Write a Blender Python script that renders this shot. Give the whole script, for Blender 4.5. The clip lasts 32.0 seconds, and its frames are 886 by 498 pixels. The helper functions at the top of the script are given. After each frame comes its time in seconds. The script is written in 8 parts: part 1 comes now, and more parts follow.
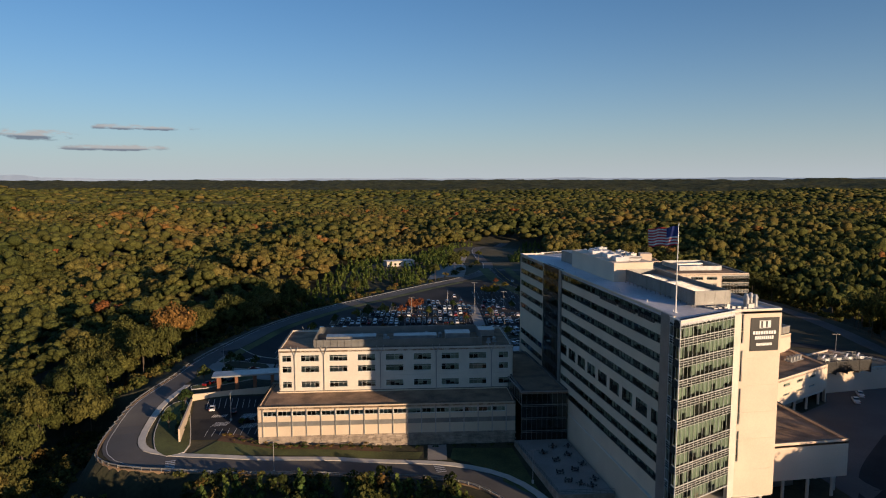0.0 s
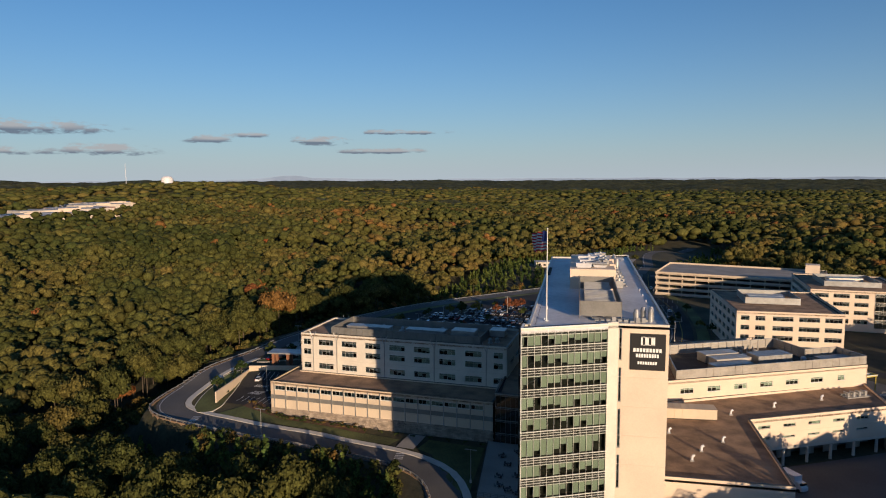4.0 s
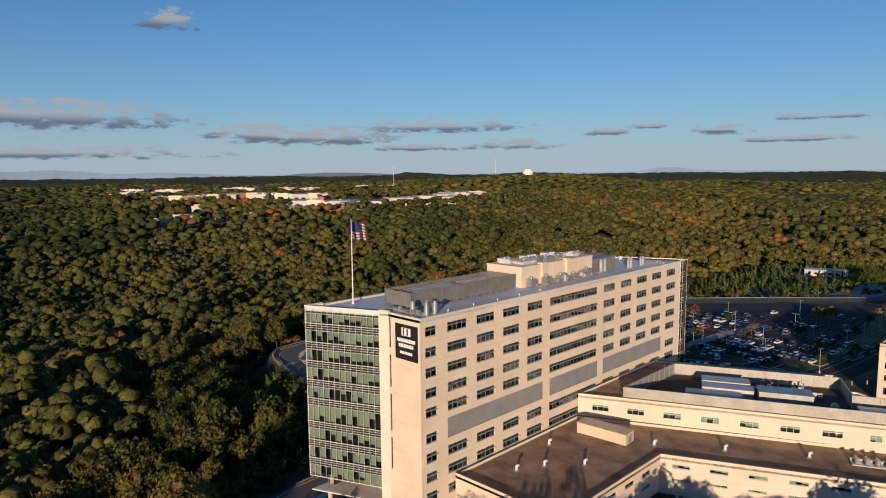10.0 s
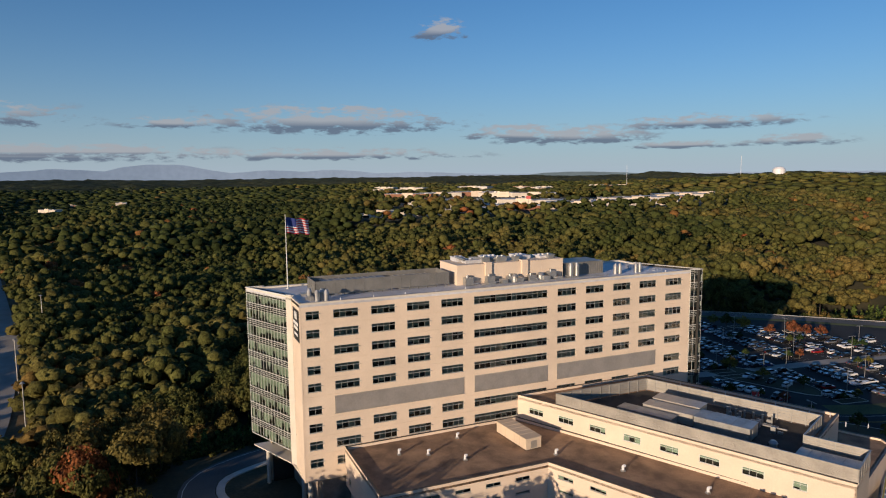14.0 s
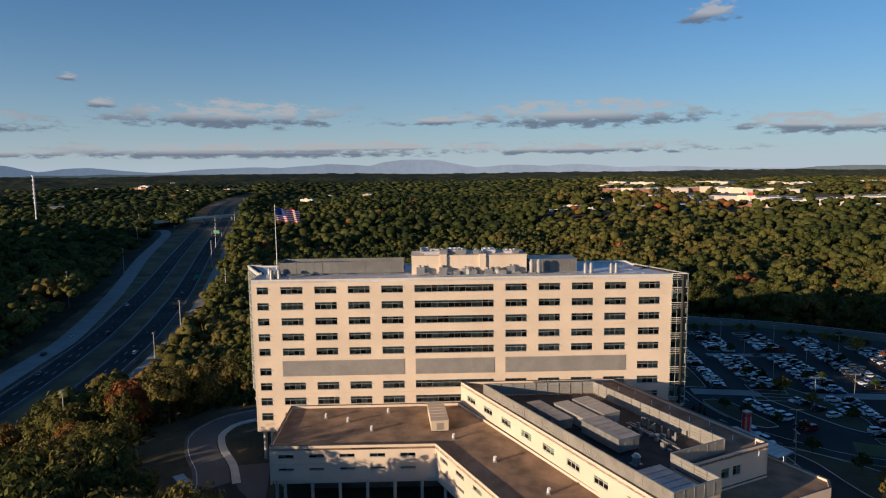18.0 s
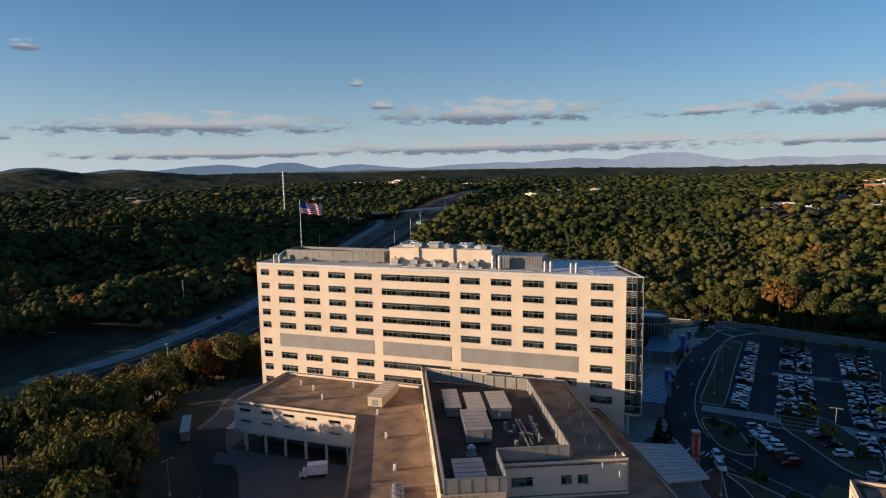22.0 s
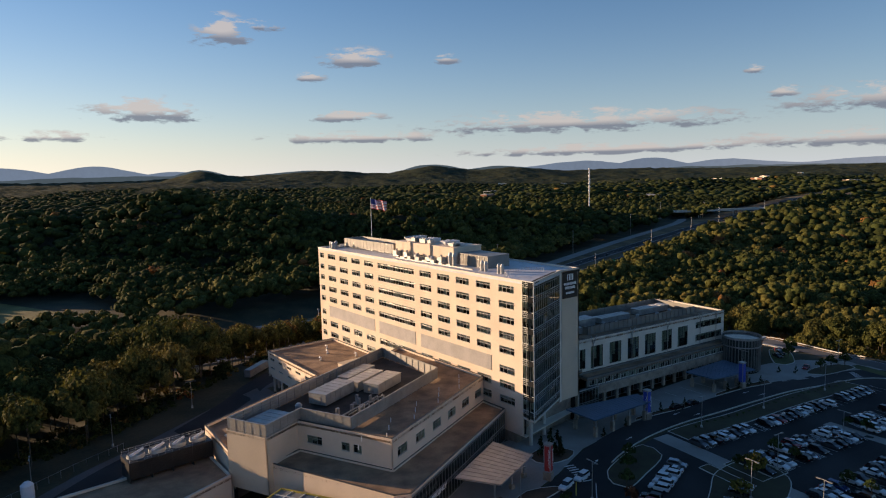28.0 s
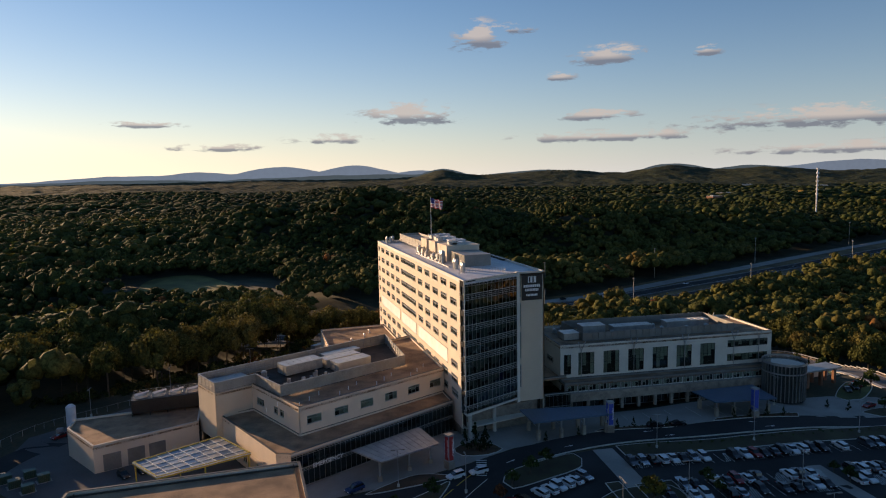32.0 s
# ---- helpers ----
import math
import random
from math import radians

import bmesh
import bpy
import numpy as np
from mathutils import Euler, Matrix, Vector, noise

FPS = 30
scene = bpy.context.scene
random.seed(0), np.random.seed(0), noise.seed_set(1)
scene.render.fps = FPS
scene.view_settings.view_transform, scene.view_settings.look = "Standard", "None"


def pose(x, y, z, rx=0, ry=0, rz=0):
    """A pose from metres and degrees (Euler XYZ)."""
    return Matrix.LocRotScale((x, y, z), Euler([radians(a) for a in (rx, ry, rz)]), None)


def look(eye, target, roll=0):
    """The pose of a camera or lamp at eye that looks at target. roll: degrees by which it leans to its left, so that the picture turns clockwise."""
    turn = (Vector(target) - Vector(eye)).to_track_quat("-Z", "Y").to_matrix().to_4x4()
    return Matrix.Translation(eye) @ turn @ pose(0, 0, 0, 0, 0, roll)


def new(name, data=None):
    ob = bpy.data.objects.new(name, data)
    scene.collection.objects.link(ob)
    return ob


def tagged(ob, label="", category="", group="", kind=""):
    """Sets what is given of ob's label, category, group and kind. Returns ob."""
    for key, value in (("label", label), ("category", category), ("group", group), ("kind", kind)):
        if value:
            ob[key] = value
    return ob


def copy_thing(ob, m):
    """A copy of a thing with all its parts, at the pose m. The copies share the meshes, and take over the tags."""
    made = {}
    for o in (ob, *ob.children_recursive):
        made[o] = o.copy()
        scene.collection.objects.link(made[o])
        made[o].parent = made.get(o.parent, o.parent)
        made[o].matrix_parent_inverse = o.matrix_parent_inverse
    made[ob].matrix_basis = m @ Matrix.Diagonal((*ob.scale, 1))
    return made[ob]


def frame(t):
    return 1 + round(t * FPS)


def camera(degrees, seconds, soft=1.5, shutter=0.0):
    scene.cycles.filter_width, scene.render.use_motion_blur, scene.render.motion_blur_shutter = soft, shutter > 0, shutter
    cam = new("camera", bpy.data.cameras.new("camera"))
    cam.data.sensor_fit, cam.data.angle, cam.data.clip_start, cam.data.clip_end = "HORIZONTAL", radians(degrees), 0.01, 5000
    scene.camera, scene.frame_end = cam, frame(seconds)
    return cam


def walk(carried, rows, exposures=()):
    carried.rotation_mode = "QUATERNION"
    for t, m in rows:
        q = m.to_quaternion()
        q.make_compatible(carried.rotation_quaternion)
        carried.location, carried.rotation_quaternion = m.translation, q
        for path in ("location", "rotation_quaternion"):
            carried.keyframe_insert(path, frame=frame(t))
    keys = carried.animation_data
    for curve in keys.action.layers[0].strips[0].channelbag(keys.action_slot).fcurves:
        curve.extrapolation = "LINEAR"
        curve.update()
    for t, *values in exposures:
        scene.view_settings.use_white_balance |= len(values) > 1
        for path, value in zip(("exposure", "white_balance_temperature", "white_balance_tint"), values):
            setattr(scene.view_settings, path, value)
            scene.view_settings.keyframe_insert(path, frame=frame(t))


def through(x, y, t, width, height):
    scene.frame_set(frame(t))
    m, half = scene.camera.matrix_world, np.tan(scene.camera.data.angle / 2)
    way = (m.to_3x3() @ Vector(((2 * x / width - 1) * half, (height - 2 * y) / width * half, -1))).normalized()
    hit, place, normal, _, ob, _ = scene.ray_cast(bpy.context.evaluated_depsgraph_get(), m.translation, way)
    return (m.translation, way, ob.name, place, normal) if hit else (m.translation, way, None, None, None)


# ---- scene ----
cam = camera(67.8, 32.0, 1.1)
METRES, EYE, TILT, LEAN, TURN = 640.0, 75.0, 0.0, 0.0, -9.3
ROWS = [
    (0.0, 0.0, 0.0, 0.0, -0.02, -6.23, 0.15),
    (0.5, 0.0156, -0.0007, -0.0, 2.67, -6.23, 0.16),
    (1.0, 0.0308, -0.0013, 0.0001, 5.27, -6.21, 0.14),
    (1.5, 0.0462, -0.0009, 0.0002, 7.94, -6.17, 0.17),
    (2.0, 0.0603, -0.0001, 0.0003, 10.35, -6.15, 0.19),
    (2.5, 0.0767, 0.0017, 0.0004, 13.22, -6.12, 0.16),
    (3.0, 0.0918, 0.0042, 0.0006, 15.85, -6.09, 0.22),
    (3.5, 0.1059, 0.0071, 0.0006, 18.35, -6.13, 0.27),
    (5.5, 0.1652, 0.027, 0.0005, 29.42, -6.26, 0.39),
    (6.0, 0.1803, 0.0339, 0.0008, 32.37, -6.35, 0.4),
    (6.5, 0.1944, 0.0414, 0.0006, 35.22, -6.41, 0.4),
    (7.0, 0.2077, 0.0489, 0.0007, 37.96, -6.39, 0.34),
    (7.5, 0.2206, 0.0576, 0.0005, 40.72, -6.41, 0.36),
    (8.0, 0.233, 0.0665, 0.0005, 43.38, -6.52, 0.39),
    (8.5, 0.2457, 0.0761, 0.0004, 46.17, -6.51, 0.38),
    (9.0, 0.2563, 0.0855, 0.0004, 48.61, -6.54, 0.44),
    (9.5, 0.2684, 0.0969, 0.0005, 51.46, -6.62, 0.52),
    (10.0, 0.2794, 0.1081, 0.0005, 54.17, -6.65, 0.52),
    (10.5, 0.2893, 0.1193, 0.0004, 56.76, -6.63, 0.5),
    (11.0, 0.2983, 0.1303, 0.0003, 59.21, -6.65, 0.5),
    (11.5, 0.3082, 0.1434, 0.0003, 62.05, -6.69, 0.51),
    (12.0, 0.3168, 0.1564, 0.0002, 64.81, -6.63, 0.48),
    (12.5, 0.3243, 0.1689, 0.0004, 67.41, -6.59, 0.48),
    (13.0, 0.3323, 0.1836, 0.0003, 70.36, -6.54, 0.52),
    (13.5, 0.3391, 0.1978, 0.0004, 73.12, -6.52, 0.55),
    (14.0, 0.3455, 0.2124, 0.0004, 75.94, -6.53, 0.58),
    (14.5, 0.3508, 0.2261, 0.0005, 78.47, -6.58, 0.63),
    (16.5, 0.3679, 0.287, 0.0004, 89.54, -6.58, 0.58),
    (17.0, 0.3699, 0.3027, 0.0004, 92.25, -6.69, 0.61),
    (17.5, 0.3709, 0.3186, 0.0004, 95.01, -6.78, 0.65),
    (18.0, 0.3715, 0.3332, 0.0004, 97.53, -6.83, 0.61),
    (18.5, 0.3714, 0.35, 0.0003, 100.42, -6.79, 0.67),
    (19.0, 0.3704, 0.3655, 0.0004, 103.1, -6.81, 0.65),
    (19.5, 0.3688, 0.3812, 0.0004, 105.82, -6.85, 0.72),
    (20.0, 0.3667, 0.3959, 0.0002, 108.38, -6.84, 0.76),
    (20.5, 0.3633, 0.4124, 0.0004, 111.28, -6.93, 0.79),
    (21.0, 0.3595, 0.4276, 0.0005, 113.97, -7.02, 0.87),
    (21.5, 0.3553, 0.4417, 0.0006, 116.51, -7.06, 0.94),
    (22.0, 0.3498, 0.4576, 0.0007, 119.36, -7.03, 1.03),
    (22.5, 0.3438, 0.472, 0.0007, 122.02, -7.08, 1.09),
    (23.0, 0.3372, 0.4867, 0.0007, 124.72, -7.07, 1.16),
    (23.5, 0.3305, 0.4998, 0.0008, 127.22, -7.03, 1.18),
    (24.0, 0.3219, 0.5147, 0.0009, 130.12, -7.05, 1.23),
    (24.5, 0.3133, 0.528, 0.0008, 132.78, -7.05, 1.29),
    (25.0, 0.3045, 0.54, 0.0008, 135.29, -7.02, 1.31),
    (25.5, 0.2941, 0.5533, 0.0008, 138.16, -7.02, 1.33),
    (27.5, 0.2502, 0.5986, 0.0008, 148.78, -6.83, 1.38),
    (28.0, 0.238, 0.6085, 0.0006, 151.44, -6.78, 1.34),
    (28.5, 0.2256, 0.6175, 0.0004, 154.04, -6.72, 1.31),
    (29.0, 0.2128, 0.626, 0.0003, 156.63, -6.66, 1.28),
    (29.5, 0.1993, 0.6341, 0.0002, 159.29, -6.62, 1.24),
    (30.0, 0.1857, 0.6415, 0.0001, 161.86, -6.55, 1.19),
    (30.5, 0.1726, 0.6478, 0.0, 164.29, -6.5, 1.15),
    (31.0, 0.1573, 0.6543, -0.0001, 167.11, -6.45, 1.13),
    (31.5, 0.1425, 0.6598, -0.0002, 169.8, -6.41, 1.13),
    (32.0, 0.1278, 0.6645, -0.0004, 172.44, -6.43, 1.09),
]
EXPOSURES = [(0.0, 0.36, 6550, 7), (8.0, 0.17, 5900, 4), (14.0, 0.18, 5860, 4), (19.0, 0.38, 6080, 4), (25.0, 0.6, 6500, 7), (29.0, 0.69, 7150, 11), (32.0, 0.62, 7400, 12)]
walk(cam, [(t, pose(0, 0, EYE, TILT, LEAN, TURN) @ pose(METRES * x, METRES * y, METRES * z, 90 + pitch, roll, yaw)) for t, x, y, z, yaw, pitch, roll in ROWS], EXPOSURES)

# ---- world, sun ----
SUN_TO = Vector((0.540, -0.826, 0.160)).normalized()      # direction towards the low sun
world = bpy.data.worlds.new("evening_sky")
scene.world = world
world.use_nodes = True
wn, wl = world.node_tree.nodes, world.node_tree.links
wn.clear()
w_out = wn.new("ShaderNodeOutputWorld")
w_bg = wn.new("ShaderNodeBackground")
w_bg.inputs["Strength"].default_value = 0.097
w_sky = wn.new("ShaderNodeTexSky")
w_sky.sky_type = "NISHITA"
w_sky.sun_disc = False
w_sky.sun_elevation = radians(9.2)
w_sky.sun_rotation = math.atan2(SUN_TO.x, SUN_TO.y)
w_sky.altitude = 300
w_sky.air_density = 1.0
w_sky.dust_density = 0.15
w_sky.ozone_density = 5.0

# Clouds: azimuth, elevation, half width, half height in degrees
CLOUDS = [
    (112.2, 3.1, 2.0, .34), (105, 3.8, 3.4, .22), (106.4, 2.2, 3.6, .22), 
    (145.6, 2.75, 5.2, .75), (135.5, 3.7, 6.0, .56), (128.9, 2.1, 3.0, .45), (136.8, 2.0, 3.6, .3), (120.7, 3.1, 1.7, .4), (117.6, 3.5, 1.4, .28), (111.9, 3.0, 1.8, .4),
    (166.5, 4.1, 9.2, 1.15), (156.7, 11.5, 2.0, .85), (166.3, 1.5, 9.5, .5), (150.5, 3.1, 3.4, .7),
    (-165.2, 4.2, 8.2, 1.1), (-154.9, 5.2, 1.0, .4), (-152.8, 7.0, .6, .35), (-166, 1.5, 16, .65), (178.7, 4.0, 3.0, .5), (-173, 1.9, 10, .45),
    (-139.2, 3.5, 10.2, .95), (-121.1, 2.75, 6.6, .48), (-120.8, 9.1, 2.4, .8), (-128.2, 9.1, 1.0, .45), (-120, 4.5, 2.6, .48), (-116.7, 7.75, 1.2, .4),
    (-104.1, 4.8, 3.6, .95), (-97.3, 3.0, 3.0, .4), (-88.1, 2.4, 3.0, .32), (-109.9, 10.9, 1.9, 1.2), (-113, 11.7, 1.5, .42), (-141.1, 1.3, 9, .45),
    (-83, 4.2, 2.2, .3),
]
w_tc = wn.new("ShaderNodeTexCoord")
w_noise = wn.new("ShaderNodeTexNoise")
w_stretch = wn.new("ShaderNodeMapping")
w_stretch.inputs["Scale"].default_value = (1, 1, 3.6)
wl.new(w_tc.outputs["Generated"], w_stretch.inputs["Vector"])
wl.new(w_stretch.outputs[0], w_noise.inputs["Vector"])
w_noise.inputs["Scale"].default_value = 27
w_noise.inputs["Detail"].default_value = 7
w_noise.inputs["Roughness"].default_value = 0.66


def w_math(op, a, b=None, clamp=False):
    n = wn.new("ShaderNodeMath")
    n.operation, n.use_clamp = op, clamp
    for k, v in enumerate((a, b)):
        if v is None:
            continue
        if isinstance(v, (int, float)):
            n.inputs[k].default_value = v
        else:
            wl.new(v, n.inputs[k])
    return n.outputs[0]


w_dens = w_low = None
for az, el, hw, hh in CLOUDS:
    n = wn.new("ShaderNodeMapping")
    n.vector_type = "TEXTURE"
    n.inputs["Location"].default_value = (math.cos(radians(az)) * math.cos(radians(el)), math.sin(radians(az)) * math.cos(radians(el)), math.sin(radians(el)))
    n.inputs["Rotation"].default_value = (0, 0, radians(az))
    n.inputs["Scale"].default_value = (0.6, radians(hw) * 1.6, radians(hh) * 1.85)
    wl.new(w_tc.outputs["Generated"], n.inputs["Vector"])
    sp = wn.new("ShaderNodeSeparateXYZ")
    wl.new(n.outputs[0], sp.inputs[0])
    # flat undersides: the lower half falls off faster
    zz = w_math("MAXIMUM", sp.outputs[2], w_math("MULTIPLY", sp.outputs[2], -2.3))
    rad2 = w_math("ADD", w_math("POWER", sp.outputs[1], 2.0), w_math("ADD", w_math("POWER", zz, 2.0), w_math("MULTIPLY", sp.outputs[0], sp.outputs[0])))
    d = w_math("SUBTRACT", 1.0, w_math("SQRT", rad2), True)
    lo = w_math("MULTIPLY", d, sp.outputs[2])
    w_dens = d if w_dens is None else w_math("MAXIMUM", w_dens, d)
    w_low = lo if w_low is None else w_math("ADD", w_low, lo)
w_edge = w_math("ADD", w_math("MULTIPLY", w_dens, 1.5), w_math("MULTIPLY", w_math("SUBTRACT", w_noise.outputs["Fac"], 0.565), 5.5))
w_gate = w_math("MULTIPLY", w_math("MULTIPLY", w_edge, 1.5, True), w_math("MULTIPLY", w_dens, 4.0, True))
w_cover = w_math("MULTIPLY", w_gate, 0.86)
w_mixc = wn.new("ShaderNodeMix")
w_mixc.data_type = "RGBA"
w_lit = w_math("ADD", w_math("MULTIPLY", w_low, 5.0), w_math("MULTIPLY", w_noise.outputs["Fac"], 0.34), True)
wl.new(w_lit, w_mixc.inputs[0])
w_mixc.inputs[6].default_value = (1.15, 1.32, 1.8, 1)
w_mixc.inputs[7].default_value = (3.7, 3.45, 3.5, 1)
# pale haze low over the horizon all round, warmer and brighter towards the sun
w_sep = wn.new("ShaderNodeSeparateXYZ")
wl.new(w_tc.outputs["Generated"], w_sep.inputs[0])
w_fall = w_math("POWER", 2.718, w_math("MULTIPLY", w_math("MAXIMUM", w_sep.outputs[2], 0.0), -10.5))
w_dot = wn.new("ShaderNodeVectorMath")
w_dot.operation = "DOT_PRODUCT"
wl.new(w_tc.outputs["Generated"], w_dot.inputs[0])
w_dot.inputs[1].default_value = SUN_TO
w_near = w_math("POWER", w_math("MAXIMUM", w_dot.outputs["Value"], 0.0), 2.5)
w_hcol = wn.new("ShaderNodeMix")
w_hcol.data_type = "RGBA"
wl.new(w_near, w_hcol.inputs[0])
w_hcol.inputs[6].default_value = (3.9, 4.25, 4.75, 1)
w_hcol.inputs[7].default_value = (9.4, 8.2, 6.4, 1)
w_haze = wn.new("ShaderNodeMix")
w_haze.data_type = "RGBA"
wl.new(w_math("MULTIPLY", w_fall, 0.92), w_haze.inputs[0])
wl.new(w_sky.outputs[0], w_haze.inputs[6])
wl.new(w_hcol.outputs[2], w_haze.inputs[7])
w_mix = wn.new("ShaderNodeMix")
w_mix.data_type = "RGBA"
wl.new(w_cover, w_mix.inputs[0])
wl.new(w_haze.outputs[2], w_mix.inputs[6])
wl.new(w_mixc.outputs[2], w_mix.inputs[7])
wl.new(w_mix.outputs[2], w_bg.inputs["Color"])
wl.new(w_bg.outputs[0], w_out.inputs[0])

sun_data = bpy.data.lights.new("sun", "SUN")
sun_data.energy, sun_data.angle, sun_data.color = 5.0, radians(0.53), (1.0, 0.70, 0.46)
sun = new("sun", sun_data)
sun.matrix_world = look(SUN_TO * 400, (0, 0, 0))

# ---- materials ----
def material(name, color, rough=0.7, metal=0.0, scale=1.0, vary=0.15, bump=0.0, fine=8.0, per_object=0.0, attr=None, island=0.0, spec=0.5, second=None):
    """A surface with variation at two scales in world metres; second: a colour that stains in patches."""
    m = bpy.data.materials.new(name)
    m.use_nodes = True
    nt = m.node_tree
    N, L = nt.nodes, nt.links
    bsdf = N["Principled BSDF"]
    bsdf.inputs["Roughness"].default_value = rough
    bsdf.inputs["Metallic"].default_value = metal
    bsdf.inputs["Specular IOR Level"].default_value = spec
    geo = N.new("ShaderNodeNewGeometry")
    big = N.new("ShaderNodeTexNoise")
    big.inputs["Scale"].default_value, big.inputs["Detail"].default_value = scale, 5
    small = N.new("ShaderNodeTexNoise")
    small.inputs["Scale"].default_value, small.inputs["Detail"].default_value = scale * fine, 3
    for n in (big, small):
        L.new(geo.outputs["Position"], n.inputs["Vector"])
    mix = N.new("ShaderNodeMix")
    mix.data_type = "RGBA"
    dark = second if second else tuple(c * (1 - vary * 1.6) for c in color)
    mix.inputs[6].default_value = (*dark, 1)
    mix.inputs[7].default_value = (*(min(1, c * (1 + vary * 0.6)) for c in color), 1)
    add = N.new("ShaderNodeMath")
    add.operation = "MULTIPLY_ADD"
    L.new(small.outputs["Fac"], add.inputs[0])
    add.inputs[1].default_value = 0.5
    sub = N.new("ShaderNodeMath")
    sub.operation = "SUBTRACT"
    L.new(big.outputs["Fac"], sub.inputs[0])
    sub.inputs[1].default_value = 0.25
    L.new(sub.outputs[0], add.inputs[2])
    ramp = N.new("ShaderNodeMapRange")
    ramp.inputs["From Min"].default_value, ramp.inputs["From Max"].default_value = 0.3, 0.7
    L.new(add.outputs[0], ramp.inputs["Value"])
    L.new(ramp.outputs[0], mix.inputs[0])
    out = mix.outputs[2]
    source = None
    if per_object:
        source, amount = N.new("ShaderNodeObjectInfo").outputs["Random"], per_object
    if island:
        source, amount = geo.outputs["Random Per Island"], island
    if source:
        hsv = N.new("ShaderNodeHueSaturation")
        mr = N.new("ShaderNodeMapRange")
        mr.inputs["To Min"].default_value, mr.inputs["To Max"].default_value = 1 - amount, 1 + amount
        L.new(source, mr.inputs["Value"])
        L.new(mr.outputs[0], hsv.inputs["Value"])
        L.new(out, hsv.inputs["Color"])
        out = hsv.outputs["Color"]
    L.new(out, bsdf.inputs["Base Color"])
    if bump:
        b = N.new("ShaderNodeBump")
        b.inputs["Strength"].default_value, b.inputs["Distance"].default_value = 0.6, bump
        L.new(small.outputs["Fac"], b.inputs["Height"])
        L.new(b.outputs[0], bsdf.inputs["Normal"])
    return m


def foliage_material(name, stops, source, through=0.14, clump=0.95):
    """Leaves: one ramp of autumn colours, by a value that each tree has for itself, with light that comes through the leaf."""
    m = bpy.data.materials.new(name)
    m.use_nodes = True
    N, L = m.node_tree.nodes, m.node_tree.links
    bsdf = N["Principled BSDF"]
    bsdf.inputs["Roughness"].default_value = 0.85
    bsdf.inputs["Specular IOR Level"].default_value = 0.08
    ramp = N.new("ShaderNodeValToRGB")
    el = ramp.color_ramp.elements
    el[0].position, el[0].color = stops[0][0], (*stops[0][1], 1)
    el[1].position, el[1].color = stops[-1][0], (*stops[-1][1], 1)
    for p, c in stops[1:-1]:
        e = el.new(p)
        e.color = (*c, 1)
    if source == "object":
        L.new(N.new("ShaderNodeObjectInfo").outputs["Random"], ramp.inputs[0])
    else:
        a = N.new("ShaderNodeAttribute")
        a.attribute_name = source
        L.new(a.outputs["Fac"], ramp.inputs[0])
    geo = N.new("ShaderNodeNewGeometry")
    hsv = N.new("ShaderNodeHueSaturation")
    mr = N.new("ShaderNodeMapRange")
    mr.inputs["To Min"].default_value, mr.inputs["To Max"].default_value = 0.7, 1.3
    L.new(geo.outputs["Random Per Island"], mr.inputs["Value"])
    L.new(mr.outputs[0], hsv.inputs["Value"])
    L.new(ramp.outputs[0], hsv.inputs["Color"])
    # leaf sprays: noise puts lighter tips and darker gaps into the colour, with relief
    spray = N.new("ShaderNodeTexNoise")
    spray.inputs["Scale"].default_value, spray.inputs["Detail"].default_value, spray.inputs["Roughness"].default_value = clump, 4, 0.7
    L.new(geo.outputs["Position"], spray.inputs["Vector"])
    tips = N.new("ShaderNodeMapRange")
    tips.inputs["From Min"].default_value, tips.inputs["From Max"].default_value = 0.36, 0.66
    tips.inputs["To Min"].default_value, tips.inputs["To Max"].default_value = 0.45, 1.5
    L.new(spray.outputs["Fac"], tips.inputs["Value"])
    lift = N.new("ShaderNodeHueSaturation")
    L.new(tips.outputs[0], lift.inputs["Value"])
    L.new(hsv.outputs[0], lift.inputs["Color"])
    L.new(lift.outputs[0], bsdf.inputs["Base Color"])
    relief = N.new("ShaderNodeBump")
    relief.inputs["Strength"].default_value, relief.inputs["Distance"].default_value = 0.8 if clump > 0.5 else 0.4, 0.5 / clump
    L.new(spray.outputs["Fac"], relief.inputs["Height"])
    L.new(relief.outputs[0], bsdf.inputs["Normal"])
    tr = N.new("ShaderNodeBsdfTranslucent")
    glow = N.new("ShaderNodeHueSaturation")
    glow.inputs["Value"].default_value, glow.inputs["Saturation"].default_value = 1.5, 1.05
    L.new(lift.outputs[0], glow.inputs["Color"])
    L.new(glow.outputs[0], tr.inputs["Color"])
    ms = N.new("ShaderNodeMixShader")
    ms.inputs[0].default_value = through
    L.new(bsdf.outputs[0], ms.inputs[1])
    L.new(tr.outputs[0], ms.inputs[2])
    L.new(ms.outputs[0], N["Material Output"].inputs[0])
    return m


def glass_material(name, tint, ior=1.6):
    m = bpy.data.materials.new(name)
    m.use_nodes = True
    N, L = m.node_tree.nodes, m.node_tree.links
    N.remove(N["Principled BSDF"])
    t = N.new("ShaderNodeBsdfTransparent")
    t.inputs[0].default_value = (*tint, 1)
    g = N.new("ShaderNodeBsdfGlossy")
    g.inputs["Roughness"].default_value = 0.015
    g.inputs["Color"].default_value = (0.95, 1, 0.98, 1)
    f = N.new("ShaderNodeFresnel")
    f.inputs["IOR"].default_value = ior
    mx = N.new("ShaderNodeMixShader")
    L.new(f.outputs[0], mx.inputs[0])
    L.new(t.outputs[0], mx.inputs[1])
    L.new(g.outputs[0], mx.inputs[2])
    L.new(mx.outputs[0], N["Material Output"].inputs[0])
    return m


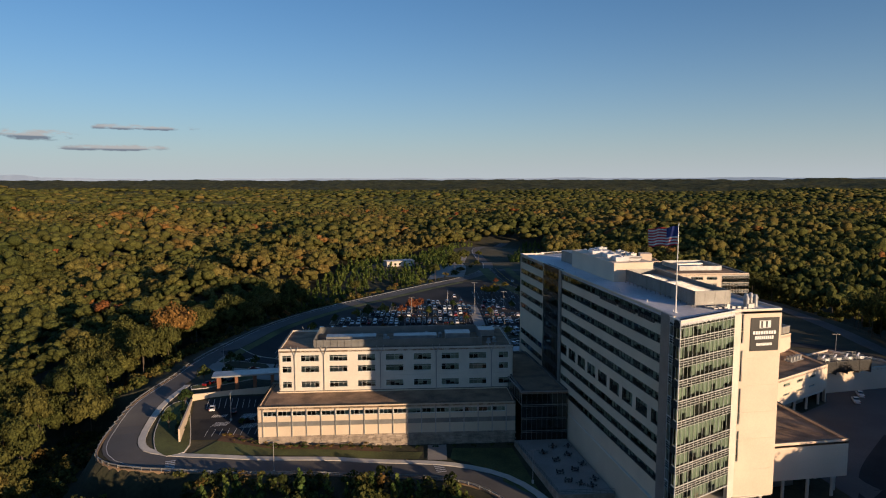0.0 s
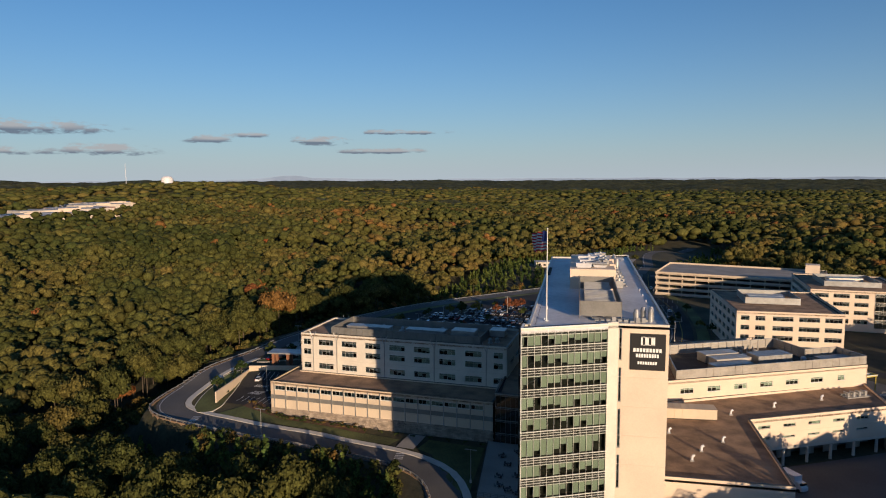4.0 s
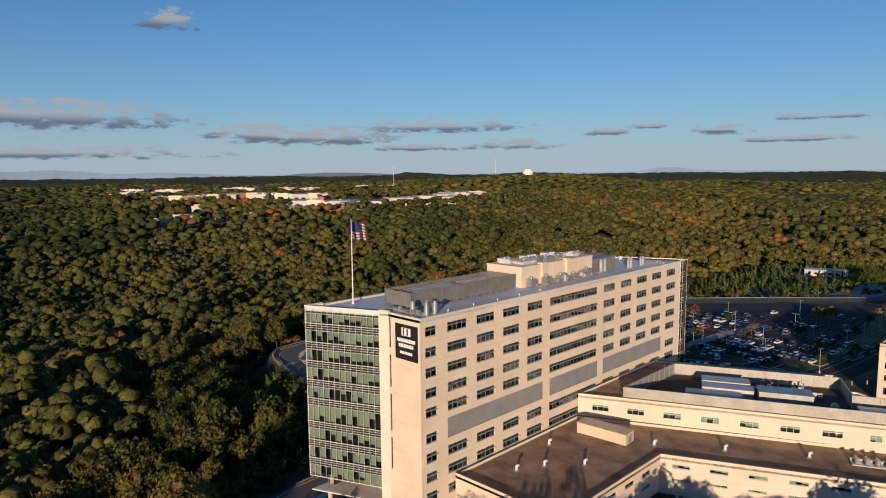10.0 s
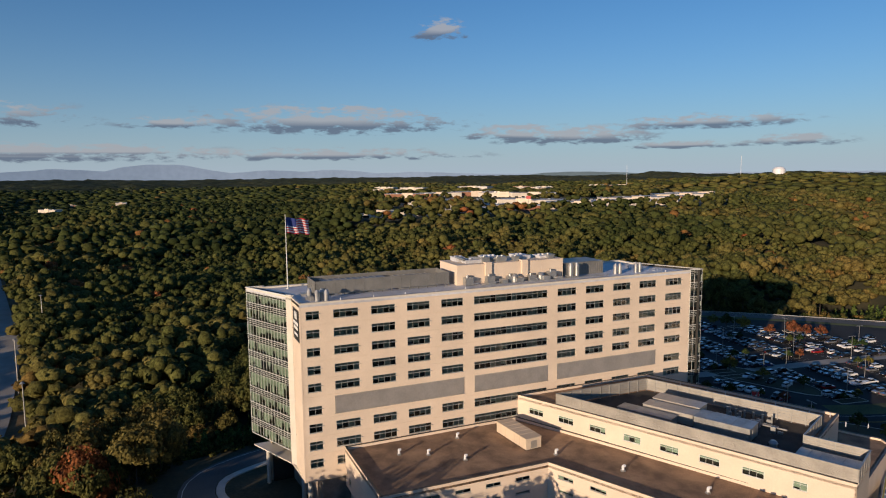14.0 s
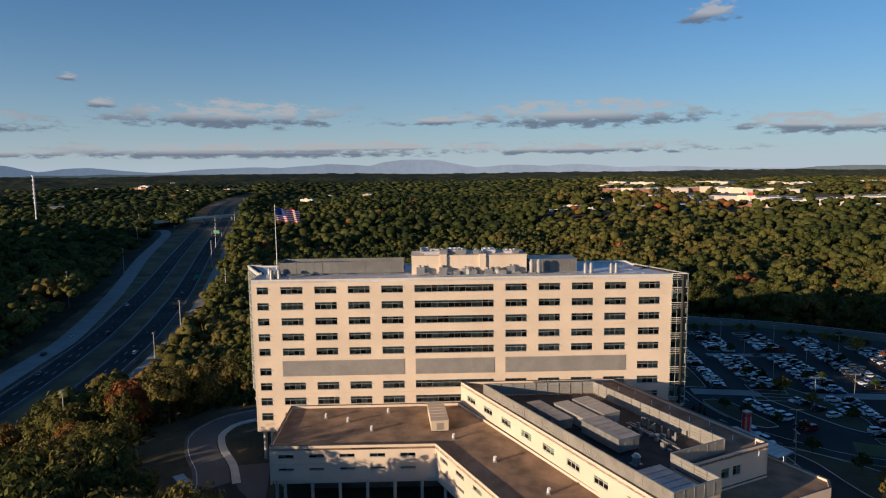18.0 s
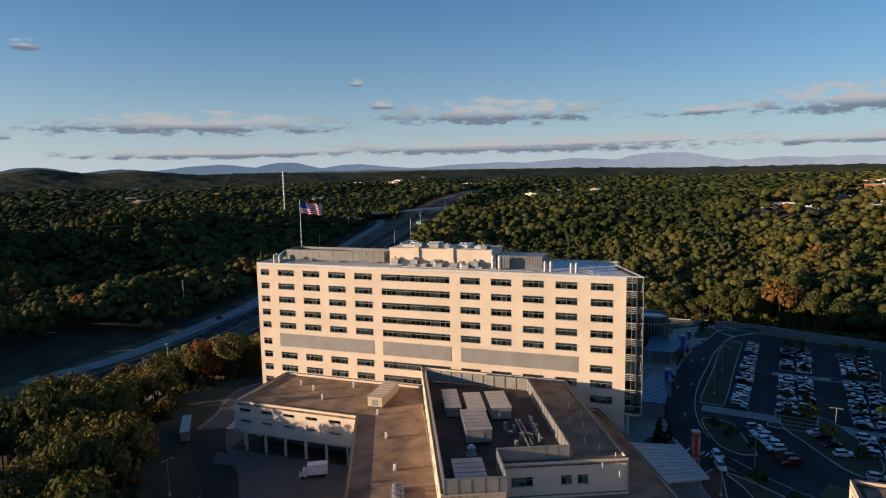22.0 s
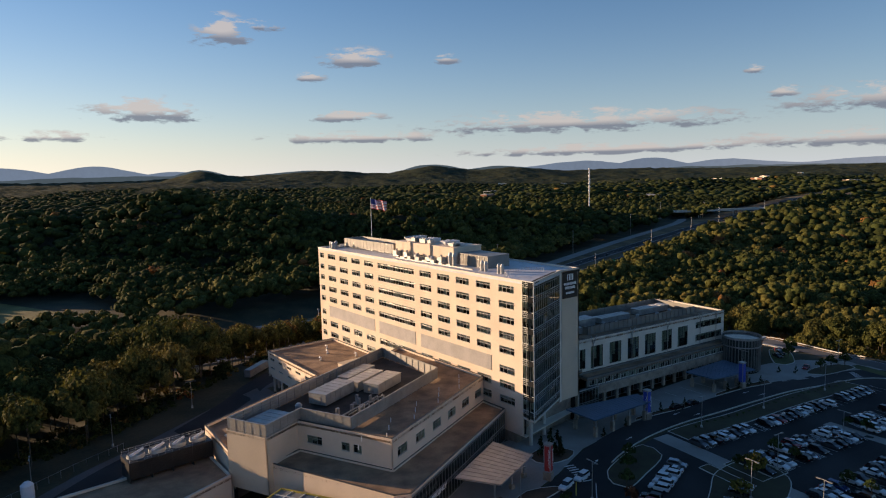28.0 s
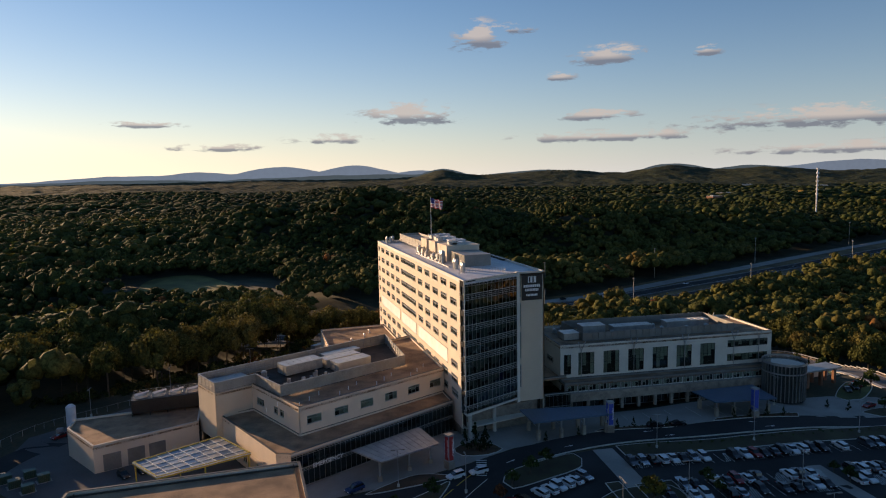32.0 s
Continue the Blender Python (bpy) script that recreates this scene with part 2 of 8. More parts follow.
M = dict(
    precast=material("precast_concrete", (0.71, 0.585, 0.455), 0.85, scale=0.12, vary=0.07, bump=0.004, fine=30),
    precast_light=material("pale_precast", (0.62, 0.51, 0.38), 0.85, scale=0.12, vary=0.07, fine=30),
    white_panel=material("white_metal_panel", (0.66, 0.61, 0.52), 0.5, scale=0.3, vary=0.06),
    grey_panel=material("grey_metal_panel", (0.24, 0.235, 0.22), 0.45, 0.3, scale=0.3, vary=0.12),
    steel_grey=material("galvanised_steel", (0.42, 0.42, 0.41), 0.42, 0.6, scale=0.5, vary=0.15),
    dark_metal=material("dark_bronze_metal", (0.045, 0.045, 0.045), 0.45, 0.5, scale=0.6, vary=0.2),
    frame=material("anodised_frame", (0.50, 0.50, 0.47), 0.45, 0.3, scale=0.5, vary=0.1),
    white_frame=material("white_mullion", (0.72, 0.72, 0.68), 0.45, 0.1, scale=0.5, vary=0.06),
    spandrel=material("dark_spandrel_glass", (0.05, 0.055, 0.05), 0.12, 0.0, scale=0.4, vary=0.2, per_object=0.15),
    louvre_band=material("plant_louvre_metal", (0.47, 0.44, 0.40), 0.4, 0.45, scale=0.3, vary=0.08),
    blind_green=material("green_blind", (0.40, 0.445, 0.40), 0.9, scale=0.4, vary=0.05, island=0.25),
    louvre=material("louvre_metal", (0.40, 0.375, 0.335), 0.5, 0.35, scale=0.3, vary=0.12),
    membrane=material("white_roof_membrane", (0.62, 0.62, 0.64), 0.55, scale=0.06, vary=0.12, fine=14, second=(0.44, 0.44, 0.46)),
    ballast=material("brown_gravel_roof", (0.33, 0.215, 0.13), 0.95, scale=0.22, vary=0.3, bump=0.06, fine=22, second=(0.155, 0.10, 0.064)),
    coping=material("metal_coping", (0.55, 0.52, 0.47), 0.4, 0.5, scale=0.5, vary=0.08),
    dark_membrane=material("dark_roof_membrane", (0.055, 0.047, 0.04), 0.9, scale=0.3, vary=0.3, fine=10),
    dark_coping=material("dark_coping", (0.10, 0.09, 0.08), 0.5, 0.3, scale=0.5, vary=0.1),
    stone=material("ledge_stone", (0.34, 0.28, 0.22), 0.9, scale=0.5, vary=0.25, bump=0.02, per_object=0.2),
    asphalt=material("asphalt", (0.042, 0.042, 0.043), 0.92, spec=0.2, scale=0.05, vary=0.3, bump=0.004, fine=80),
    old_asphalt=material("worn_asphalt", (0.11, 0.106, 0.102), 0.88, scale=0.05, vary=0.22, fine=60),
    concrete=material("pavement_concrete", (0.32, 0.30, 0.27), 0.9, scale=0.12, vary=0.14, fine=30),
    pale_concrete=material("kerb_concrete", (0.55, 0.52, 0.46), 0.9, scale=0.3, vary=0.1),
    retaining=material("retaining_wall_block", (0.30, 0.20, 0.12), 0.92, scale=0.15, vary=0.22, bump=0.03, fine=12, per_object=0.1),
    line=material("white_road_paint", (0.62, 0.62, 0.60), 0.7, scale=0.8, vary=0.15),
    line_yellow=material("yellow_road_paint", (0.6, 0.42, 0.05), 0.7, scale=0.8, vary=0.15),
    line_blue=material("blue_road_paint", (0.05, 0.15, 0.42), 0.7, scale=0.8, vary=0.15),
    lawn=material("lawn", (0.10, 0.115, 0.034), 0.95, scale=0.08, vary=0.35, bump=0.03, fine=25),
    bed_grass=material("dark_bed_grass", (0.055, 0.054, 0.024), 0.97, scale=0.2, vary=0.4, bump=0.04, fine=18, second=(0.045, 0.03, 0.018)),
    verge=material("dry_verge_grass", (0.17, 0.115, 0.05), 0.95, scale=0.06, vary=0.4, bump=0.03, fine=20, second=(0.045, 0.036, 0.02)),
    meadow=material("meadow_grass", (0.20, 0.18, 0.055), 0.95, scale=0.05, vary=0.3, bump=0.03, fine=25),
    mulch=material("brown_mulch", (0.12, 0.065, 0.036), 0.98, scale=0.3, vary=0.3, bump=0.03, fine=20),
    clay=material("red_clay", (0.26, 0.13, 0.06), 0.98, scale=0.06, vary=0.3, fine=20),
    bark=material("bark", (0.11, 0.085, 0.06), 0.95, scale=1.5, vary=0.3),
    # sheets behind the glass: the gloom of unlit rooms is in this colour
    dim_room=material("dim_interior", (0.045, 0.043, 0.038), 0.9, scale=0.3, vary=0.3, island=0.6),
    blind=material("roller_blind", (0.36, 0.40, 0.35), 0.9, scale=0.4, vary=0.05, island=0.12),
    sign_black=material("black_sign_panel", (0.018, 0.018, 0.02), 0.4, scale=0.4, vary=0.1),
    letter=material("white_letters", (0.82, 0.82, 0.8), 0.5, scale=1, vary=0.03),
    letter_dark=material("dark_letters", (0.03, 0.03, 0.032), 0.5, scale=1, vary=0.03),
    blue_metal=material("blue_standing_seam", (0.10, 0.17, 0.26), 0.35, 0.4, scale=0.2, vary=0.1),
    red_sign=material("red_sign_panel", (0.42, 0.03, 0.03), 0.5, scale=0.4, vary=0.06),
    blue_sign=material("blue_sign_panel", (0.04, 0.08, 0.42), 0.5, scale=0.4, vary=0.06),
    tyre=material("tyre_rubber", (0.018, 0.018, 0.018), 0.9, scale=2, vary=0.1),
    rim=material("alloy_rim", (0.45, 0.45, 0.46), 0.3, 0.9, scale=2, vary=0.1),
    car_glass=material("dark_car_glass", (0.012, 0.014, 0.016), 0.04, spec=0.8, scale=1, vary=0.1),
    head=material("headlight_lens", (0.7, 0.7, 0.72), 0.1, scale=1, vary=0.05),
    tail=material("tail_lamp", (0.35, 0.01, 0.01), 0.2, scale=1, vary=0.05),
    flag_red=material("flag_red", (0.50, 0.03, 0.05), 0.8, scale=1, vary=0.08),
    flag_white=material("flag_white", (0.75, 0.73, 0.7), 0.8, scale=1, vary=0.05),
    flag_blue=material("flag_blue", (0.03, 0.05, 0.22), 0.8, scale=1, vary=0.08),
    green_box=material("green_painted_steel", (0.05, 0.10, 0.07), 0.5, 0.2, scale=0.6, vary=0.15),
    tank_white=material("white_tank_paint", (0.72, 0.72, 0.74), 0.4, scale=0.5, vary=0.08),
    yellow_paint=material("faded_yellow_paint", (0.40, 0.33, 0.06), 0.6, scale=0.5, vary=0.15),
    brick=material("brown_brick", (0.30, 0.14, 0.08), 0.9, scale=0.1, vary=0.2),
    far_wall=material("far_pale_wall", (0.58, 0.52, 0.44), 0.85, scale=0.05, vary=0.15),
    far_roof=material("far_white_roof", (0.52, 0.50, 0.47), 0.7, scale=0.03, vary=0.12),
    glass=glass_material("green_tinted_glass", (0.64, 0.71, 0.66), 1.8),
    glass_dark=glass_material("grey_tinted_glass", (0.28, 0.33, 0.31), 1.9),
)
M["ground"] = material("forest_floor", (0.060, 0.052, 0.026), 0.98, scale=0.07, vary=0.4, bump=0.2, fine=14, second=(0.022, 0.027, 0.012))
PAINTS = [material(f"car_paint_{n}", c, 0.22, mt, scale=1, vary=0.04, spec=0.7) for n, c, mt in (
    ("white", (0.72, 0.72, 0.72), 0.0), ("silver", (0.42, 0.43, 0.45), 0.7), ("black", (0.012, 0.012, 0.014), 0.1),
    ("grey", (0.11, 0.115, 0.125), 0.5), ("red", (0.26, 0.015, 0.015), 0.1), ("blue", (0.02, 0.05, 0.15), 0.3))]


# ---- mesh tools ----
class Geo:
    """Collects boxes, prisms and tubes into one mesh."""

    def __init__(self):
        self.v, self.f, self.mi = [], [], []

    def add(self, verts, faces, mi=0):
        n = len(self.v)
        self.v += [tuple(p) for p in verts]
        self.f += [tuple(n + i for i in f) for f in faces]
        self.mi += [mi] * len(faces)
        return self

    def box(self, x0, y0, z0, x1, y1, z1, mi=0):
        x0, x1 = sorted((x0, x1))
        y0, y1 = sorted((y0, y1))
        z0, z1 = sorted((z0, z1))
        return self.add([(x0, y0, z0), (x1, y0, z0), (x1, y1, z0), (x0, y1, z0), (x0, y0, z1), (x1, y0, z1), (x1, y1, z1), (x0, y1, z1)],
                        [(0, 3, 2, 1), (4, 5, 6, 7), (0, 1, 5, 4), (1, 2, 6, 5), (2, 3, 7, 6), (3, 0, 4, 7)], mi)

    def prism(self, poly, z0, z1, mi=0):
        n = len(poly)
        area = sum(poly[i][0] * poly[(i + 1) % n][1] - poly[(i + 1) % n][0] * poly[i][1] for i in range(n))
        if area < 0:
            poly = poly[::-1]
        v = [(x, y, z0) for x, y in poly] + [(x, y, z1) for x, y in poly]
        f = [tuple(range(n))[::-1], tuple(range(n, 2 * n))] + [(i, (i + 1) % n, n + (i + 1) % n, n + i) for i in range(n)]
        return self.add(v, f, mi)

    def slab(self, a, b, z0, z1, d0, d1, mi=0):
        """A wall along the line a to b in plan, from d0 to d1 to the left of it."""
        ax, ay, bx, by = *a, *b
        ln = math.hypot(bx - ax, by - ay)
        nx, ny = -(by - ay) / ln, (bx - ax) / ln
        return self.prism([(ax + nx * d0, ay + ny * d0), (bx + nx * d0, by + ny * d0), (bx + nx * d1, by + ny * d1), (ax + nx * d1, ay + ny * d1)], z0, z1, mi)

    def tube(self, p, q, r, n=8, r2=None, mi=0, caps=True):
        p, q = Vector(p), Vector(q)
        r2 = r if r2 is None else r2
        ax = (q - p).normalized()
        s = ax.orthogonal().normalized()
        u = ax.cross(s)
        v = [p + (s * math.cos(2 * math.pi * i / n) + u * math.sin(2 * math.pi * i / n)) * r for i in range(n)]
        v += [q + (s * math.cos(2 * math.pi * i / n) + u * math.sin(2 * math.pi * i / n)) * r2 for i in range(n)]
        f = [(i, (i + 1) % n, n + (i + 1) % n, n + i) for i in range(n)]
        if caps:
            f += [tuple(range(n))[::-1], tuple(range(n, 2 * n))]
        return self.add(v, f, mi)

    def mesh(self, name, mats, off=(0, 0, 0)):
        me = bpy.data.meshes.new(name)
        ox, oy, oz = off
        me.from_pydata([(x - ox, y - oy, z - oz) for x, y, z in self.v], [], self.f)
        for m in (mats if isinstance(mats, (list, tuple)) else [mats]):
            me.materials.append(m)
        me.polygons.foreach_set("material_index", self.mi)
        me.update()
        return me

    def ob(self, name, mats, parent=None, label="", off=(0, 0, 0)):
        if parent is not None and off == (0, 0, 0):
            off = tuple(parent.get("base", (0, 0, 0)))
        ob = new(name, self.mesh(name, mats, off))
        if parent is not None:
            ob.parent = parent
        else:
            ob.location = off
        if label:
            ob["label"] = label
        return ob


def thing(name, at=(0, 0, 0), turn=0.0, label="", category="", group="", kind="", local=None):
    """An Empty at the base of a thing. local: the same point in the axes in which its parts are written."""
    e = new(name)
    e.empty_display_size = 0.5
    e.matrix_basis = pose(*at, 0, 0, turn)
    e["base"] = local if local is not None else at
    return tagged(e, label, category, group, kind)


def place(mesh, name, parent, loc, rz=0.0, scale=(1, 1, 1)):
    """Another object on the same mesh, under parent, at a place in the parent's written axes."""
    ob = new(name, mesh)
    ob.parent = parent
    b = parent.get("base", (0, 0, 0)) if parent is not None else (0, 0, 0)
    ob.matrix_basis = Matrix.LocRotScale((loc[0] - b[0], loc[1] - b[1], loc[2] - b[2]), Euler((0, 0, radians(rz))), scale)
    return ob


def bulk(name, verts, faces3, mat, attr=None, smooth=False):
    """A large triangle mesh from arrays, with one value a vertex as an attribute."""
    me = bpy.data.meshes.new(name)
    me.vertices.add(len(verts))
    me.vertices.foreach_set("co", np.ascontiguousarray(verts, dtype=np.float32).ravel())
    nf, k = faces3.shape
    me.loops.add(nf * k)
    me.loops.foreach_set("vertex_index", np.ascontiguousarray(faces3, dtype=np.int32).ravel())
    me.polygons.add(nf)
    me.polygons.foreach_set("loop_start", np.arange(0, nf * k, k, dtype=np.int32))
    me.update(calc_edges=True)
    me.materials.append(mat)
    if attr is not None:
        a = me.attributes.new("tone", "FLOAT", "POINT")
        a.data.foreach_set("value", np.ascontiguousarray(attr, dtype=np.float32))
    if smooth:
        me.polygons.foreach_set("use_smooth", np.ones(nf, dtype=bool))
    return new(name, me)

# ---- terrain ----
SITE = [(-69, 196), (-66, 187), (-55, 181), (-23, 174), (15, 168), (33, 163), (41, 150), (44, 125), (52, 101), (75, 92), (102, 99), (128, 116),
        (152, 136), (188, 160), (218, 176), (232, 198), (226, 232), (236, 256), (250, 290), (256, 345), (246, 410), (215, 480), (192, 560),
        (130, 560), (84, 478), (27, 414), (-8, 372), (-36, 330), (-48, 298), (-58, 268), (-66, 240), (-70, 215)]
LEVELS = [(-69, 200, -3), (-45, 188, -3.6), (-23, 178, -4), (15, 174, -5), (38, 166, -5.5), (45, 140, -6), (58, 108, -6), (85, 100, -4.5), (118, 122, -2.5),
          (150, 150, -2), (200, 185, -1), (222, 225, 0), (-38, 208, -2.5), (-10, 186, -4), (25, 184, -4.8), (-66, 235, 0), (-52, 280, 2), (10, 250, 2.2), (60, 260, 2.2),
          (104, 257, 2.2), (140, 270, 1.5), (0, 330, 2), (60, 330, 1.8), (90, 400, 0.5), (125, 480, -1), (200, 400, 0.5), (255, 300, 0), (-40, 232, 1.5)]
HIGHWAY = [(420, -112), (260, -42), (150, -4), (80, 9), (0, 10), (-100, -1), (-200, -18), (-300, -41), (-410, -68), (-530, -96), (-650, -124), (-850, -175), (-1200, -265), (-1900, -390)]
EXIT_RAMP = [(60, -30), (10, -20), (-60, -26), (-110, -32), (-217, -57), (-400, -112), (-520, -143), (-610, -168), (-670, -200), (-712, -255), (-730, -310)]
HILLS = [(0, -425, 58, 86), (-62, -325, 55, 68), (-185, -215, 46, 54), (-275, -255, 42, 70), (-430, -310, 32, 110), (115, -490, 42, 95), (300, -520, 24, 160), (-60, -560, 44, 150),
         (-1040, 1636, 58, 400), (-540, 470, 22, 180), (-480, 800, 18, 260), (620, 900, 34, 300), (260, 900, 22, 160), (165, 60, 17, 50), (95, 60, 16, 40), (235, 110, 19, 50),
         (-125, 295, 14, 34), (-122, 372, 15, 36), (-95, 455, 17, 40), (-60, 560, 20, 42), (-40, 680, 22, 50), (-82, 190, 11, 34), (60, 560, 22, 75), (150, 690, 18, 90), (-20, 930, 24, 120)]
RETAIL = [(-1310, 560), (-1000, 455), (-720, 440), (-640, 330), (-560, 330), (-545, 470), (-570, 770), (-600, 970), (-800, 1270), (-960, 1290), (-1010, 1000), (-1240, 900)]
VALLEY = [(-235, 240), (-215, 330), (-203, 434), (-170, 528), (-152, 690), (-132, 1000), (-40, 1150)]
MEADOW = [(236, -186), (228, -232), (196, -240), (172, -196), (150, -132), (176, -122), (204, -134), (226, -156)]


def value_noise(x, y, size, seed):
    x, y = np.asarray(x, float) / size + seed * 17.3, np.asarray(y, float) / size - seed * 9.1
    xi, yi = np.floor(x), np.floor(y)
    fx, fy = x - xi, y - yi
    fx, fy = fx * fx * (3 - 2 * fx), fy * fy * (3 - 2 * fy)

    def h(a, b):
        s = np.sin(a * 127.1 + b * 311.7 + seed * 74.7) * 43758.5453
        return s - np.floor(s)
    return (h(xi, yi) * (1 - fx) + h(xi + 1, yi) * fx) * (1 - fy) + (h(xi, yi + 1) * (1 - fx) + h(xi + 1, yi + 1) * fx) * fy


def step(a, b, x):
    t = np.clip((x - a) / (b - a), 0, 1)
    return t * t * (3 - 2 * t)


def line_distance(x, y, pts, closed=False):
    best = np.full(np.shape(x), 1e9)
    n = len(pts)
    for i in range(n if closed else n - 1):
        (ax, ay), (bx, by) = pts[i], pts[(i + 1) % n]
        dx, dy = bx - ax, by - ay
        t = np.clip(((x - ax) * dx + (y - ay) * dy) / (dx * dx + dy * dy), 0, 1)
        best = np.minimum(best, np.hypot(x - ax - t * dx, y - ay - t * dy))
    return best


def inside(x, y, poly):
    r = np.zeros(np.shape(x), bool)
    n = len(poly)
    for i in range(n):
        (ax, ay), (bx, by) = poly[i], poly[(i + 1) % n]
        c = (ay > y) != (by > y)
        with np.errstate(divide="ignore", invalid="ignore"):
            r ^= c & (x < (bx - ax) * (y - ay) / (by - ay + 1e-12) + ax)
    return r


def site_level(x, y):
    num, den = np.zeros(np.shape(x)), np.zeros(np.shape(x))
    for px, py, pz in LEVELS:
        w = 1 / (((x - px) ** 2 + (y - py) ** 2) + 60) ** 1.6
        num, den = num + w * pz, den + w
    return num / den


def wild_level(x, y):
    r = np.hypot(x - 100, y - 200)
    az = np.degrees(np.arctan2(y - 200, x - 100))
    west = np.exp(-((((az - 150) + 180) % 360 - 180) / 52) ** 2)
    z = -22 + 27 * step(240, 800, r) * west + (value_noise(x, y, 190, 1) - 0.5) * 26 + (value_noise(x, y, 60, 2) - 0.5) * 5
    for hx, hy, amp, wide in HILLS:
        z = np.maximum(z, -22 + amp * np.exp(-((x - hx) ** 2 + (y - hy) ** 2) / (2 * wide * wide)) * 1.08 + (value_noise(x, y, 90, 4) - 0.5) * 7)
    z = z - 32 * np.exp(-(line_distance(x, y, VALLEY) / 55) ** 2)
    z = z + (38 - z) * np.clip((r - 1300) / 3300, 0, 1) ** 1.45
    z = z + (value_noise(x, y, 520, 3) - 0.5) * 30 * step(700, 1600, r) * (1 - 0.45 * step(2600, 4400, r))
    # far ridges: azimuth, half width in degrees, rise
    for a, wd, rise, r0 in ((-127, 3.0, 66, 4100), (-107, 2.4, 52, 4150), (-133, 4, 40, 4100), (-117, 6, 42, 4150), (128, 3.5, 20, 4300), (138, 3, 18, 3800)):
        da = ((az - a) + 180) % 360 - 180
        z = z + rise * np.exp(-(da / wd) ** 2) * np.exp(-((r - r0) / 420) ** 2) * (0.75 + 0.5 * value_noise(x, y, 240, 8))
    flat = np.where(inside(x, y, RETAIL), 0, step(0, 90, line_distance(x, y, RETAIL, True)))
    z = np.maximum(z, 19 - 34 * flat)
    d = line_distance(x, y, HIGHWAY)
    k = step(46, 92, d)
    green = np.where(inside(x, y, MEADOW), 0, step(6, 55, line_distance(x, y, MEADOW, True)))
    z = -14 * (1 - green) + z * green
    hz = np.interp(-x, (0, 100, 180, 430, 620, 900, 1500), (-20, -19, -15.5, -10, -5, -3, 0))
    return np.where(r < 2200, hz * (1 - k) + z * k, z)


def level(x, y):
    """Height of the ground, as an array or a number."""
    x, y = np.asarray(x, float), np.asarray(y, float)
    d = line_distance(x, y, SITE, True)
    isin = inside(x, y, SITE)
    soft = np.where((x < 42) & (y < 242), 5.0 + 27.0 * step(-48, -30, x), 46.0)
    k = np.where(isin, 0, step(0, 1, (d - 0.6) / soft))
    return site_level(x, y) * (1 - k) + wild_level(x, y) * k


def lv(x, y):
    return float(level(np.array([float(x)]), np.array([float(y)]))[0])


def polar(r_list, steps, height):
    a = np.linspace(0, 2 * math.pi, steps, endpoint=False)
    r = np.array(r_list)
    x = 100 + np.outer(r, np.cos(a))
    y = 200 + np.outer(r, np.sin(a))
    v = np.stack([x, y, height(x, y)], -1).reshape(-1, 3)
    i, j = np.meshgrid(np.arange(len(r) - 1), np.arange(steps), indexing="ij")
    k = (j + 1) % steps
    f = np.stack([i * steps + j, (i + 1) * steps + j, (i + 1) * steps + k, i * steps + k], -1).reshape(-1, 4)
    return v, f


rings = [0.5]
while rings[-1] < 4650:
    rings.append(rings[-1] + max(2.6, (rings[-1] - 260) * 0.042))
gv, gf = polar(rings, 600, level)
ground = tagged(bulk("ground", gv, gf, M["ground"], smooth=True), "brown forest floor and open ground rolling to the horizon", "ground", kind="structure")

# ---- woods ----
STOPS = [(0.0, (0.022, 0.032, 0.011)), (0.28, (0.050, 0.062, 0.018)), (0.52, (0.094, 0.094, 0.026)), (0.72, (0.140, 0.112, 0.033)), (0.9, (0.20, 0.112, 0.034)), (1.0, (0.23, 0.080, 0.030))]
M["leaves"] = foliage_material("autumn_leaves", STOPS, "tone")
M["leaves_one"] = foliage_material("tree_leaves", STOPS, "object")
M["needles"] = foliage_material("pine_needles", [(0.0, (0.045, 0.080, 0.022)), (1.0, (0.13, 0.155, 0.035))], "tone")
PHI = (1 + math.sqrt(5)) / 2
ICO = np.array([(-1, PHI, 0), (1, PHI, 0), (-1, -PHI, 0), (1, -PHI, 0), (0, -1, PHI), (0, 1, PHI), (0, -1, -PHI), (0, 1, -PHI), (PHI, 0, -1), (PHI, 0, 1), (-PHI, 0, -1), (-PHI, 0, 1)], float) / math.hypot(1, PHI)
ICO_F = np.array([(0, 11, 5), (0, 5, 1), (0, 1, 7), (0, 7, 10), (0, 10, 11), (1, 5, 9), (5, 11, 4), (11, 10, 2), (10, 7, 6), (7, 1, 8), (3, 9, 4), (3, 4, 2), (3, 2, 6), (3, 6, 8), (3, 8, 9), (4, 9, 5), (2, 4, 11), (6, 2, 10), (8, 6, 7), (9, 8, 1)])


def rand_rot(rng):
    return np.array(Euler(rng.uniform(0, 6.28, 3)).to_matrix())


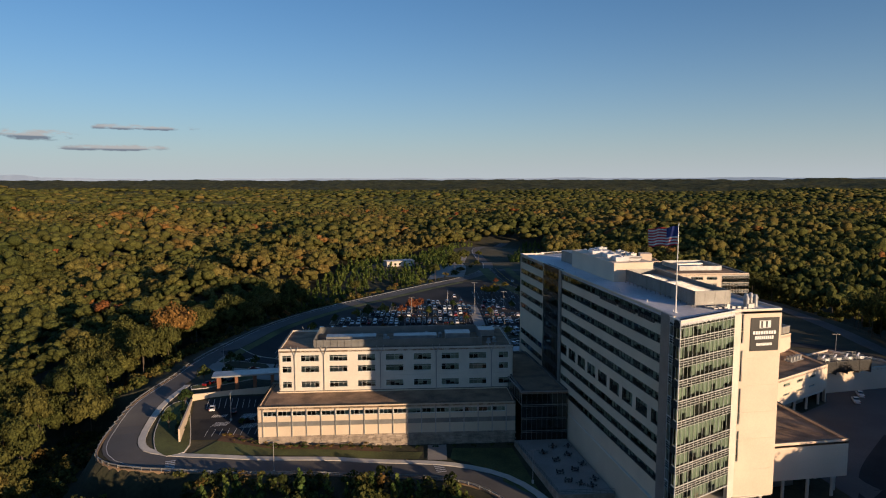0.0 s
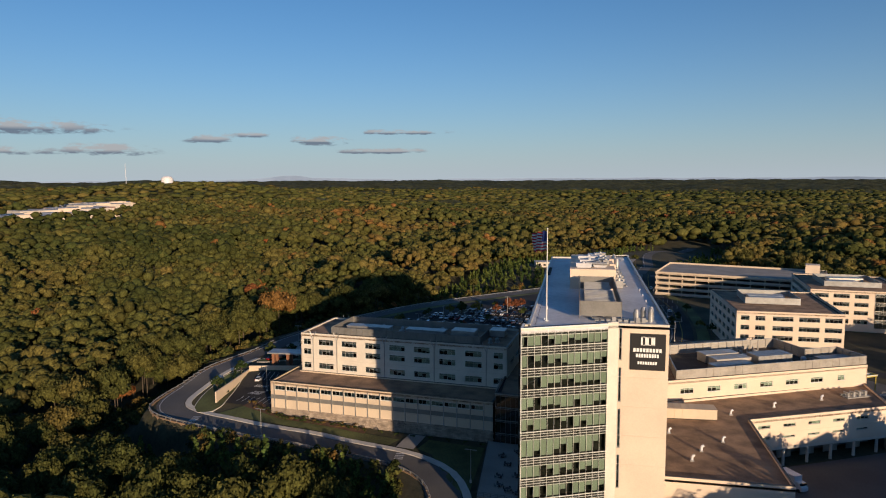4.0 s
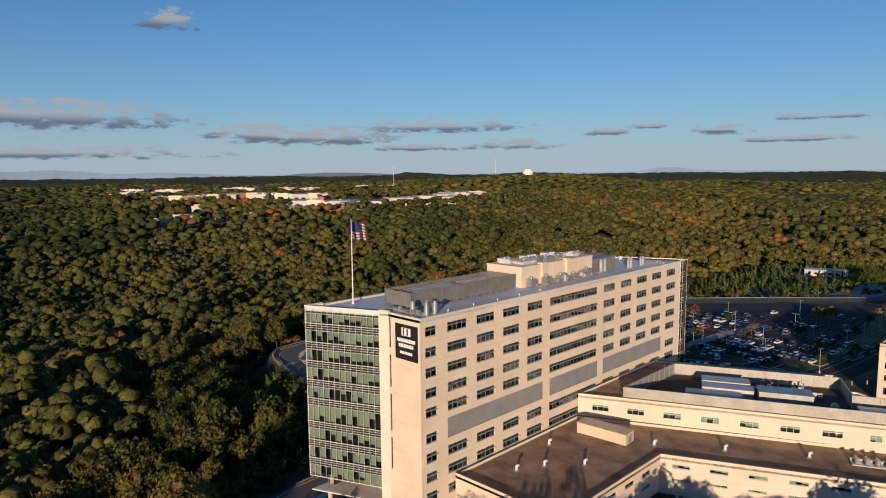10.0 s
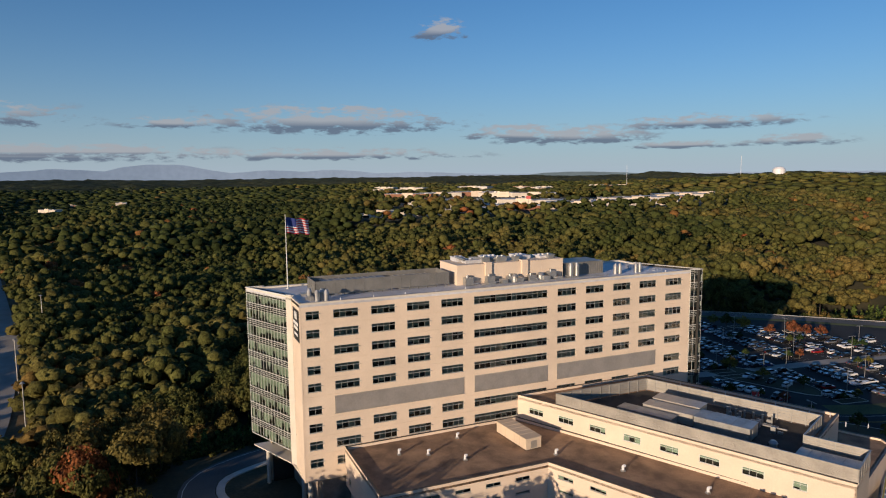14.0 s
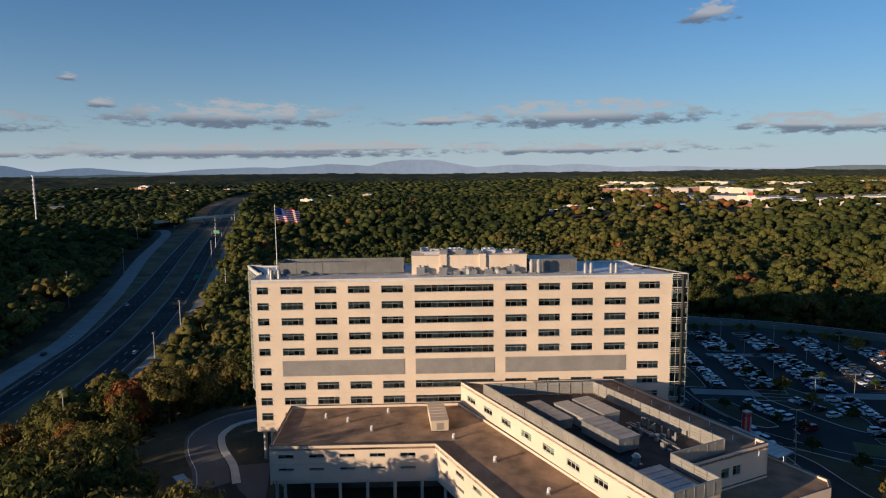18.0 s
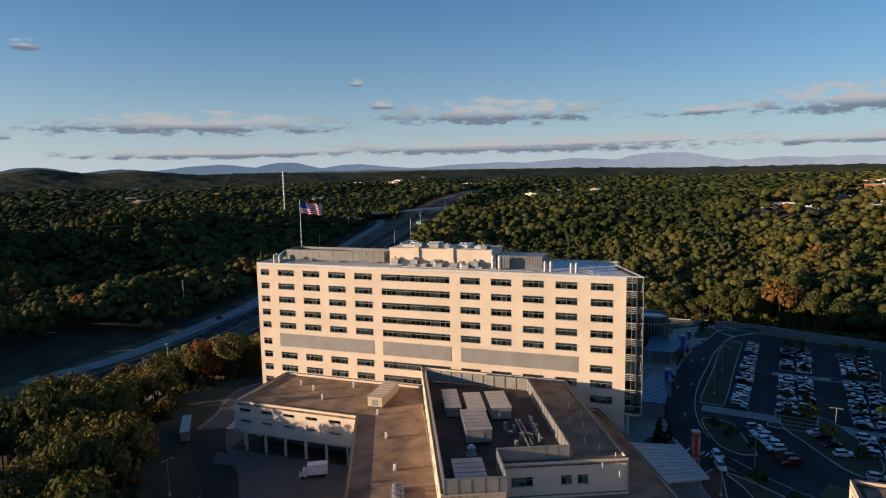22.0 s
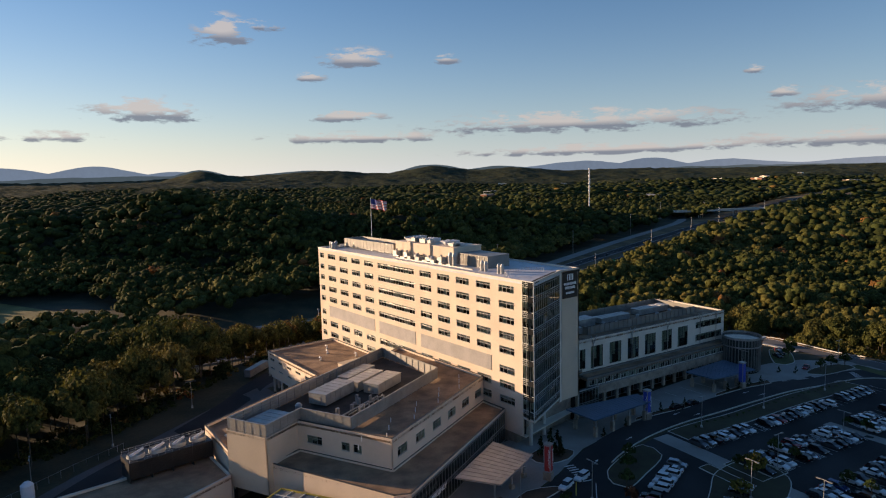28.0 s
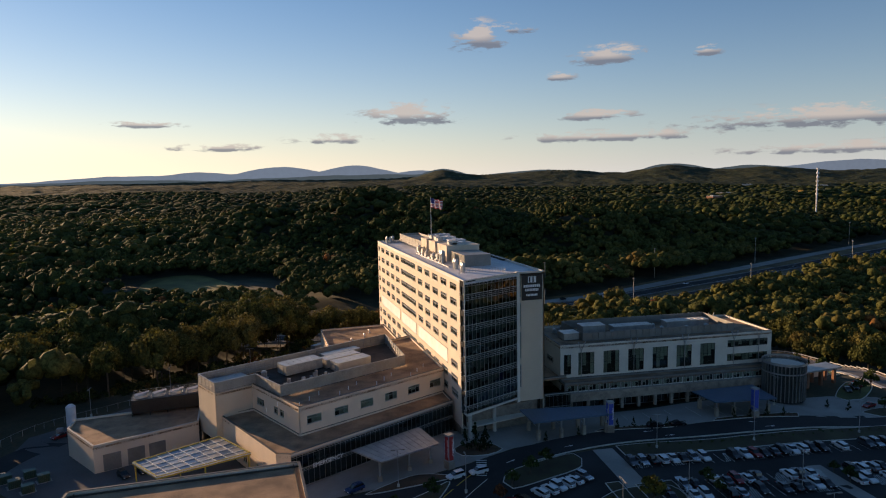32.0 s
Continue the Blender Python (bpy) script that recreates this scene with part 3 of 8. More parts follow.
def crown(rng, lobes, leaves, leaf, wide=1.0, tall=1.0, cone=False, core=0.85, lie=0.34):
    """A crown of radius about 1 standing on z = 0: rounded uneven lobes within, leaf clumps lying on and standing off them."""
    V, F = [], []
    n = 0
    cs = []
    for i in range(lobes):
        if cone:
            h = (i + 0.5) / lobes
            rad, a = (1 - h) * 0.42, rng.uniform(0, 6.28)
            c, s = np.array([math.cos(a) * rad, math.sin(a) * rad, h * tall * 2.4]), 0.5 * (1 - h) + 0.14
        else:
            a = i * 2.4 + rng.uniform(-0.4, 0.4)
            h = rng.uniform(0.3, 0.8) if i else 0.88
            rad = (0.68 * math.sqrt(max(0.1, 1 - h * h)) + 0.08 if i else 0.08) * rng.uniform(0.75, 1.1)
            c, s = np.array([math.cos(a) * rad * wide, math.sin(a) * rad * wide, h * tall]), rng.uniform(0.34, 0.52) * (1.25 if lobes < 5 else 1.0)
        cs.append((c, s))
        v = (ICO * s * core * rng.uniform(0.78, 1.16, (12, 1)) * np.array([1, 1, 0.85])) @ rand_rot(rng).T + c
        V.append(v)
        F.append(ICO_F + n)
        n += 12
    for i in range(leaves):
        c, s = cs[rng.integers(len(cs))]
        d = rng.normal(size=3)
        d[2] = abs(d[2]) * 0.9 - 0.25
        d += (c - np.array([0, 0, tall * 0.4])) * 0.9
        d /= np.linalg.norm(d)
        p = c + d * s * rng.uniform(0.82, 1.1)
        nrm = d + rng.normal(size=3) * lie
        nrm /= np.linalg.norm(nrm)
        t1 = np.cross(nrm, rng.normal(size=3))
        t1 /= np.linalg.norm(t1)
        t2 = np.cross(nrm, t1)
        q = leaf * rng.uniform(0.6, 1.3)
        V.append(np.array([p - t1 * q, p - t2 * q * 0.7 + nrm * 0.1 * q, p + t1 * q, p + t2 * q * 0.8]))
        F.append(np.array([[n, n + 1, n + 2], [n, n + 2, n + 3]]))
        n += 4
    return np.concatenate(V), np.concatenate(F)


def scatter(name, pts, radius, tone, templates, mat, rng, label, squash=(0.9, 1.25)):
    """Joins many crowns into one mesh of woodland."""
    if not len(pts):
        return None
    pick = rng.integers(len(templates), size=len(pts))
    VV, FF, TT, base = [], [], [], 0
    for k, (tv, tf) in enumerate(templates):
        w = np.where(pick == k)[0]
        if not len(w):
            continue
        a = rng.uniform(0, 6.28, len(w))
        c, s = np.cos(a), np.sin(a)
        r = radius[w]
        x = tv[None, :, 0] * c[:, None] - tv[None, :, 1] * s[:, None]
        y = tv[None, :, 0] * s[:, None] + tv[None, :, 1] * c[:, None]
        hz = rng.uniform(*squash, len(w))
        v = np.stack([pts[w, 0, None] + x * r[:, None], pts[w, 1, None] + y * r[:, None], pts[w, 2, None] + tv[None, :, 2] * (r * hz)[:, None]], -1)
        f = tf[None] + (np.arange(len(w)) * len(tv))[:, None, None] + base
        VV.append(v.reshape(-1, 3))
        FF.append(f.reshape(-1, 3))
        TT.append(np.repeat(tone[w], len(tv)))
        base += len(w) * len(tv)
    ob = bulk(name, np.concatenate(VV), np.concatenate(FF), mat, np.concatenate(TT), True)
    return tagged(ob, label, "woodland", kind="stuff")


def jitter_grid(x0, y0, x1, y1, gap, rng):
    gx, gy = np.meshgrid(np.arange(x0, x1, gap), np.arange(y0, y1, gap))
    return np.stack([gx.ravel() + rng.uniform(-.46, .46, gx.size) * gap, gy.ravel() + rng.uniform(-.46, .46, gx.size) * gap], -1)


CLEARED = [(20, 418), (80, 486), (120, 566), (190, 566), (215, 640), (250, 760), (190, 800), (130, 720), (60, 640), (0, 560), (-30, 470), (-22, 400)]


def open_ground(x, y):
    """True where no wood stands."""
    no = inside(x, y, SITE) | (line_distance(x, y, SITE, True) < 5.5)
    no |= line_distance(x, y, HIGHWAY) < np.where(x > 20, 27, 43)
    no |= line_distance(x, y, EXIT_RAMP) < 15
    no |= (x > -20) & (x < 105) & (y > -66) & (y < 0)
    no |= inside(x, y, RETAIL) & (value_noise(x, y, 50, 6) < 0.84)
    no |= (line_distance(x, y, SITE, True) < 22) & (x < 44) & (x > -60) & (y < 190)
    no |= (line_distance(x, y, SITE, True) < 15) & (x < 10) & (y > 185) & (y < 440)
    no |= (line_distance(x, y, SITE, True) < 17) & (x < -30) & (y < 235)
    no |= inside(x, y, CLEARED)
    no |= inside(x, y, MEADOW) | ((line_distance(x, y, MEADOW, True) < 36) & (y > -200))
    return no


def tones(x, y, rng):
    t = value_noise(x, y, 130, 11) * 0.42 + value_noise(x, y, 34, 12) * 0.26 + rng.beta(1.6, 3.0, len(x)) * 0.42
    north = np.clip((y - 250) / 500, 0, 1) * 0.1
    # far woods west and south-west: backlit shade put into a darker tone
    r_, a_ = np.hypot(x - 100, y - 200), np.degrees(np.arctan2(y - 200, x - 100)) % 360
    far_shade = step(330, 900, r_) * step(158, 180, a_) * (1 - step(268, 285, a_))
    t = t + north - np.where(y < -90, 0.12, 0.0) - 0.2 * far_shade
    return np.clip(np.where(rng.random(len(x)) < 0.012, 0.9 + 0.1 * rng.random(len(x)), t * 0.92), 0, 1)


rng = np.random.default_rng(7)
near_t = [crown(rng, 13, 860, 0.068, core=0.72) for _ in range(8)]
mid_t = [crown(rng, 7, 34, 0.14, core=0.95, lie=0.25) for _ in range(10)]
far_t = [crown(rng, 3, 3, 0.3, core=0.98, lie=0.2) for _ in range(8)]
dome_t = [crown(rng, 1, 0, 0.3, core=1.7) for _ in range(6)]
trunks = Geo()
p = jitter_grid(-480, -420, 640, 760, 9.4, rng)
rr = np.hypot(p[:, 0] - 80, p[:, 1] - 200)
az = np.degrees(np.arctan2(p[:, 1] - 200, p[:, 0] - 80))
keep = (rr < 560) & ~open_ground(p[:, 0], p[:, 1]) & ~((az > -38) & (az < 27) & (rr > 330)) & (value_noise(p[:, 0], p[:, 1], 17, 14) > 0.06)
p = p[keep]
rr = np.hypot(p[:, 0] - 80, p[:, 1] - 200)
az = np.degrees(np.arctan2(p[:, 1] - 200, p[:, 0] - 80))
edge = line_distance(p[:, 0], p[:, 1], SITE, True)
back = ((az > -62) & (az < 40) & (rr > 215)) | ((az > -20) & (az < 16))
close = (edge < np.where(p[:, 1] > 330, 30, 56)) & ~back
z = level(p[:, 0], p[:, 1])
grow = 0.7 + 0.55 * value_noise(p[:, 0], p[:, 1], 55, 15)
rad = (3.2 + 5.6 * rng.beta(1.7, 2.2, len(p))) * grow
low = np.where((p[:, 0] < -70) & (p[:, 1] > 20) & (p[:, 1] < 190), 0.45, 1.0)
stem = (5.0 + 6.0 * rng.random(len(p)) ** 1.2) * grow * low * np.where((p[:, 1] < 190) & (p[:, 0] < 60), np.clip(0.2 + edge / 60, 0.2, 1.0), 1.0)
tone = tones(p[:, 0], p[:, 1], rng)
pts = np.column_stack([p, z + stem])
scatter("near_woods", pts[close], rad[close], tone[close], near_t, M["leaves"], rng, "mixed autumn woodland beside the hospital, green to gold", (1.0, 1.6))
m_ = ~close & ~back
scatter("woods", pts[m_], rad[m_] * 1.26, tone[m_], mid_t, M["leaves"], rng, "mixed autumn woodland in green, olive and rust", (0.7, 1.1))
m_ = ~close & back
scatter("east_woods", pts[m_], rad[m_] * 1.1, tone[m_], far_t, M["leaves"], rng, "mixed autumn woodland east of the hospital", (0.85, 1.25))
for (x, y, zz), r0 in zip(pts[close], rad[close]):
    trunks.tube((x, y, zz - 9.5), (x, y, zz + r0), 0.22, 4, 0.1, caps=False)
tagged(trunks.ob("tree_trunks", M["bark"]), "grey-brown trunks of the woodland trees", "tree trunks", kind="stuff")

p = jitter_grid(-1500, -1300, 1200, 1700, 15.0, rng)
rr = np.hypot(p[:, 0] - 80, p[:, 1] - 200)
az = np.degrees(np.arctan2(p[:, 1] - 200, p[:, 0] - 80))
keep = (rr >= 556) & (rr < 1420) & ~((az > -57) & (az < 37)) & ~open_ground(p[:, 0], p[:, 1])
p = p[keep]
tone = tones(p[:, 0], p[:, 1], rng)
pts = np.column_stack([p, level(p[:, 0], p[:, 1]) + rng.uniform(5, 9, len(p))])
scatter("far_woods", pts, 8.6 + 5.4 * rng.beta(2, 2, len(p)), tone, far_t, M["leaves"], rng, "distant mixed autumn woodland", (0.55, 0.85))
p = jitter_grid(-3000, -2900, 3000, 3300, 26.0, rng)
rr = np.hypot(p[:, 0] - 80, p[:, 1] - 200)
az = np.degrees(np.arctan2(p[:, 1] - 200, p[:, 0] - 80))
p = p[(rr >= 1400) & (rr < 3050) & ~((az > -66) & (az < 34)) & ~open_ground(p[:, 0], p[:, 1]) & (value_noise(p[:, 0], p[:, 1], 160, 23) > 0.1)]
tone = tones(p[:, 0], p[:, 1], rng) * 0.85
pts = np.column_stack([p, level(p[:, 0], p[:, 1]) + rng.uniform(3, 8, len(p))])
scatter("distant_woods", pts, 12.5 + 7.0 * rng.beta(2, 2, len(p)), tone, dome_t, M["leaves"], rng, "rounded tree tops of the distant forest", (0.28, 0.44))

# young pines on the cleared land to the north
pine_t = [crown(rng, 6, 42, 0.26, cone=True, core=0.6) for _ in range(4)]
p = jitter_grid(-40, 395, 260, 810, 5.2, rng)
pave = line_distance(p[:, 0], p[:, 1], [(84, 478), (118, 540), (136, 600), (150, 690), (210, 790)])
keep = inside(p[:, 0], p[:, 1], CLEARED) & (pave > 26) & (value_noise(p[:, 0], p[:, 1], 45, 21) > 0.34) & (line_distance(p[:, 0], p[:, 1], SITE, True) > 6) & (np.hypot(p[:, 0] - 50, p[:, 1] - 560) > 24)
p = p[keep]
scatter("young_pines", np.column_stack([p, level(p[:, 0], p[:, 1])]), rng.uniform(1.6, 2.9, len(p)), rng.random(len(p)), pine_t, M["needles"], rng, "young bright green pines on cleared land")

p = jitter_grid(-60, 95, 60, 185, 3.4, rng)
dd = line_distance(p[:, 0], p[:, 1], SITE, True)
p = p[~inside(p[:, 0], p[:, 1], SITE) & (dd > 7) & (dd < 36) & (value_noise(p[:, 0], p[:, 1], 14, 41) > 0.42)]
scatter("young_pines", np.column_stack([p, level(p[:, 0], p[:, 1]) - .2]), rng.uniform(1.1, 2.7, len(p)), rng.random(len(p)), pine_t, M["needles"], rng, "young bright green pines on the bank below the wall", (0.9, 1.4))
# brush and undergrowth along the edges of the site
brush_t = [crown(rng, 3, 64, 0.2, core=0.4) for _ in range(5)]
p = jitter_grid(-120, 50, 300, 580, 3.0, rng)
dd = line_distance(p[:, 0], p[:, 1], SITE, True)
p_az = np.degrees(np.arctan2(p[:, 1] - 200, p[:, 0] - 80))
lot_side = np.where((p[:, 0] < 45) & (p[:, 1] < 190), np.where(p[:, 0] < -42, 9.0, 1.6), 5.5)
keep = ~inside(p[:, 0], p[:, 1], SITE) & (dd > lot_side) & (dd < np.where(p[:, 1] < 250, 26, 17)) & (value_noise(p[:, 0], p[:, 1], 9, 40) > 0.36) & ~((p_az > -19) & (p_az < 30)) & ~inside(p[:, 0], p[:, 1], CLEARED)
p = p[keep]
scatter("brush", np.column_stack([p, level(p[:, 0], p[:, 1]) - 0.3]), rng.uniform(0.9, 2.7, len(p)), np.clip(rng.beta(1.5, 2, len(p)), 0, 1), brush_t, M["leaves"], rng, "low green and tawny brush on the bank", (0.7, 1.4))

# the canopy beyond, out to the horizon
rings = [1380.0]
while rings[-1] < 4640:
    rings.append(rings[-1] * 1.009)


def canopy_height(x, y):
    rr_ = np.hypot(x - 100, y - 200)
    lump = np.random.default_rng(5).random(x.shape)
    gap = step(40, 75, line_distance(x, y, HIGHWAY)) * 0.9 + 0.1
    shop = np.where(inside(x, y, RETAIL), 0.1, 1.0)
    return level(x, y) + np.where(rr_ < 1400, -4, (13 - 9 * (1 - step(2700, 3100, rr_)) + lump * 8 + (value_noise(x, y, 60, 31) - 0.5) * 10) * gap * shop - 2)


cv, cf = polar(rings, 1100, canopy_height)
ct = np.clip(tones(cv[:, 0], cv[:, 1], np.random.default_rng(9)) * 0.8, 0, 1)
# paler, greyer leaf ramp: distance haze put into the colour
M["hazed_leaves"] = foliage_material("hazed_leaves", [(0.0, (0.036, 0.050, 0.026)), (0.5, (0.110, 0.112, 0.048)), (1.0, (0.15, 0.12, 0.05))], "tone", 0.05, 0.045)
tagged(bulk("canopy", cv, cf, M["hazed_leaves"], ct), "unbroken autumn forest canopy reaching the horizon", "woodland", kind="stuff")

# ridges at the edge of sight, their blue haze painted on: azimuth, half width in degrees, height
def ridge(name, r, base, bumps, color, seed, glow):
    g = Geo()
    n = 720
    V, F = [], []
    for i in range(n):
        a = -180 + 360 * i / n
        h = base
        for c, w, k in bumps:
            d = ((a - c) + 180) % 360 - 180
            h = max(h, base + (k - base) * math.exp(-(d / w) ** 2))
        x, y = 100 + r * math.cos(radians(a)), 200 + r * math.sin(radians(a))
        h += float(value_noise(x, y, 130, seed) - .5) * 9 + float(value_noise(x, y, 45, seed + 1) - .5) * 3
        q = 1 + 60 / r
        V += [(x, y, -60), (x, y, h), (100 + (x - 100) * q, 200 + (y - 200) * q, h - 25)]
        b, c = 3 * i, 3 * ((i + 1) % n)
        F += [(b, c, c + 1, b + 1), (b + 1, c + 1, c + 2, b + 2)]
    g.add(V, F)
    # aerial haze as blue-grey base colour and emission, no light source
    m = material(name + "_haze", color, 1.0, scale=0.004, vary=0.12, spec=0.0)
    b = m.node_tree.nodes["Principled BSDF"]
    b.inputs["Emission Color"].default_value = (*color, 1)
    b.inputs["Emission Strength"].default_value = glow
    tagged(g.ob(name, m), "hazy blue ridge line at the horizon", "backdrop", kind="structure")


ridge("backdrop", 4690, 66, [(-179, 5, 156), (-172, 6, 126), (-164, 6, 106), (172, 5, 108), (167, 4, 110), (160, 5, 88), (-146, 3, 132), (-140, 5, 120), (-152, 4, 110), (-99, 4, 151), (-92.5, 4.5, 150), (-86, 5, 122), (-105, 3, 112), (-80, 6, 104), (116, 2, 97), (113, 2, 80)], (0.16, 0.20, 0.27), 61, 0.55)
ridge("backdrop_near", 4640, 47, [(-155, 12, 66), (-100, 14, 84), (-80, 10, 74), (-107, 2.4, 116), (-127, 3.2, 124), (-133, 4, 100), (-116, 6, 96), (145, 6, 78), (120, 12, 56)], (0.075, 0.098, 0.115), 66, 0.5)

# ---- building tools ----
WINDOW_CACHE = {}


def window_meshes(w, h, shelf, pitch=1.5, transom=0.68, variant=0, frame_mat="frame"):
    key = (round(w, 2), round(h, 2), shelf, pitch, transom, variant, frame_mat)
    if key in WINDOW_CACHE:
        return WINDOW_CACHE[key]
    rnd = random.Random(str(key))
    g = Geo()
    fw = 0.11
    g.box(0, .08, 0, w, .2, fw).box(0, .08, h - fw, w, .2, h).box(0, .08, fw, fw, .2, h - fw).box(w - fw, .08, fw, w, .2, h - fw)
    n = max(1, round(w / pitch))
    for i in range(1, n):
        g.box(w * i / n - .03, .1, fw, w * i / n + .03, .19, h - fw)
    if transom:
        g.box(fw, .085, h * transom - .03, w - fw, .195, h * transom + .03)
    g.box(-.06, -.07, -.07, w + .06, .12, 0)
    if shelf:
        g.box(-.1, -.3, h * transom, w + .3, .07, h * transom + .05)
    p = Geo().add([(fw, .14, fw), (w - fw, .14, fw), (w - fw, .14, h - fw), (fw, .14, h - fw)], [(0, 1, 2, 3)])
    b = Geo()
    for i in range(n):
        drop = rnd.choice((0.0, 0.32, 0.32, 0.45, 0.62, 0.8, 1.0, 1.0, 1.0)) * (h - .1)
        if drop:
            b.box(w * i / n + .04, .22, h - drop, w * (i + 1) / n - .04, .25, h - .02)
    if not b.v:
        b.box(.05, .3, h - .3, w - .05, .33, h - .02)
    res = (g.mesh("window", M[frame_mat]), p.mesh("pane", M["glass"]), b.mesh("blind", M["blind_green"]))
    WINDOW_CACHE[key] = res
    return res


def facade(parent, a, b, z0, z1, openings=(), wall="precast", shelf=False, thick=0.35, name="wall", joints=(), back=True, pitch=1.5, transom=0.68, frame_mat="frame", seed=0):
    """A wall from a to b with its outside on the right, holes cut through it, and a window in each hole. openings: s0, s1, z0, z1."""
    ln = math.hypot(b[0] - a[0], b[1] - a[1])
    dx, dy = (b[0] - a[0]) / ln, (b[1] - a[1]) / ln
    ang = math.degrees(math.atan2(dy, dx))
    g = Geo()
    cuts = sorted({z0, z1, *(o[2] for o in openings), *(o[3] for o in openings), *joints})
    cuts = [c for c in cuts if z0 <= c <= z1]
    for c0, c1 in zip(cuts, cuts[1:]):
        holes = sorted((o[0], o[1]) for o in openings if o[2] <= c0 + 1e-4 and o[3] >= c1 - 1e-4)
        s = 0.0
        top = c1 - (0.025 if c1 in joints else 0)
        for h0, h1 in holes + [(ln, ln)]:
            if h0 > s + 1e-3:
                g.box(s, 0, c0, h0, thick, top)
            s = max(s, h1)
    if back:
        # dark sheet in place of an unlit room
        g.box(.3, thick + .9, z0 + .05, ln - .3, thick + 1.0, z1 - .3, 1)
        for c in joints:
            g.box(0.01, .06, c - .05, ln - .01, thick - .02, c + .02)
    me = g.mesh(name, [M[wall], M["dim_room"]])
    base = (a[0], a[1], 0)
    ob = place(me, name, parent, base, ang)
    rnd = random.Random(seed)
    for s0, s1, c0, c1 in openings:
        fm, pm, bm_ = window_meshes(s1 - s0, c1 - c0, shelf, pitch, transom, rnd.randrange(5), frame_mat)
        w = place(fm, "window", parent, (a[0] + dx * s0, a[1] + dy * s0, c0), ang)
        for n_, m_ in (("pane", pm), ("blind", bm_)):
            o = new(n_, m_)
            o.parent = w
    return ob


def curtain(parent, a, b, levels, bays, name="curtain_wall", spandrel=1.55, blinds=True, mull="white_frame", glass="glass", lines=4, seed=1, room=True):
    """A glass wall from a to b, outside on the right: dark ruled spandrels below each level, panes above, white mullions."""
    ln = math.hypot(b[0] - a[0], b[1] - a[1])
    ang = math.degrees(math.atan2(b[1] - a[1], b[0] - a[0]))
    w = ln / bays
    rnd = random.Random(seed)
    base = (a[0], a[1], 0)
    g, bl = Geo(), Geo()
    top, low = levels[0], levels[-1]
    for i in range(bays + 1):
        g.box(i * w - .018, -.02, low, i * w + .018, .16, top)
    for hi, lo in zip(levels, levels[1:]):
        g.box(-.06, -.08, lo - .06, ln + .06, .14, lo + .06)
        sp = min(spandrel, (hi - lo) * 0.45)
        for k in range(1, lines):
            zz = hi - sp * k / (lines - 1)
            g.box(0, -.04, zz - .028, ln, .1, zz + .028)
        pm = pane_mesh(w, hi - sp - lo - .2, glass)
        sm = spandrel_mesh(w, sp - .15)
        for i in range(bays):
            x, y = a[0] + (b[0] - a[0]) * i / bays, a[1] + (b[1] - a[1]) * i / bays
            place(pm, "pane", parent, (x, y, lo + .13), ang)
            place(sm, "spandrel_panel", parent, (x, y, hi - sp + .03), ang)
            if blinds:
                drop = rnd.choice((0.45, 0.55, 0.7, 0.8, 1, 1, 1, 1, 0.0, 0.12)) * (hi - sp - lo - .25)
                if drop > 0:
                    bl.box(i * w + .05, .34, hi - sp - drop, (i + 1) * w - .05, .37, hi - sp)
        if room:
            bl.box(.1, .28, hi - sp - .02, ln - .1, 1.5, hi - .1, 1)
    # back sheet, room darkness by colour
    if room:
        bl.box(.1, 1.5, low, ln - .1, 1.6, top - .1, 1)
    g.box(-.08, -.12, top - .1, ln + .08, .2, top + .12)
    place(g.mesh("mullion", M[mull]), "mullion", parent, base, ang)
    place(bl.mesh("blinds_and_room", [M["blind"], M["dim_room"]]), "blind", parent, base, ang)


def pane_mesh(w, h, glass):
    key = ("pane", round(w, 3), round(h, 3), glass)
    if key not in WINDOW_CACHE:
        WINDOW_CACHE[key] = Geo().add([(.03, .05, 0), (w - .03, .05, 0), (w - .03, .05, h), (.03, .05, h)], [(0, 1, 2, 3)]).mesh("pane", M[glass])
    return WINDOW_CACHE[key]


def spandrel_mesh(w, h):
    key = ("spandrel", round(w, 3), round(h, 3))
    if key not in WINDOW_CACHE:
        WINDOW_CACHE[key] = Geo().box(.03, .03, 0, w - .03, .12, h).mesh("spandrel_panel", M["spandrel"])
    return WINDOW_CACHE[key]


def roof(parent, poly, z, surface, parapet=0.8, coping="coping", wall="precast", thick=0.4, name="roof"):
    """A flat roof with a parapet round it, on a polygon given counter-clockwise."""
    Geo().prism(poly, z - .5, z).ob(name, M[surface], parent)
    if parapet:
        n = len(poly)
        for i in range(n):
            p0, p1 = poly[i], poly[(i + 1) % n]
            g = Geo()
            g.slab(p0, p1, z + .002, z + parapet - .1, 0.02, thick, 0)
            g.slab(p0, p1, z + parapet - .1, z + parapet, -.03, thick + .05, 1)
            g.ob("parapet", [M[wall], M[coping]], parent)


# ---- hospital tower ----
tower = thing("hospital_tower", (80, 180, -5), 0, "tall beige hospital tower with glazed ends and white flat roof", "hospital building")
T_COLS = [(127.4, 130.5), (133.7, 139.6), (142.7, 148.6), (151.6, 157.5), (160.5, 166.4), (169.4, 190.8), (193.9, 199.8), (202.9, 208.8), (211.9, 217.8), (220.9, 226.8), (230.2, 236.1)]
T_ROWS = [(42.75, 44.75), (38.45, 40.5), (34.25, 36.3), (30.0, 32.05), (25.95, 28.0), (20.5, 22.6), (16.3, 18.45), (12.15, 14.25), (7.9, 10.0)]
LEV = [46.75, 43.0, 38.8, 34.6, 30.35, 26.15, 20.85, 16.65, 12.4, 8.2]
ops = []
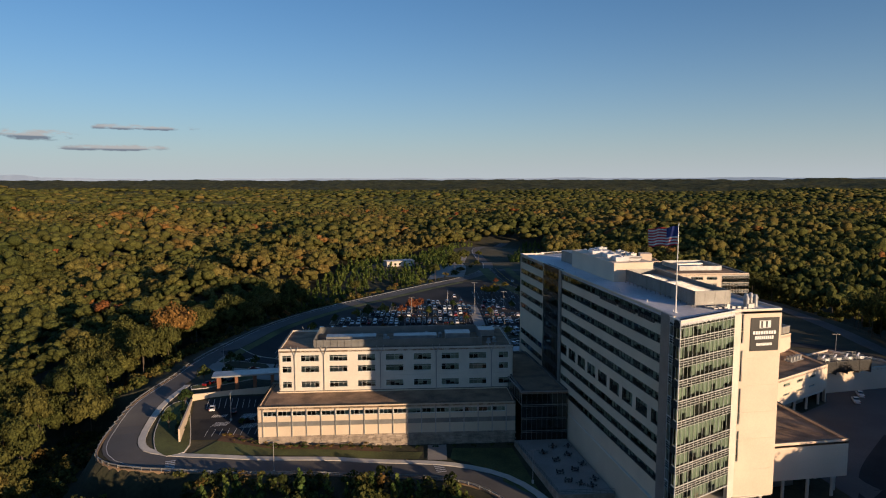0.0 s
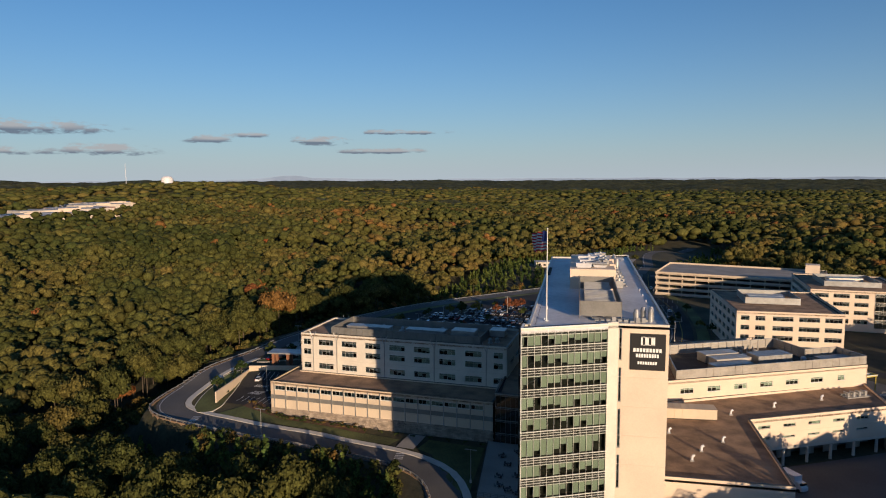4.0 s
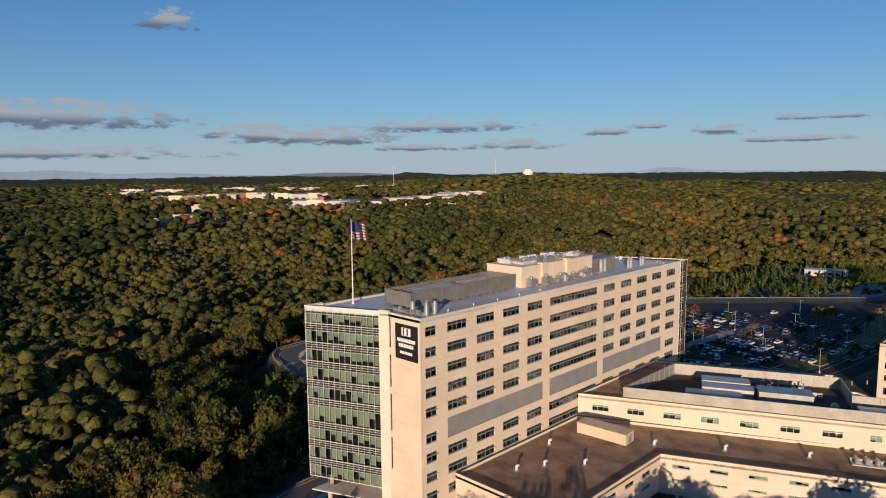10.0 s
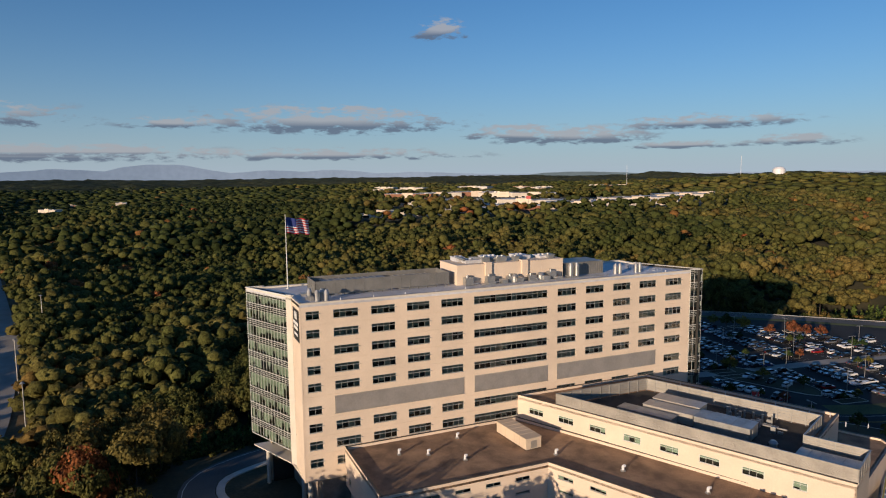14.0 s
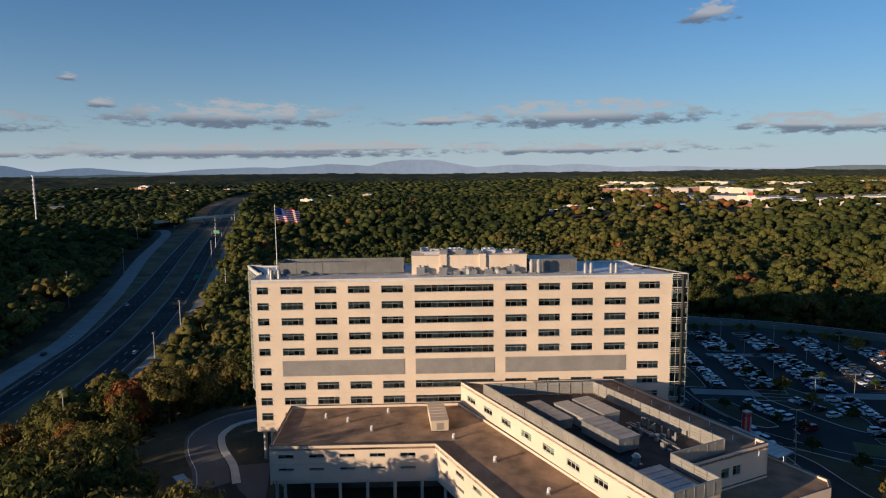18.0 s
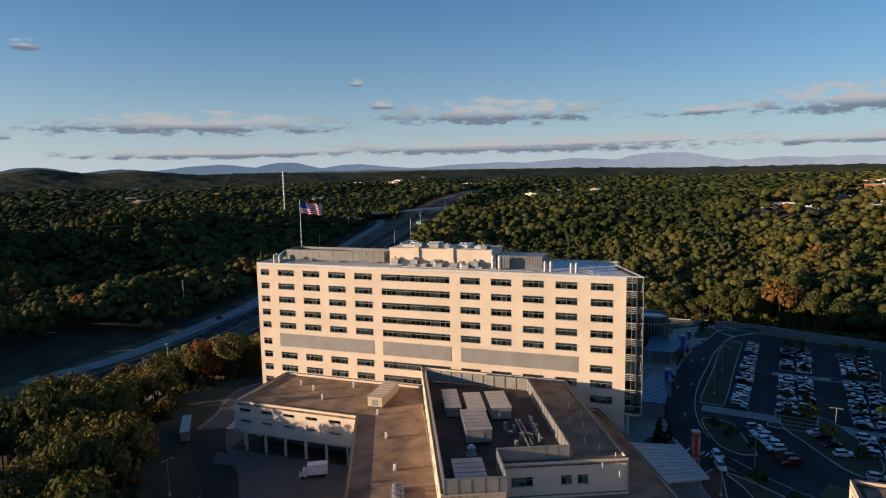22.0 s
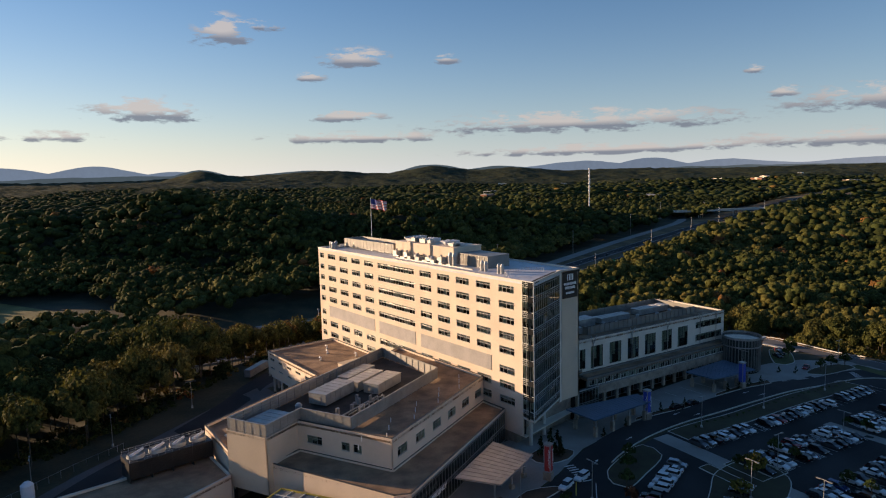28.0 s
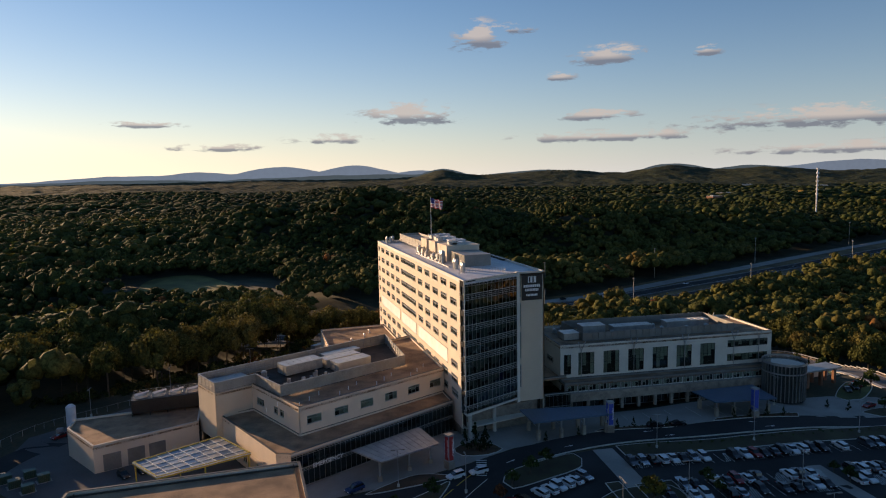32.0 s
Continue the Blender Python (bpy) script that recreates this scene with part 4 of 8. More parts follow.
for k, (c0, c1) in enumerate(T_ROWS):
    for j, (y0, y1) in enumerate(T_COLS):
        if k == 5 and 0 < j < 10:
            continue
        if k == 8 and j > 5:
            continue
        ops.append((y0 - 126.3, y1 - 126.3, c0, c1))
facade(tower, (94.6, 126.3), (94.6, 239.2), 4.8, 46.3, ops, "precast", True, joints=(45.6, 41.6, 37.4, 33.2, 29.0, 24.9, 19.6, 15.3, 11.1), name="east_wall", seed=3)
# louvred bands of the plant storey
for y0, y1 in ((133.5, 166.4), (169.4, 190.9), (193.9, 227.0)):
    g = Geo().box(94.5, y0, 20.35, 94.68, y1, 24.35)
    g.box(94.62, y0 - .1, 20.2, 94.8, y1 + .1, 20.36).box(94.62, y0 - .1, 24.34, 94.8, y1 + .1, 24.5)
    n = 26
    for i in range(n):
        zz = 20.4 + i * 3.93 / n
        g.add([(94.68, y0, zz), (94.78, y0, zz + .02), (94.78, y1, zz + .02), (94.68, y1, zz), (94.68, y0, zz + .13), (94.68, y1, zz + .13)], [(0, 1, 2, 3), (1, 4, 5, 2)])
    g.ob("louvre_band", M["louvre_band"], tower, "grey louvred plant-storey band")
# south end
curtain(tower, (66.6, 117.9), (83.0, 125.1), LEV, 13, seed=5)
curtain(tower, (66.7, 122.3), (66.6, 118.0), LEV, 3, seed=6, room=False)
Geo().prism([(83.0, 125.1), (85.0, 126.0), (85.0, 126.6), (82.7, 126.0)], 5.0, 47.0).ob("corner_panel", M["white_panel"], tower, "white metal corner panel")
slits = []
for hi, lo in zip(LEV[:8:2], LEV[2:9:2]):
    slits.append((0.15, .75, lo + .6, hi - .9))
facade(tower, (85.0, 126.0), (94.6, 126.0), 4.8, 46.3, slits, "precast", False, joints=(42, 36, 30, 24, 18, 11), name="south_sign_wall", pitch=.7, transom=.5)
# north end
curtain(tower, (94.75, 239.3), (94.9, 243.6), LEV[:9] + [10.3], 3, seed=8, room=False)
curtain(tower, (94.9, 243.6), (76.4, 235.6), LEV[:9] + [10.3], 14, seed=9, glass="glass_dark", mull="frame")
Geo().prism([(76.4, 235.6), (76.6, 234.6), (75.4, 234.5), (75.4, 235.3)], 8.8, 47.0).ob("corner_panel", M["white_panel"], tower, "white metal corner panel")
facade(tower, (75.4, 235.0), (67.6, 235.0), 8.8, 46.3, [(.1, .6, lo + .6, hi - .9) for hi, lo in zip(LEV[:8:2], LEV[2:9:2])], "precast_light", False, joints=(42, 36, 30, 24, 18, 12), name="north_sign_wall", pitch=.6, transom=.5)
# west face: ribbon windows between pale bands
wops = []
for hi, lo in zip(LEV, LEV[1:]):
    if lo == 20.85:
        wops += [(s, s + 5.6, 21.6, 24.6) for s in np.arange(45, 108, 7.4)]
        continue
    wops += [(1.5, 27.0, lo + 1.0, lo + 2.75), (45.0, 109.0, lo + 1.0, lo + 2.75)]
facade(tower, (67.6, 235.0), (67.6, 122.3), -6, 46.6, wops + [(28.5, 43.5, 8.4, 45.4)], "precast_light", False, name="west_wall", pitch=1.6, transom=0.0, frame_mat="dark_metal", seed=11)
curtain(tower, (67.3, 206.5), (67.3, 191.5), LEV[:9] + [8.4], 10, seed=12, glass="glass_dark", mull="dark_metal")
for y0, y1, x1 in ((122.3, 127, 67.9), (189.3, 191.5, 67.62)):
    Geo().box(67.2, y0, -6, x1, y1, 46.7).ob("pier", M["grey_panel"], tower, "dark grey metal pier")
# core below the overhangs, soffits, columns
Geo().prism([(68.5, 128), (94, 130), (94, 236), (68.5, 233)], -6, 8.0).ob("base_wall", M["stone"], tower, "dark recessed stone base")
Geo().prism([(66.8, 118.2), (83, 125.3), (94.4, 126.2), (94.4, 240), (68, 240)][:4] + [(68, 235)], 4.6, 4.9).ob("soffit", M["white_panel"], tower)
Geo().prism([(94.3, 226), (94.6, 243.4), (76.4, 235.4), (76.4, 226)], 9.6, 10.2).ob("soffit", M["white_panel"], tower)
for x, y, zt in ((92.6, 127.6, 4.7), (84.5, 127.6, 4.7), (69, 121.5, 4.7), (92.4, 239.8, 9.7), (84, 236.6, 9.7)):
    Geo().tube((x, y, lv(x, y) - .3), (x, y, zt), .55, 12).ob("column", M["pale_concrete"], tower, "round concrete column")
T_POLY = [(66.6, 117.9), (83.0, 125.1), (85.0, 126.0), (94.6, 126.0), (94.7, 243.5), (76.4, 235.6), (75.4, 235.0), (67.6, 235.0), (67.6, 122.3), (66.7, 122.3)]
roof(tower, T_POLY, 46.3, "membrane", 0.5, wall="white_panel")
# plant rooms on the roof
g = Geo().box(75.0, 168.6, 46.0, 86.4, 200.9, 51.3)
for y in (177.5, 188.5):
    g.box(85.4, y - .9, 46.0, 87.0, y + .9, 51.9)
g.box(74.9, 168.5, 51.3, 86.5, 201, 51.55)
for y in (173, 182, 194):
    g.box(86.38, y - .02, 46.2, 86.43, y + .02, 51.2)
g.box(86.39, 171, 46.1, 86.47, 172.2, 48.4, 1)
ph = g.ob("plant_room", [M["precast"], M["grey_panel"]], tower, "beige penthouse plant room")
g = Geo().box(76.5, 202.0, 46.0, 85.2, 215.4, 49.8)
for i in range(18):
    g.box(85.18, 202 + i * .74, 46.6, 85.27, 202.12 + i * .74, 49.7)
g.box(76.4, 201.9, 49.8, 85.3, 215.5, 49.95)
g.ob("plant_box", M["grey_panel"], tower, "grey louvred plant enclosure")
# screened yard
g = Geo()
yard = [(77.5, 131.6), (85.9, 131.6), (85.9, 166.4), (77.5, 166.4)]
for i in range(4):
    p0, p1 = yard[i], yard[(i + 1) % 4]
    g.slab(p0, p1, 46.9, 50.0, 0, .12)
    ll = math.hypot(p1[0] - p0[0], p1[1] - p0[1])
    for k in range(int(ll / 2.4) + 1):
        t = k * 2.4 / ll
        x, y = p0[0] + (p1[0] - p0[0]) * t, p0[1] + (p1[1] - p0[1]) * t
        g.box(x - .07, y - .07, 46.0, x + .07, y + .07, 50.1)
    for k in range(11):
        g.slab(p0, p1, 47.05 + k * .28, 47.12 + k * .28, -.05, 0)
g.ob("screen_wall", M["grey_panel"], tower, "ribbed slate-grey equipment screen")
for y0, y1, zt in ((134.2, 150.5, 49.3), (153, 163.5, 49.0)):
    ah = Geo().box(78.6, y0, 46.5, 84.6, y1, zt).box(78.9, y0 + .3, 46.25, 84.3, y1 - .3, 46.5).ob("air_handler", M["steel_grey"], tower, "long galvanised rooftop air handler")
    for k in range(int((y1 - y0) / 1.5)):
        o = Geo().box(78.5, y0 + .4 + k * 1.5, zt, 84.7, y0 + .52 + k * 1.5, zt + .14).ob("rib", M["steel_grey"], tower)
        o.parent = ah


def fan_unit(name, x, y, z, r, h, label, parent, mat="steel_grey", n=14):
    g = Geo().tube((x, y, z), (x, y, z + h * .75), r, n).tube((x, y, z + h * .75), (x, y, z + h), r * 1.18, n, r * .6)
    g.box(x - r * 1.2, y - r * 1.2, z - .02, x + r * 1.2, y + r * 1.2, z + .25)
    return g.ob(name, M[mat], parent, label)


rnd = random.Random(4)
for x, y in ((91.5, 130.8), (90.2, 132.2), (88.6, 129.6), (91.8, 132.9)):
    fan_unit("exhaust_fan", x, y, 46.0, .55, 3.0, "grey exhaust stack fan", tower)
g = Geo()
for k in range(9):
    g.box(80.5 + k * 1.15, 128.6 + rnd.uniform(0, 1.2), 46.0, 81.3 + k * 1.15, 130.2, 46.5 + rnd.uniform(.1, .9))
g.box(80, 130.6, 46.3, 91, 131, 46.7).box(80, 131.6, 46.3, 89, 131.9, 46.6)
g.ob("duct_run", M["steel_grey"], tower, "low pipes and ducts on the roof")
for x, y, r, h in ((88.6, 202.0, .7, 4.4), (88.6, 204.0, .7, 4.4), (88.8, 217.0, .55, 3.3), (88.8, 218.6, .55, 3.3), (88.9, 224.2, .5, 3.1), (88.9, 225.6, .5, 3.1), (88.4, 184.5, .8, 2.6), (88.2, 192.6, .9, 2.4)):
    fan_unit("exhaust_fan", x, y, 46.0, r, h, "pale grey exhaust stack", tower)
g = Geo()
for k in range(7):
    y = 176 + k * 4.2
    g.box(87.2, y, 46.0, 89.6, y + rnd.uniform(1.2, 2.6), 46.6 + rnd.uniform(.2, 1.2))
for k in range(5):
    y = 171 + k * 6.3
    top_ = 47.6 + rnd.uniform(-.3, .8)
    g.box(86.8, y - 1.0, 46.5, 88.6, y + 1.2, top_).box(86.9, y - 1.1, top_, 88.5, y + 1.3, top_ + .12)
    g.tube((87.6, y - .1, top_), (87.6, y - .1, top_ + .7), .42, 10).tube((88.6, y + 1.0, 46.8), (88.6, y + 2.6, 46.8), .25, 8)
g.box(89.6, 174, 46.25, 90.0, 214, 46.6)
g.ob("duct_run", M["steel_grey"], tower, "ducts and pipe runs beside the plant room")
for x, y, a, b_, h in ((76.5, 171, 4, 2.6, 1.5), (81, 172, 3.4, 5, 1.1), (77.5, 179, 5, 4, 1.4), (82.5, 181, 2.5, 3, 1.7), (77, 189, 6, 3.5, 1.2), (80, 195, 4, 4, .9), (83.6, 176.5, 1.6, 2.2, 1.9), (83.8, 186, 1.6, 1.6, 1.6), (82, 197, 3, 2, 1.3)):
    h *= .75
    g = Geo().box(x, y, 51.8, x + a, y + b_, 51.55 + h).box(x + .2, y + .2, 51.55, x + a - .2, y + b_ - .2, 51.8).box(x - .1, y - .1, 51.55 + h, x + a + .1, y + b_ + .1, 51.65 + h)
    for q in range(int(min(a, b_) / 1.2)):
        g.tube((x + a / 2, y + .8 + q * 1.3, 51.65 + h), (x + a / 2, y + .8 + q * 1.3, 51.95 + h), .45, 10)
    g.ob("roof_unit", M["membrane"] if a > 3 else M["steel_grey"], tower, "pale unit on top of the plant room")
for (x0, y0, z0), (x1, y1, z1), r_ in (((82, 174, 52.7), (84.4, 182, 52.5), .4), ((79, 171.5, 52.8), (84.4, 171.5, 52.6), .35)):
    Geo().tube((x0, y0, z0), (x1, y1, z1), r_, 8).ob("duct", M["steel_grey"], tower)
# curved railing and posts at the north end
g = Geo()
for k in range(22):
    a = math.pi * (1.0 + k / 21)
    x, y = 85 + 7 * math.cos(a), 229 + 4.5 * math.sin(a) + 2
    g.tube((x, y, 46.0), (x, y, 47.5), .045, 5)
    if k:
        g.tube((xp, yp, 47.45), (x, y, 47.45), .04, 5).tube((xp, yp, 46.8), (x, y, 46.8), .03, 5)
    xp, yp = x, y
g.ob("guard_rail", M["steel_grey"], tower, "curved steel guard rail")
for k, (x, y) in enumerate(((92.6, 136), (92.6, 144), (92.6, 152), (92.6, 160), (92.6, 168), (70.5, 128), (70.5, 140), (70.5, 155), (70.5, 170), (70.5, 186), (70.5, 205), (92.4, 232))):
    Geo().tube((x, y, 46.0), (x, y, 46.9), .12, 8).ob("roof_vent", M["tank_white"], tower)


def sign_panel(name, a, b, z0, z1, parent):
    """The black name panel: a pale emblem and bars for the name."""
    ln = math.hypot(b[0] - a[0], b[1] - a[1])
    ang = math.degrees(math.atan2(b[1] - a[1], b[0] - a[0]))
    p = place(Geo().box(0, -.12, 0, ln, 0, z1 - z0).mesh(name, M["sign_black"]), name, parent, (a[0], a[1], z0), ang)
    p["label"] = "black sign panel with pale emblem and bars of lettering"
    h = z1 - z0
    g = Geo()
    e0, e1, q0, q1 = ln * .30, ln * .70, h * .68, h * .92
    g.box(e0, -.17, q0, e1, -.12, q0 + .12).box(e0, -.17, q1 - .12, e1, -.12, q1)
    for t in (0, .3, .42, .72, .86):
        g.box(e0 + (e1 - e0) * t, -.17, q0, e0 + (e1 - e0) * (t + .13), -.12, q1)
    for k, (w, zz, hh) in enumerate(((.82, .5, .1), (.66, .35, .1), (.56, .16, .08))):
        n = 9 if k < 2 else 8
        for i in range(n):
            s0 = ln * (.5 - w / 2 + w * i / n)
            g.box(s0, -.17, h * zz, s0 + ln * w / n * .74, -.12, h * (zz + hh))
    o = new("lettering", g.mesh("lettering", M["letter"]))
    o.parent = p


sign_panel("sign_panel", (87.3, 125.99), (94.0, 125.99), 37.6, 44.9, tower)
sign_panel("sign_panel", (74.7, 235.01), (68.3, 235.01), 38.5, 46.0, tower)
g = Geo()
for i in range(26):
    if i in (9, 18):
        continue
    y = 160 - i * 1.15
    g.box(67.4, y, 43.55, 67.6, y - .8, 44.75 if i in (0, 10, 19) else 44.4)
g.ob("lettering", M["letter_dark"], tower, "dark bars of lettering high on the wall")

# flagpole and flag
pole = thing("flagpole", (70.9, 127.8, 46.0), 0, "tall white flagpole on the tower roof with a flag", "flagpole")
Geo().tube((70.9, 127.8, 46.0), (70.9, 127.8, 65.0), .16, 10, .08).tube((70.9, 127.8, 46.0), (70.9, 127.8, 46.5), .4, 10).ob("pole", M["white_frame"], pole)
Geo().tube((70.9, 127.8, 65.0), (70.9, 127.8, 65.3), .16, 8).ob("finial", M["steel_grey"], pole)
NX, STRIPES, FL, FH = 24, 13, 7.4, 4.0
for part_name, mt in (("red_stripe", "flag_red"), ("white_stripe", "flag_white"), ("canton", "flag_blue")):
    g = Geo()

    def fp(s, v):
        wave = .35 * math.sin(s * 2.1 + v * .5) * min(1, s / 1.2)
        return (70.9 - .1 - s * .42 + wave * .91, 127.8 + s * .91 + wave * .42, 60.6 + v - s * .12 + .12 * math.sin(s * 1.7))
    for st in range(STRIPES):
        v0, v1 = FH * st / STRIPES, FH * (st + 1) / STRIPES
        for i in range(NX):
            s0, s1 = FL * i / NX, FL * (i + 1) / NX
            canton = st >= 6 and (i + .5) / NX < .4
            kind_ = "canton" if canton else ("red_stripe" if st % 2 == 0 else "white_stripe")
            if kind_ == part_name:
                q = [fp(s0, v0), fp(s1, v0), fp(s1, v1), fp(s0, v1)]
                g.add(q, [(0, 1, 2, 3)])
    g.ob(part_name, M[mt], pole)

# ---- east wing: loading dock, theatres and emergency ----
CW, SW = math.cos(radians(24.5)), math.sin(radians(24.5))


def uv(u, v):
    return (u * CW - v * SW, u * SW + v * CW)


def at_x(v, x):
    """The point with that v at which x is met."""
    u = (x + v * SW) / CW
    return uv(u, v)


dock = thing("dock_wing", (115, 160, -2), 0, "low beige wing over loading bays with a brown gravel roof", "hospital building")
D = [(94.9, 135.5), (121.5, 135.5), (121.8, 174.1), (162.9, 192.8), (164.0, 214.0), (94.9, 181.3)]
roof(dock, D, 11.3, "ballast", 0.75, "dark_coping", "precast")


def slit_rows(ln, first, gap, w, n, rows):
    return [(first + i * gap, first + i * gap + w, r0, r1) for i in range(n) for r0, r1 in rows if first + i * gap + w < ln]


facade(dock, D[0], D[1], 2.6, 11.4, [(3.0, 4.6, 4.0, 5.6)], "precast", name="wall", joints=(7.6,))
facade(dock, D[1], D[2], 3.6, 11.4, slit_rows(38.6, 2.0, 7.1, 3.6, 5, ((9.0, 9.9), (6.0, 6.6))), "precast", name="wall", joints=(7.6,), transom=0.0)
facade(dock, D[2], D[3], 3.6, 11.4, slit_rows(45, 2.5, 7.8, 3.8, 5, ((9.0, 9.9), (6.0, 6.6))), "precast", name="wall", joints=(7.6,), transom=0.0)
facade(dock, D[3], D[4], -1.5, 11.4, [], "precast", name="wall", joints=(7.6,))
Geo().prism([(95, 136.2), (121, 136.2), (121.2, 174.4), (162, 193), (163, 213), (95, 181)], 2.55, 3.55).ob("soffit", M["white_panel"], dock)
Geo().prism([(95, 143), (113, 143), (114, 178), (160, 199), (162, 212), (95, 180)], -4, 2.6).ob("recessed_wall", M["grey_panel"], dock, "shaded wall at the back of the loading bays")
for (x0, y0), (x1, y1), n in ((D[0], D[1], 4), (D[1], D[2], 6), (D[2], D[3], 6)):
    for i in range(n):
        t = (i + .5) / n
        x, y = x0 + (x1 - x0) * t, y0 + (y1 - y0) * t
        nx, ny = -(y1 - y0), (x1 - x0)
        l_ = math.hypot(nx, ny)
        x, y = x + nx / l_ * .7, y + ny / l_ * .7
        Geo().tube((x, y, lv(x, y) - .3), (x, y, 2.7), .4, 10).ob("column", M["pale_concrete"], dock)
for i in range(5):
    u0 = 188 + i * 7.6
    p0, p1 = uv(u0, 113.0), uv(u0 + 4.6, 113.0)
    Geo().slab(p0, p1, -1.8, 2.3, -.4, -.2).ob("roller_door", M["louvre"], dock, "grey roller door of a loading bay")

upper = thing("upper_wing", (140, 215, 2), 24.5, "beige upper storey with screened roof plant", "hospital building", local=(uv(0, 0)[0], 0, 2))
upper.matrix_basis = pose(*uv(205, 146), 2, 0, 0, 24.5)
upper["base"] = (205, 146, 2)
u_b = (94.9 + 164.2 * SW) / CW
u_m = (94.9 + 126 * SW) / CW
UP = [(u_m, 126.0), (238.0, 126.0), (238.0, 138.0), (227.4, 138.0), (227.4, 164.2), (u_b, 164.2)]
roof(upper, UP, 17.2, "ballast", 0.7, "dark_coping", "precast")
facade(upper, UP[0], UP[1], 11.2, 17.3, [(3.6 + i * 8.75, 3.6 + i * 8.75 + 4.3, 13.6, 15.3) for i in range(7)] + [(65.6, 68.2, 13.6, 15.3)], "precast", False, name="wall", frame_mat="white_frame", transom=.7)
facade(upper, UP[1], UP[2], 4.0, 17.3, [], "precast_light", name="wall")
facade(upper, UP[2], UP[3], 4.0, 17.3, [], "precast_light", name="wall")
facade(upper, UP[3], UP[4], 10.2, 17.3, [(2.6, 7.0, 12.8, 14.8), (12.5, 14.8, 12.8, 14.8), (15.8, 18.1, 12.8, 14.8)], "precast", False, name="wall")
facade(upper, UP[4], UP[5], 10.2, 17.3, [(2.2 + i * 8.1, 2.2 + i * 8.1 + 4.2, 12.8, 15.0) for i in range(6)], "precast", False, name="wall")
# screens of the plant yard
xs = 104.8
w_s, w_n = (xs + 126.9 * SW) / CW, (xs + 152.6 * SW) / CW
segs = [((w_s, 126.6), (238.0, 126.6), 1), ((238.0, 126.6), (238.0, 138.0), 1), ((238.0, 138.0), (226.2, 138.0), 1), ((226.2, 138.0), (226.2, 152.6), 1), ((226.2, 152.6), (w_n, 152.6), 1), ((w_n, 152.6), (w_s, 126.6), 1)]
Geo().prism([(w_s + .1, 126.9), (237.8, 126.9), (237.8, 137.8), (226.0, 137.8), (226.0, 152.4), (w_n + .1, 152.4)], 17.202, 17.21).ob("yard_floor", M["dark_membrane"], upper, "dark membrane floor of the plant yard")
for (p0, p1, _) in segs:
    g = Geo()
    ll = math.hypot(p1[0] - p0[0], p1[1] - p0[1])
    ang = math.atan2(p1[1] - p0[1], p1[0] - p0[0])
    g.box(0, 0, .25, ll, .08, 3.2)
    for k in range(18):
        g.box(0, -.05, .35 + k * .158, ll, 0, .4 + k * .158)
    for k in range(int(ll / 3.0) + 1):
        s = min(ll - .1, k * 3.0 + .05)
        g.box(s - .07, .08, 0, s + .07, .25, 3.25, 1)
    for zz in (1.1, 1.75, 2.4):
        g.box(0, .08, zz, ll, .18, zz + .09, 1)
    for k in range(int(ll / 2.4) + 1):
        g.box(min(ll, k * 2.4) - .03, -.1, .3, min(ll, k * 2.4) + .03, -.04, 3.2)
    g.box(-.05, -.1, 3.16, ll + .05, .2, 3.28, 1)
    place(g.mesh("screen_wall", [M["louvre"], M["steel_grey"]]), "screen_wall", upper, (p0[0], p0[1], 17.2), math.degrees(ang))["label"] = "ribbed grey equipment screen on steel posts"


def air_handler(parent, x0, y0, x1, y1, z0, h, label, mat="coping", ribs=True):
    g = Geo().box(x0, y0, z0 + .25, x1, y1, z0 + h)
    g.box(x0 + .2, y0 + .2, z0, x1 - .2, y1 - .2, z0 + .3, 1)
    g.box(x0 - .12, y0 - .12, z0 + h, x1 + .12, y1 + .12, z0 + h + .12)
    ll = x1 - x0
    g.box(x1, y0 + (y1 - y0) * .3, z0 + .5, x1 + .06, y0 + (y1 - y0) * .7, z0 + h * .8, 2)
    unit = g.ob("air_handler", [M[mat], M["dark_metal"], M["louvre"]], parent, label)
    if ribs:
        base = tuple(parent.get("base", (0, 0, 0)))
        for k in range(1, int(ll / 2.0)):
            r_ = Geo().box(x0 + k * 2 - .03, y0 - .06, z0 + .3, x0 + k * 2 + .04, y1 + .06, z0 + h - .002).box(x0 + k * 2 - .04, y0 - .1, z0 + h + .122, x0 + k * 2 + .04, y1 + .1, z0 + h + .19)
            o_ = new("rib", r_.mesh("rib", M[mat], base))
            o_.parent = unit
    return unit


air_handler(upper, 205, 133.0, 217, 138.4, 17.6, 3.0, "pale rooftop air handler on a steel frame", "steel_grey")
air_handler(upper, 188, 130.0, 201, 133.6, 17.2, 2.4, "grey rooftop air handler", "steel_grey")
air_handler(upper, 192, 135.0, 204, 139.0, 17.2, 2.7, "pale rooftop air handler")
air_handler(upper, 192, 140.4, 203.5, 145.0, 17.2, 2.8, "pale rooftop air handler")
air_handler(upper, 226.5, 129.0, 237.2, 134.8, 17.2, 1.6, "low ribbed rooftop unit", "steel_grey")
g = Geo()
rnd = random.Random(8)
for k in range(16):
    u, v = 206 + rnd.uniform(0, 14), 142 + rnd.uniform(0, 7)
    g.box(u, v, 17.2, u + rnd.uniform(.4, 1.2), v + rnd.uniform(.4, 1.0), 17.5 + rnd.uniform(.2, 1.6))
for k in range(6):
    u = 207 + k * 2
    g.tube((u, 148.5, 17.2), (u, 148.5, 19.2), .22, 8)
g.box(205, 145.6, 17.5, 221, 145.9, 17.8).box(205, 146.6, 17.5, 219, 146.8, 17.75)
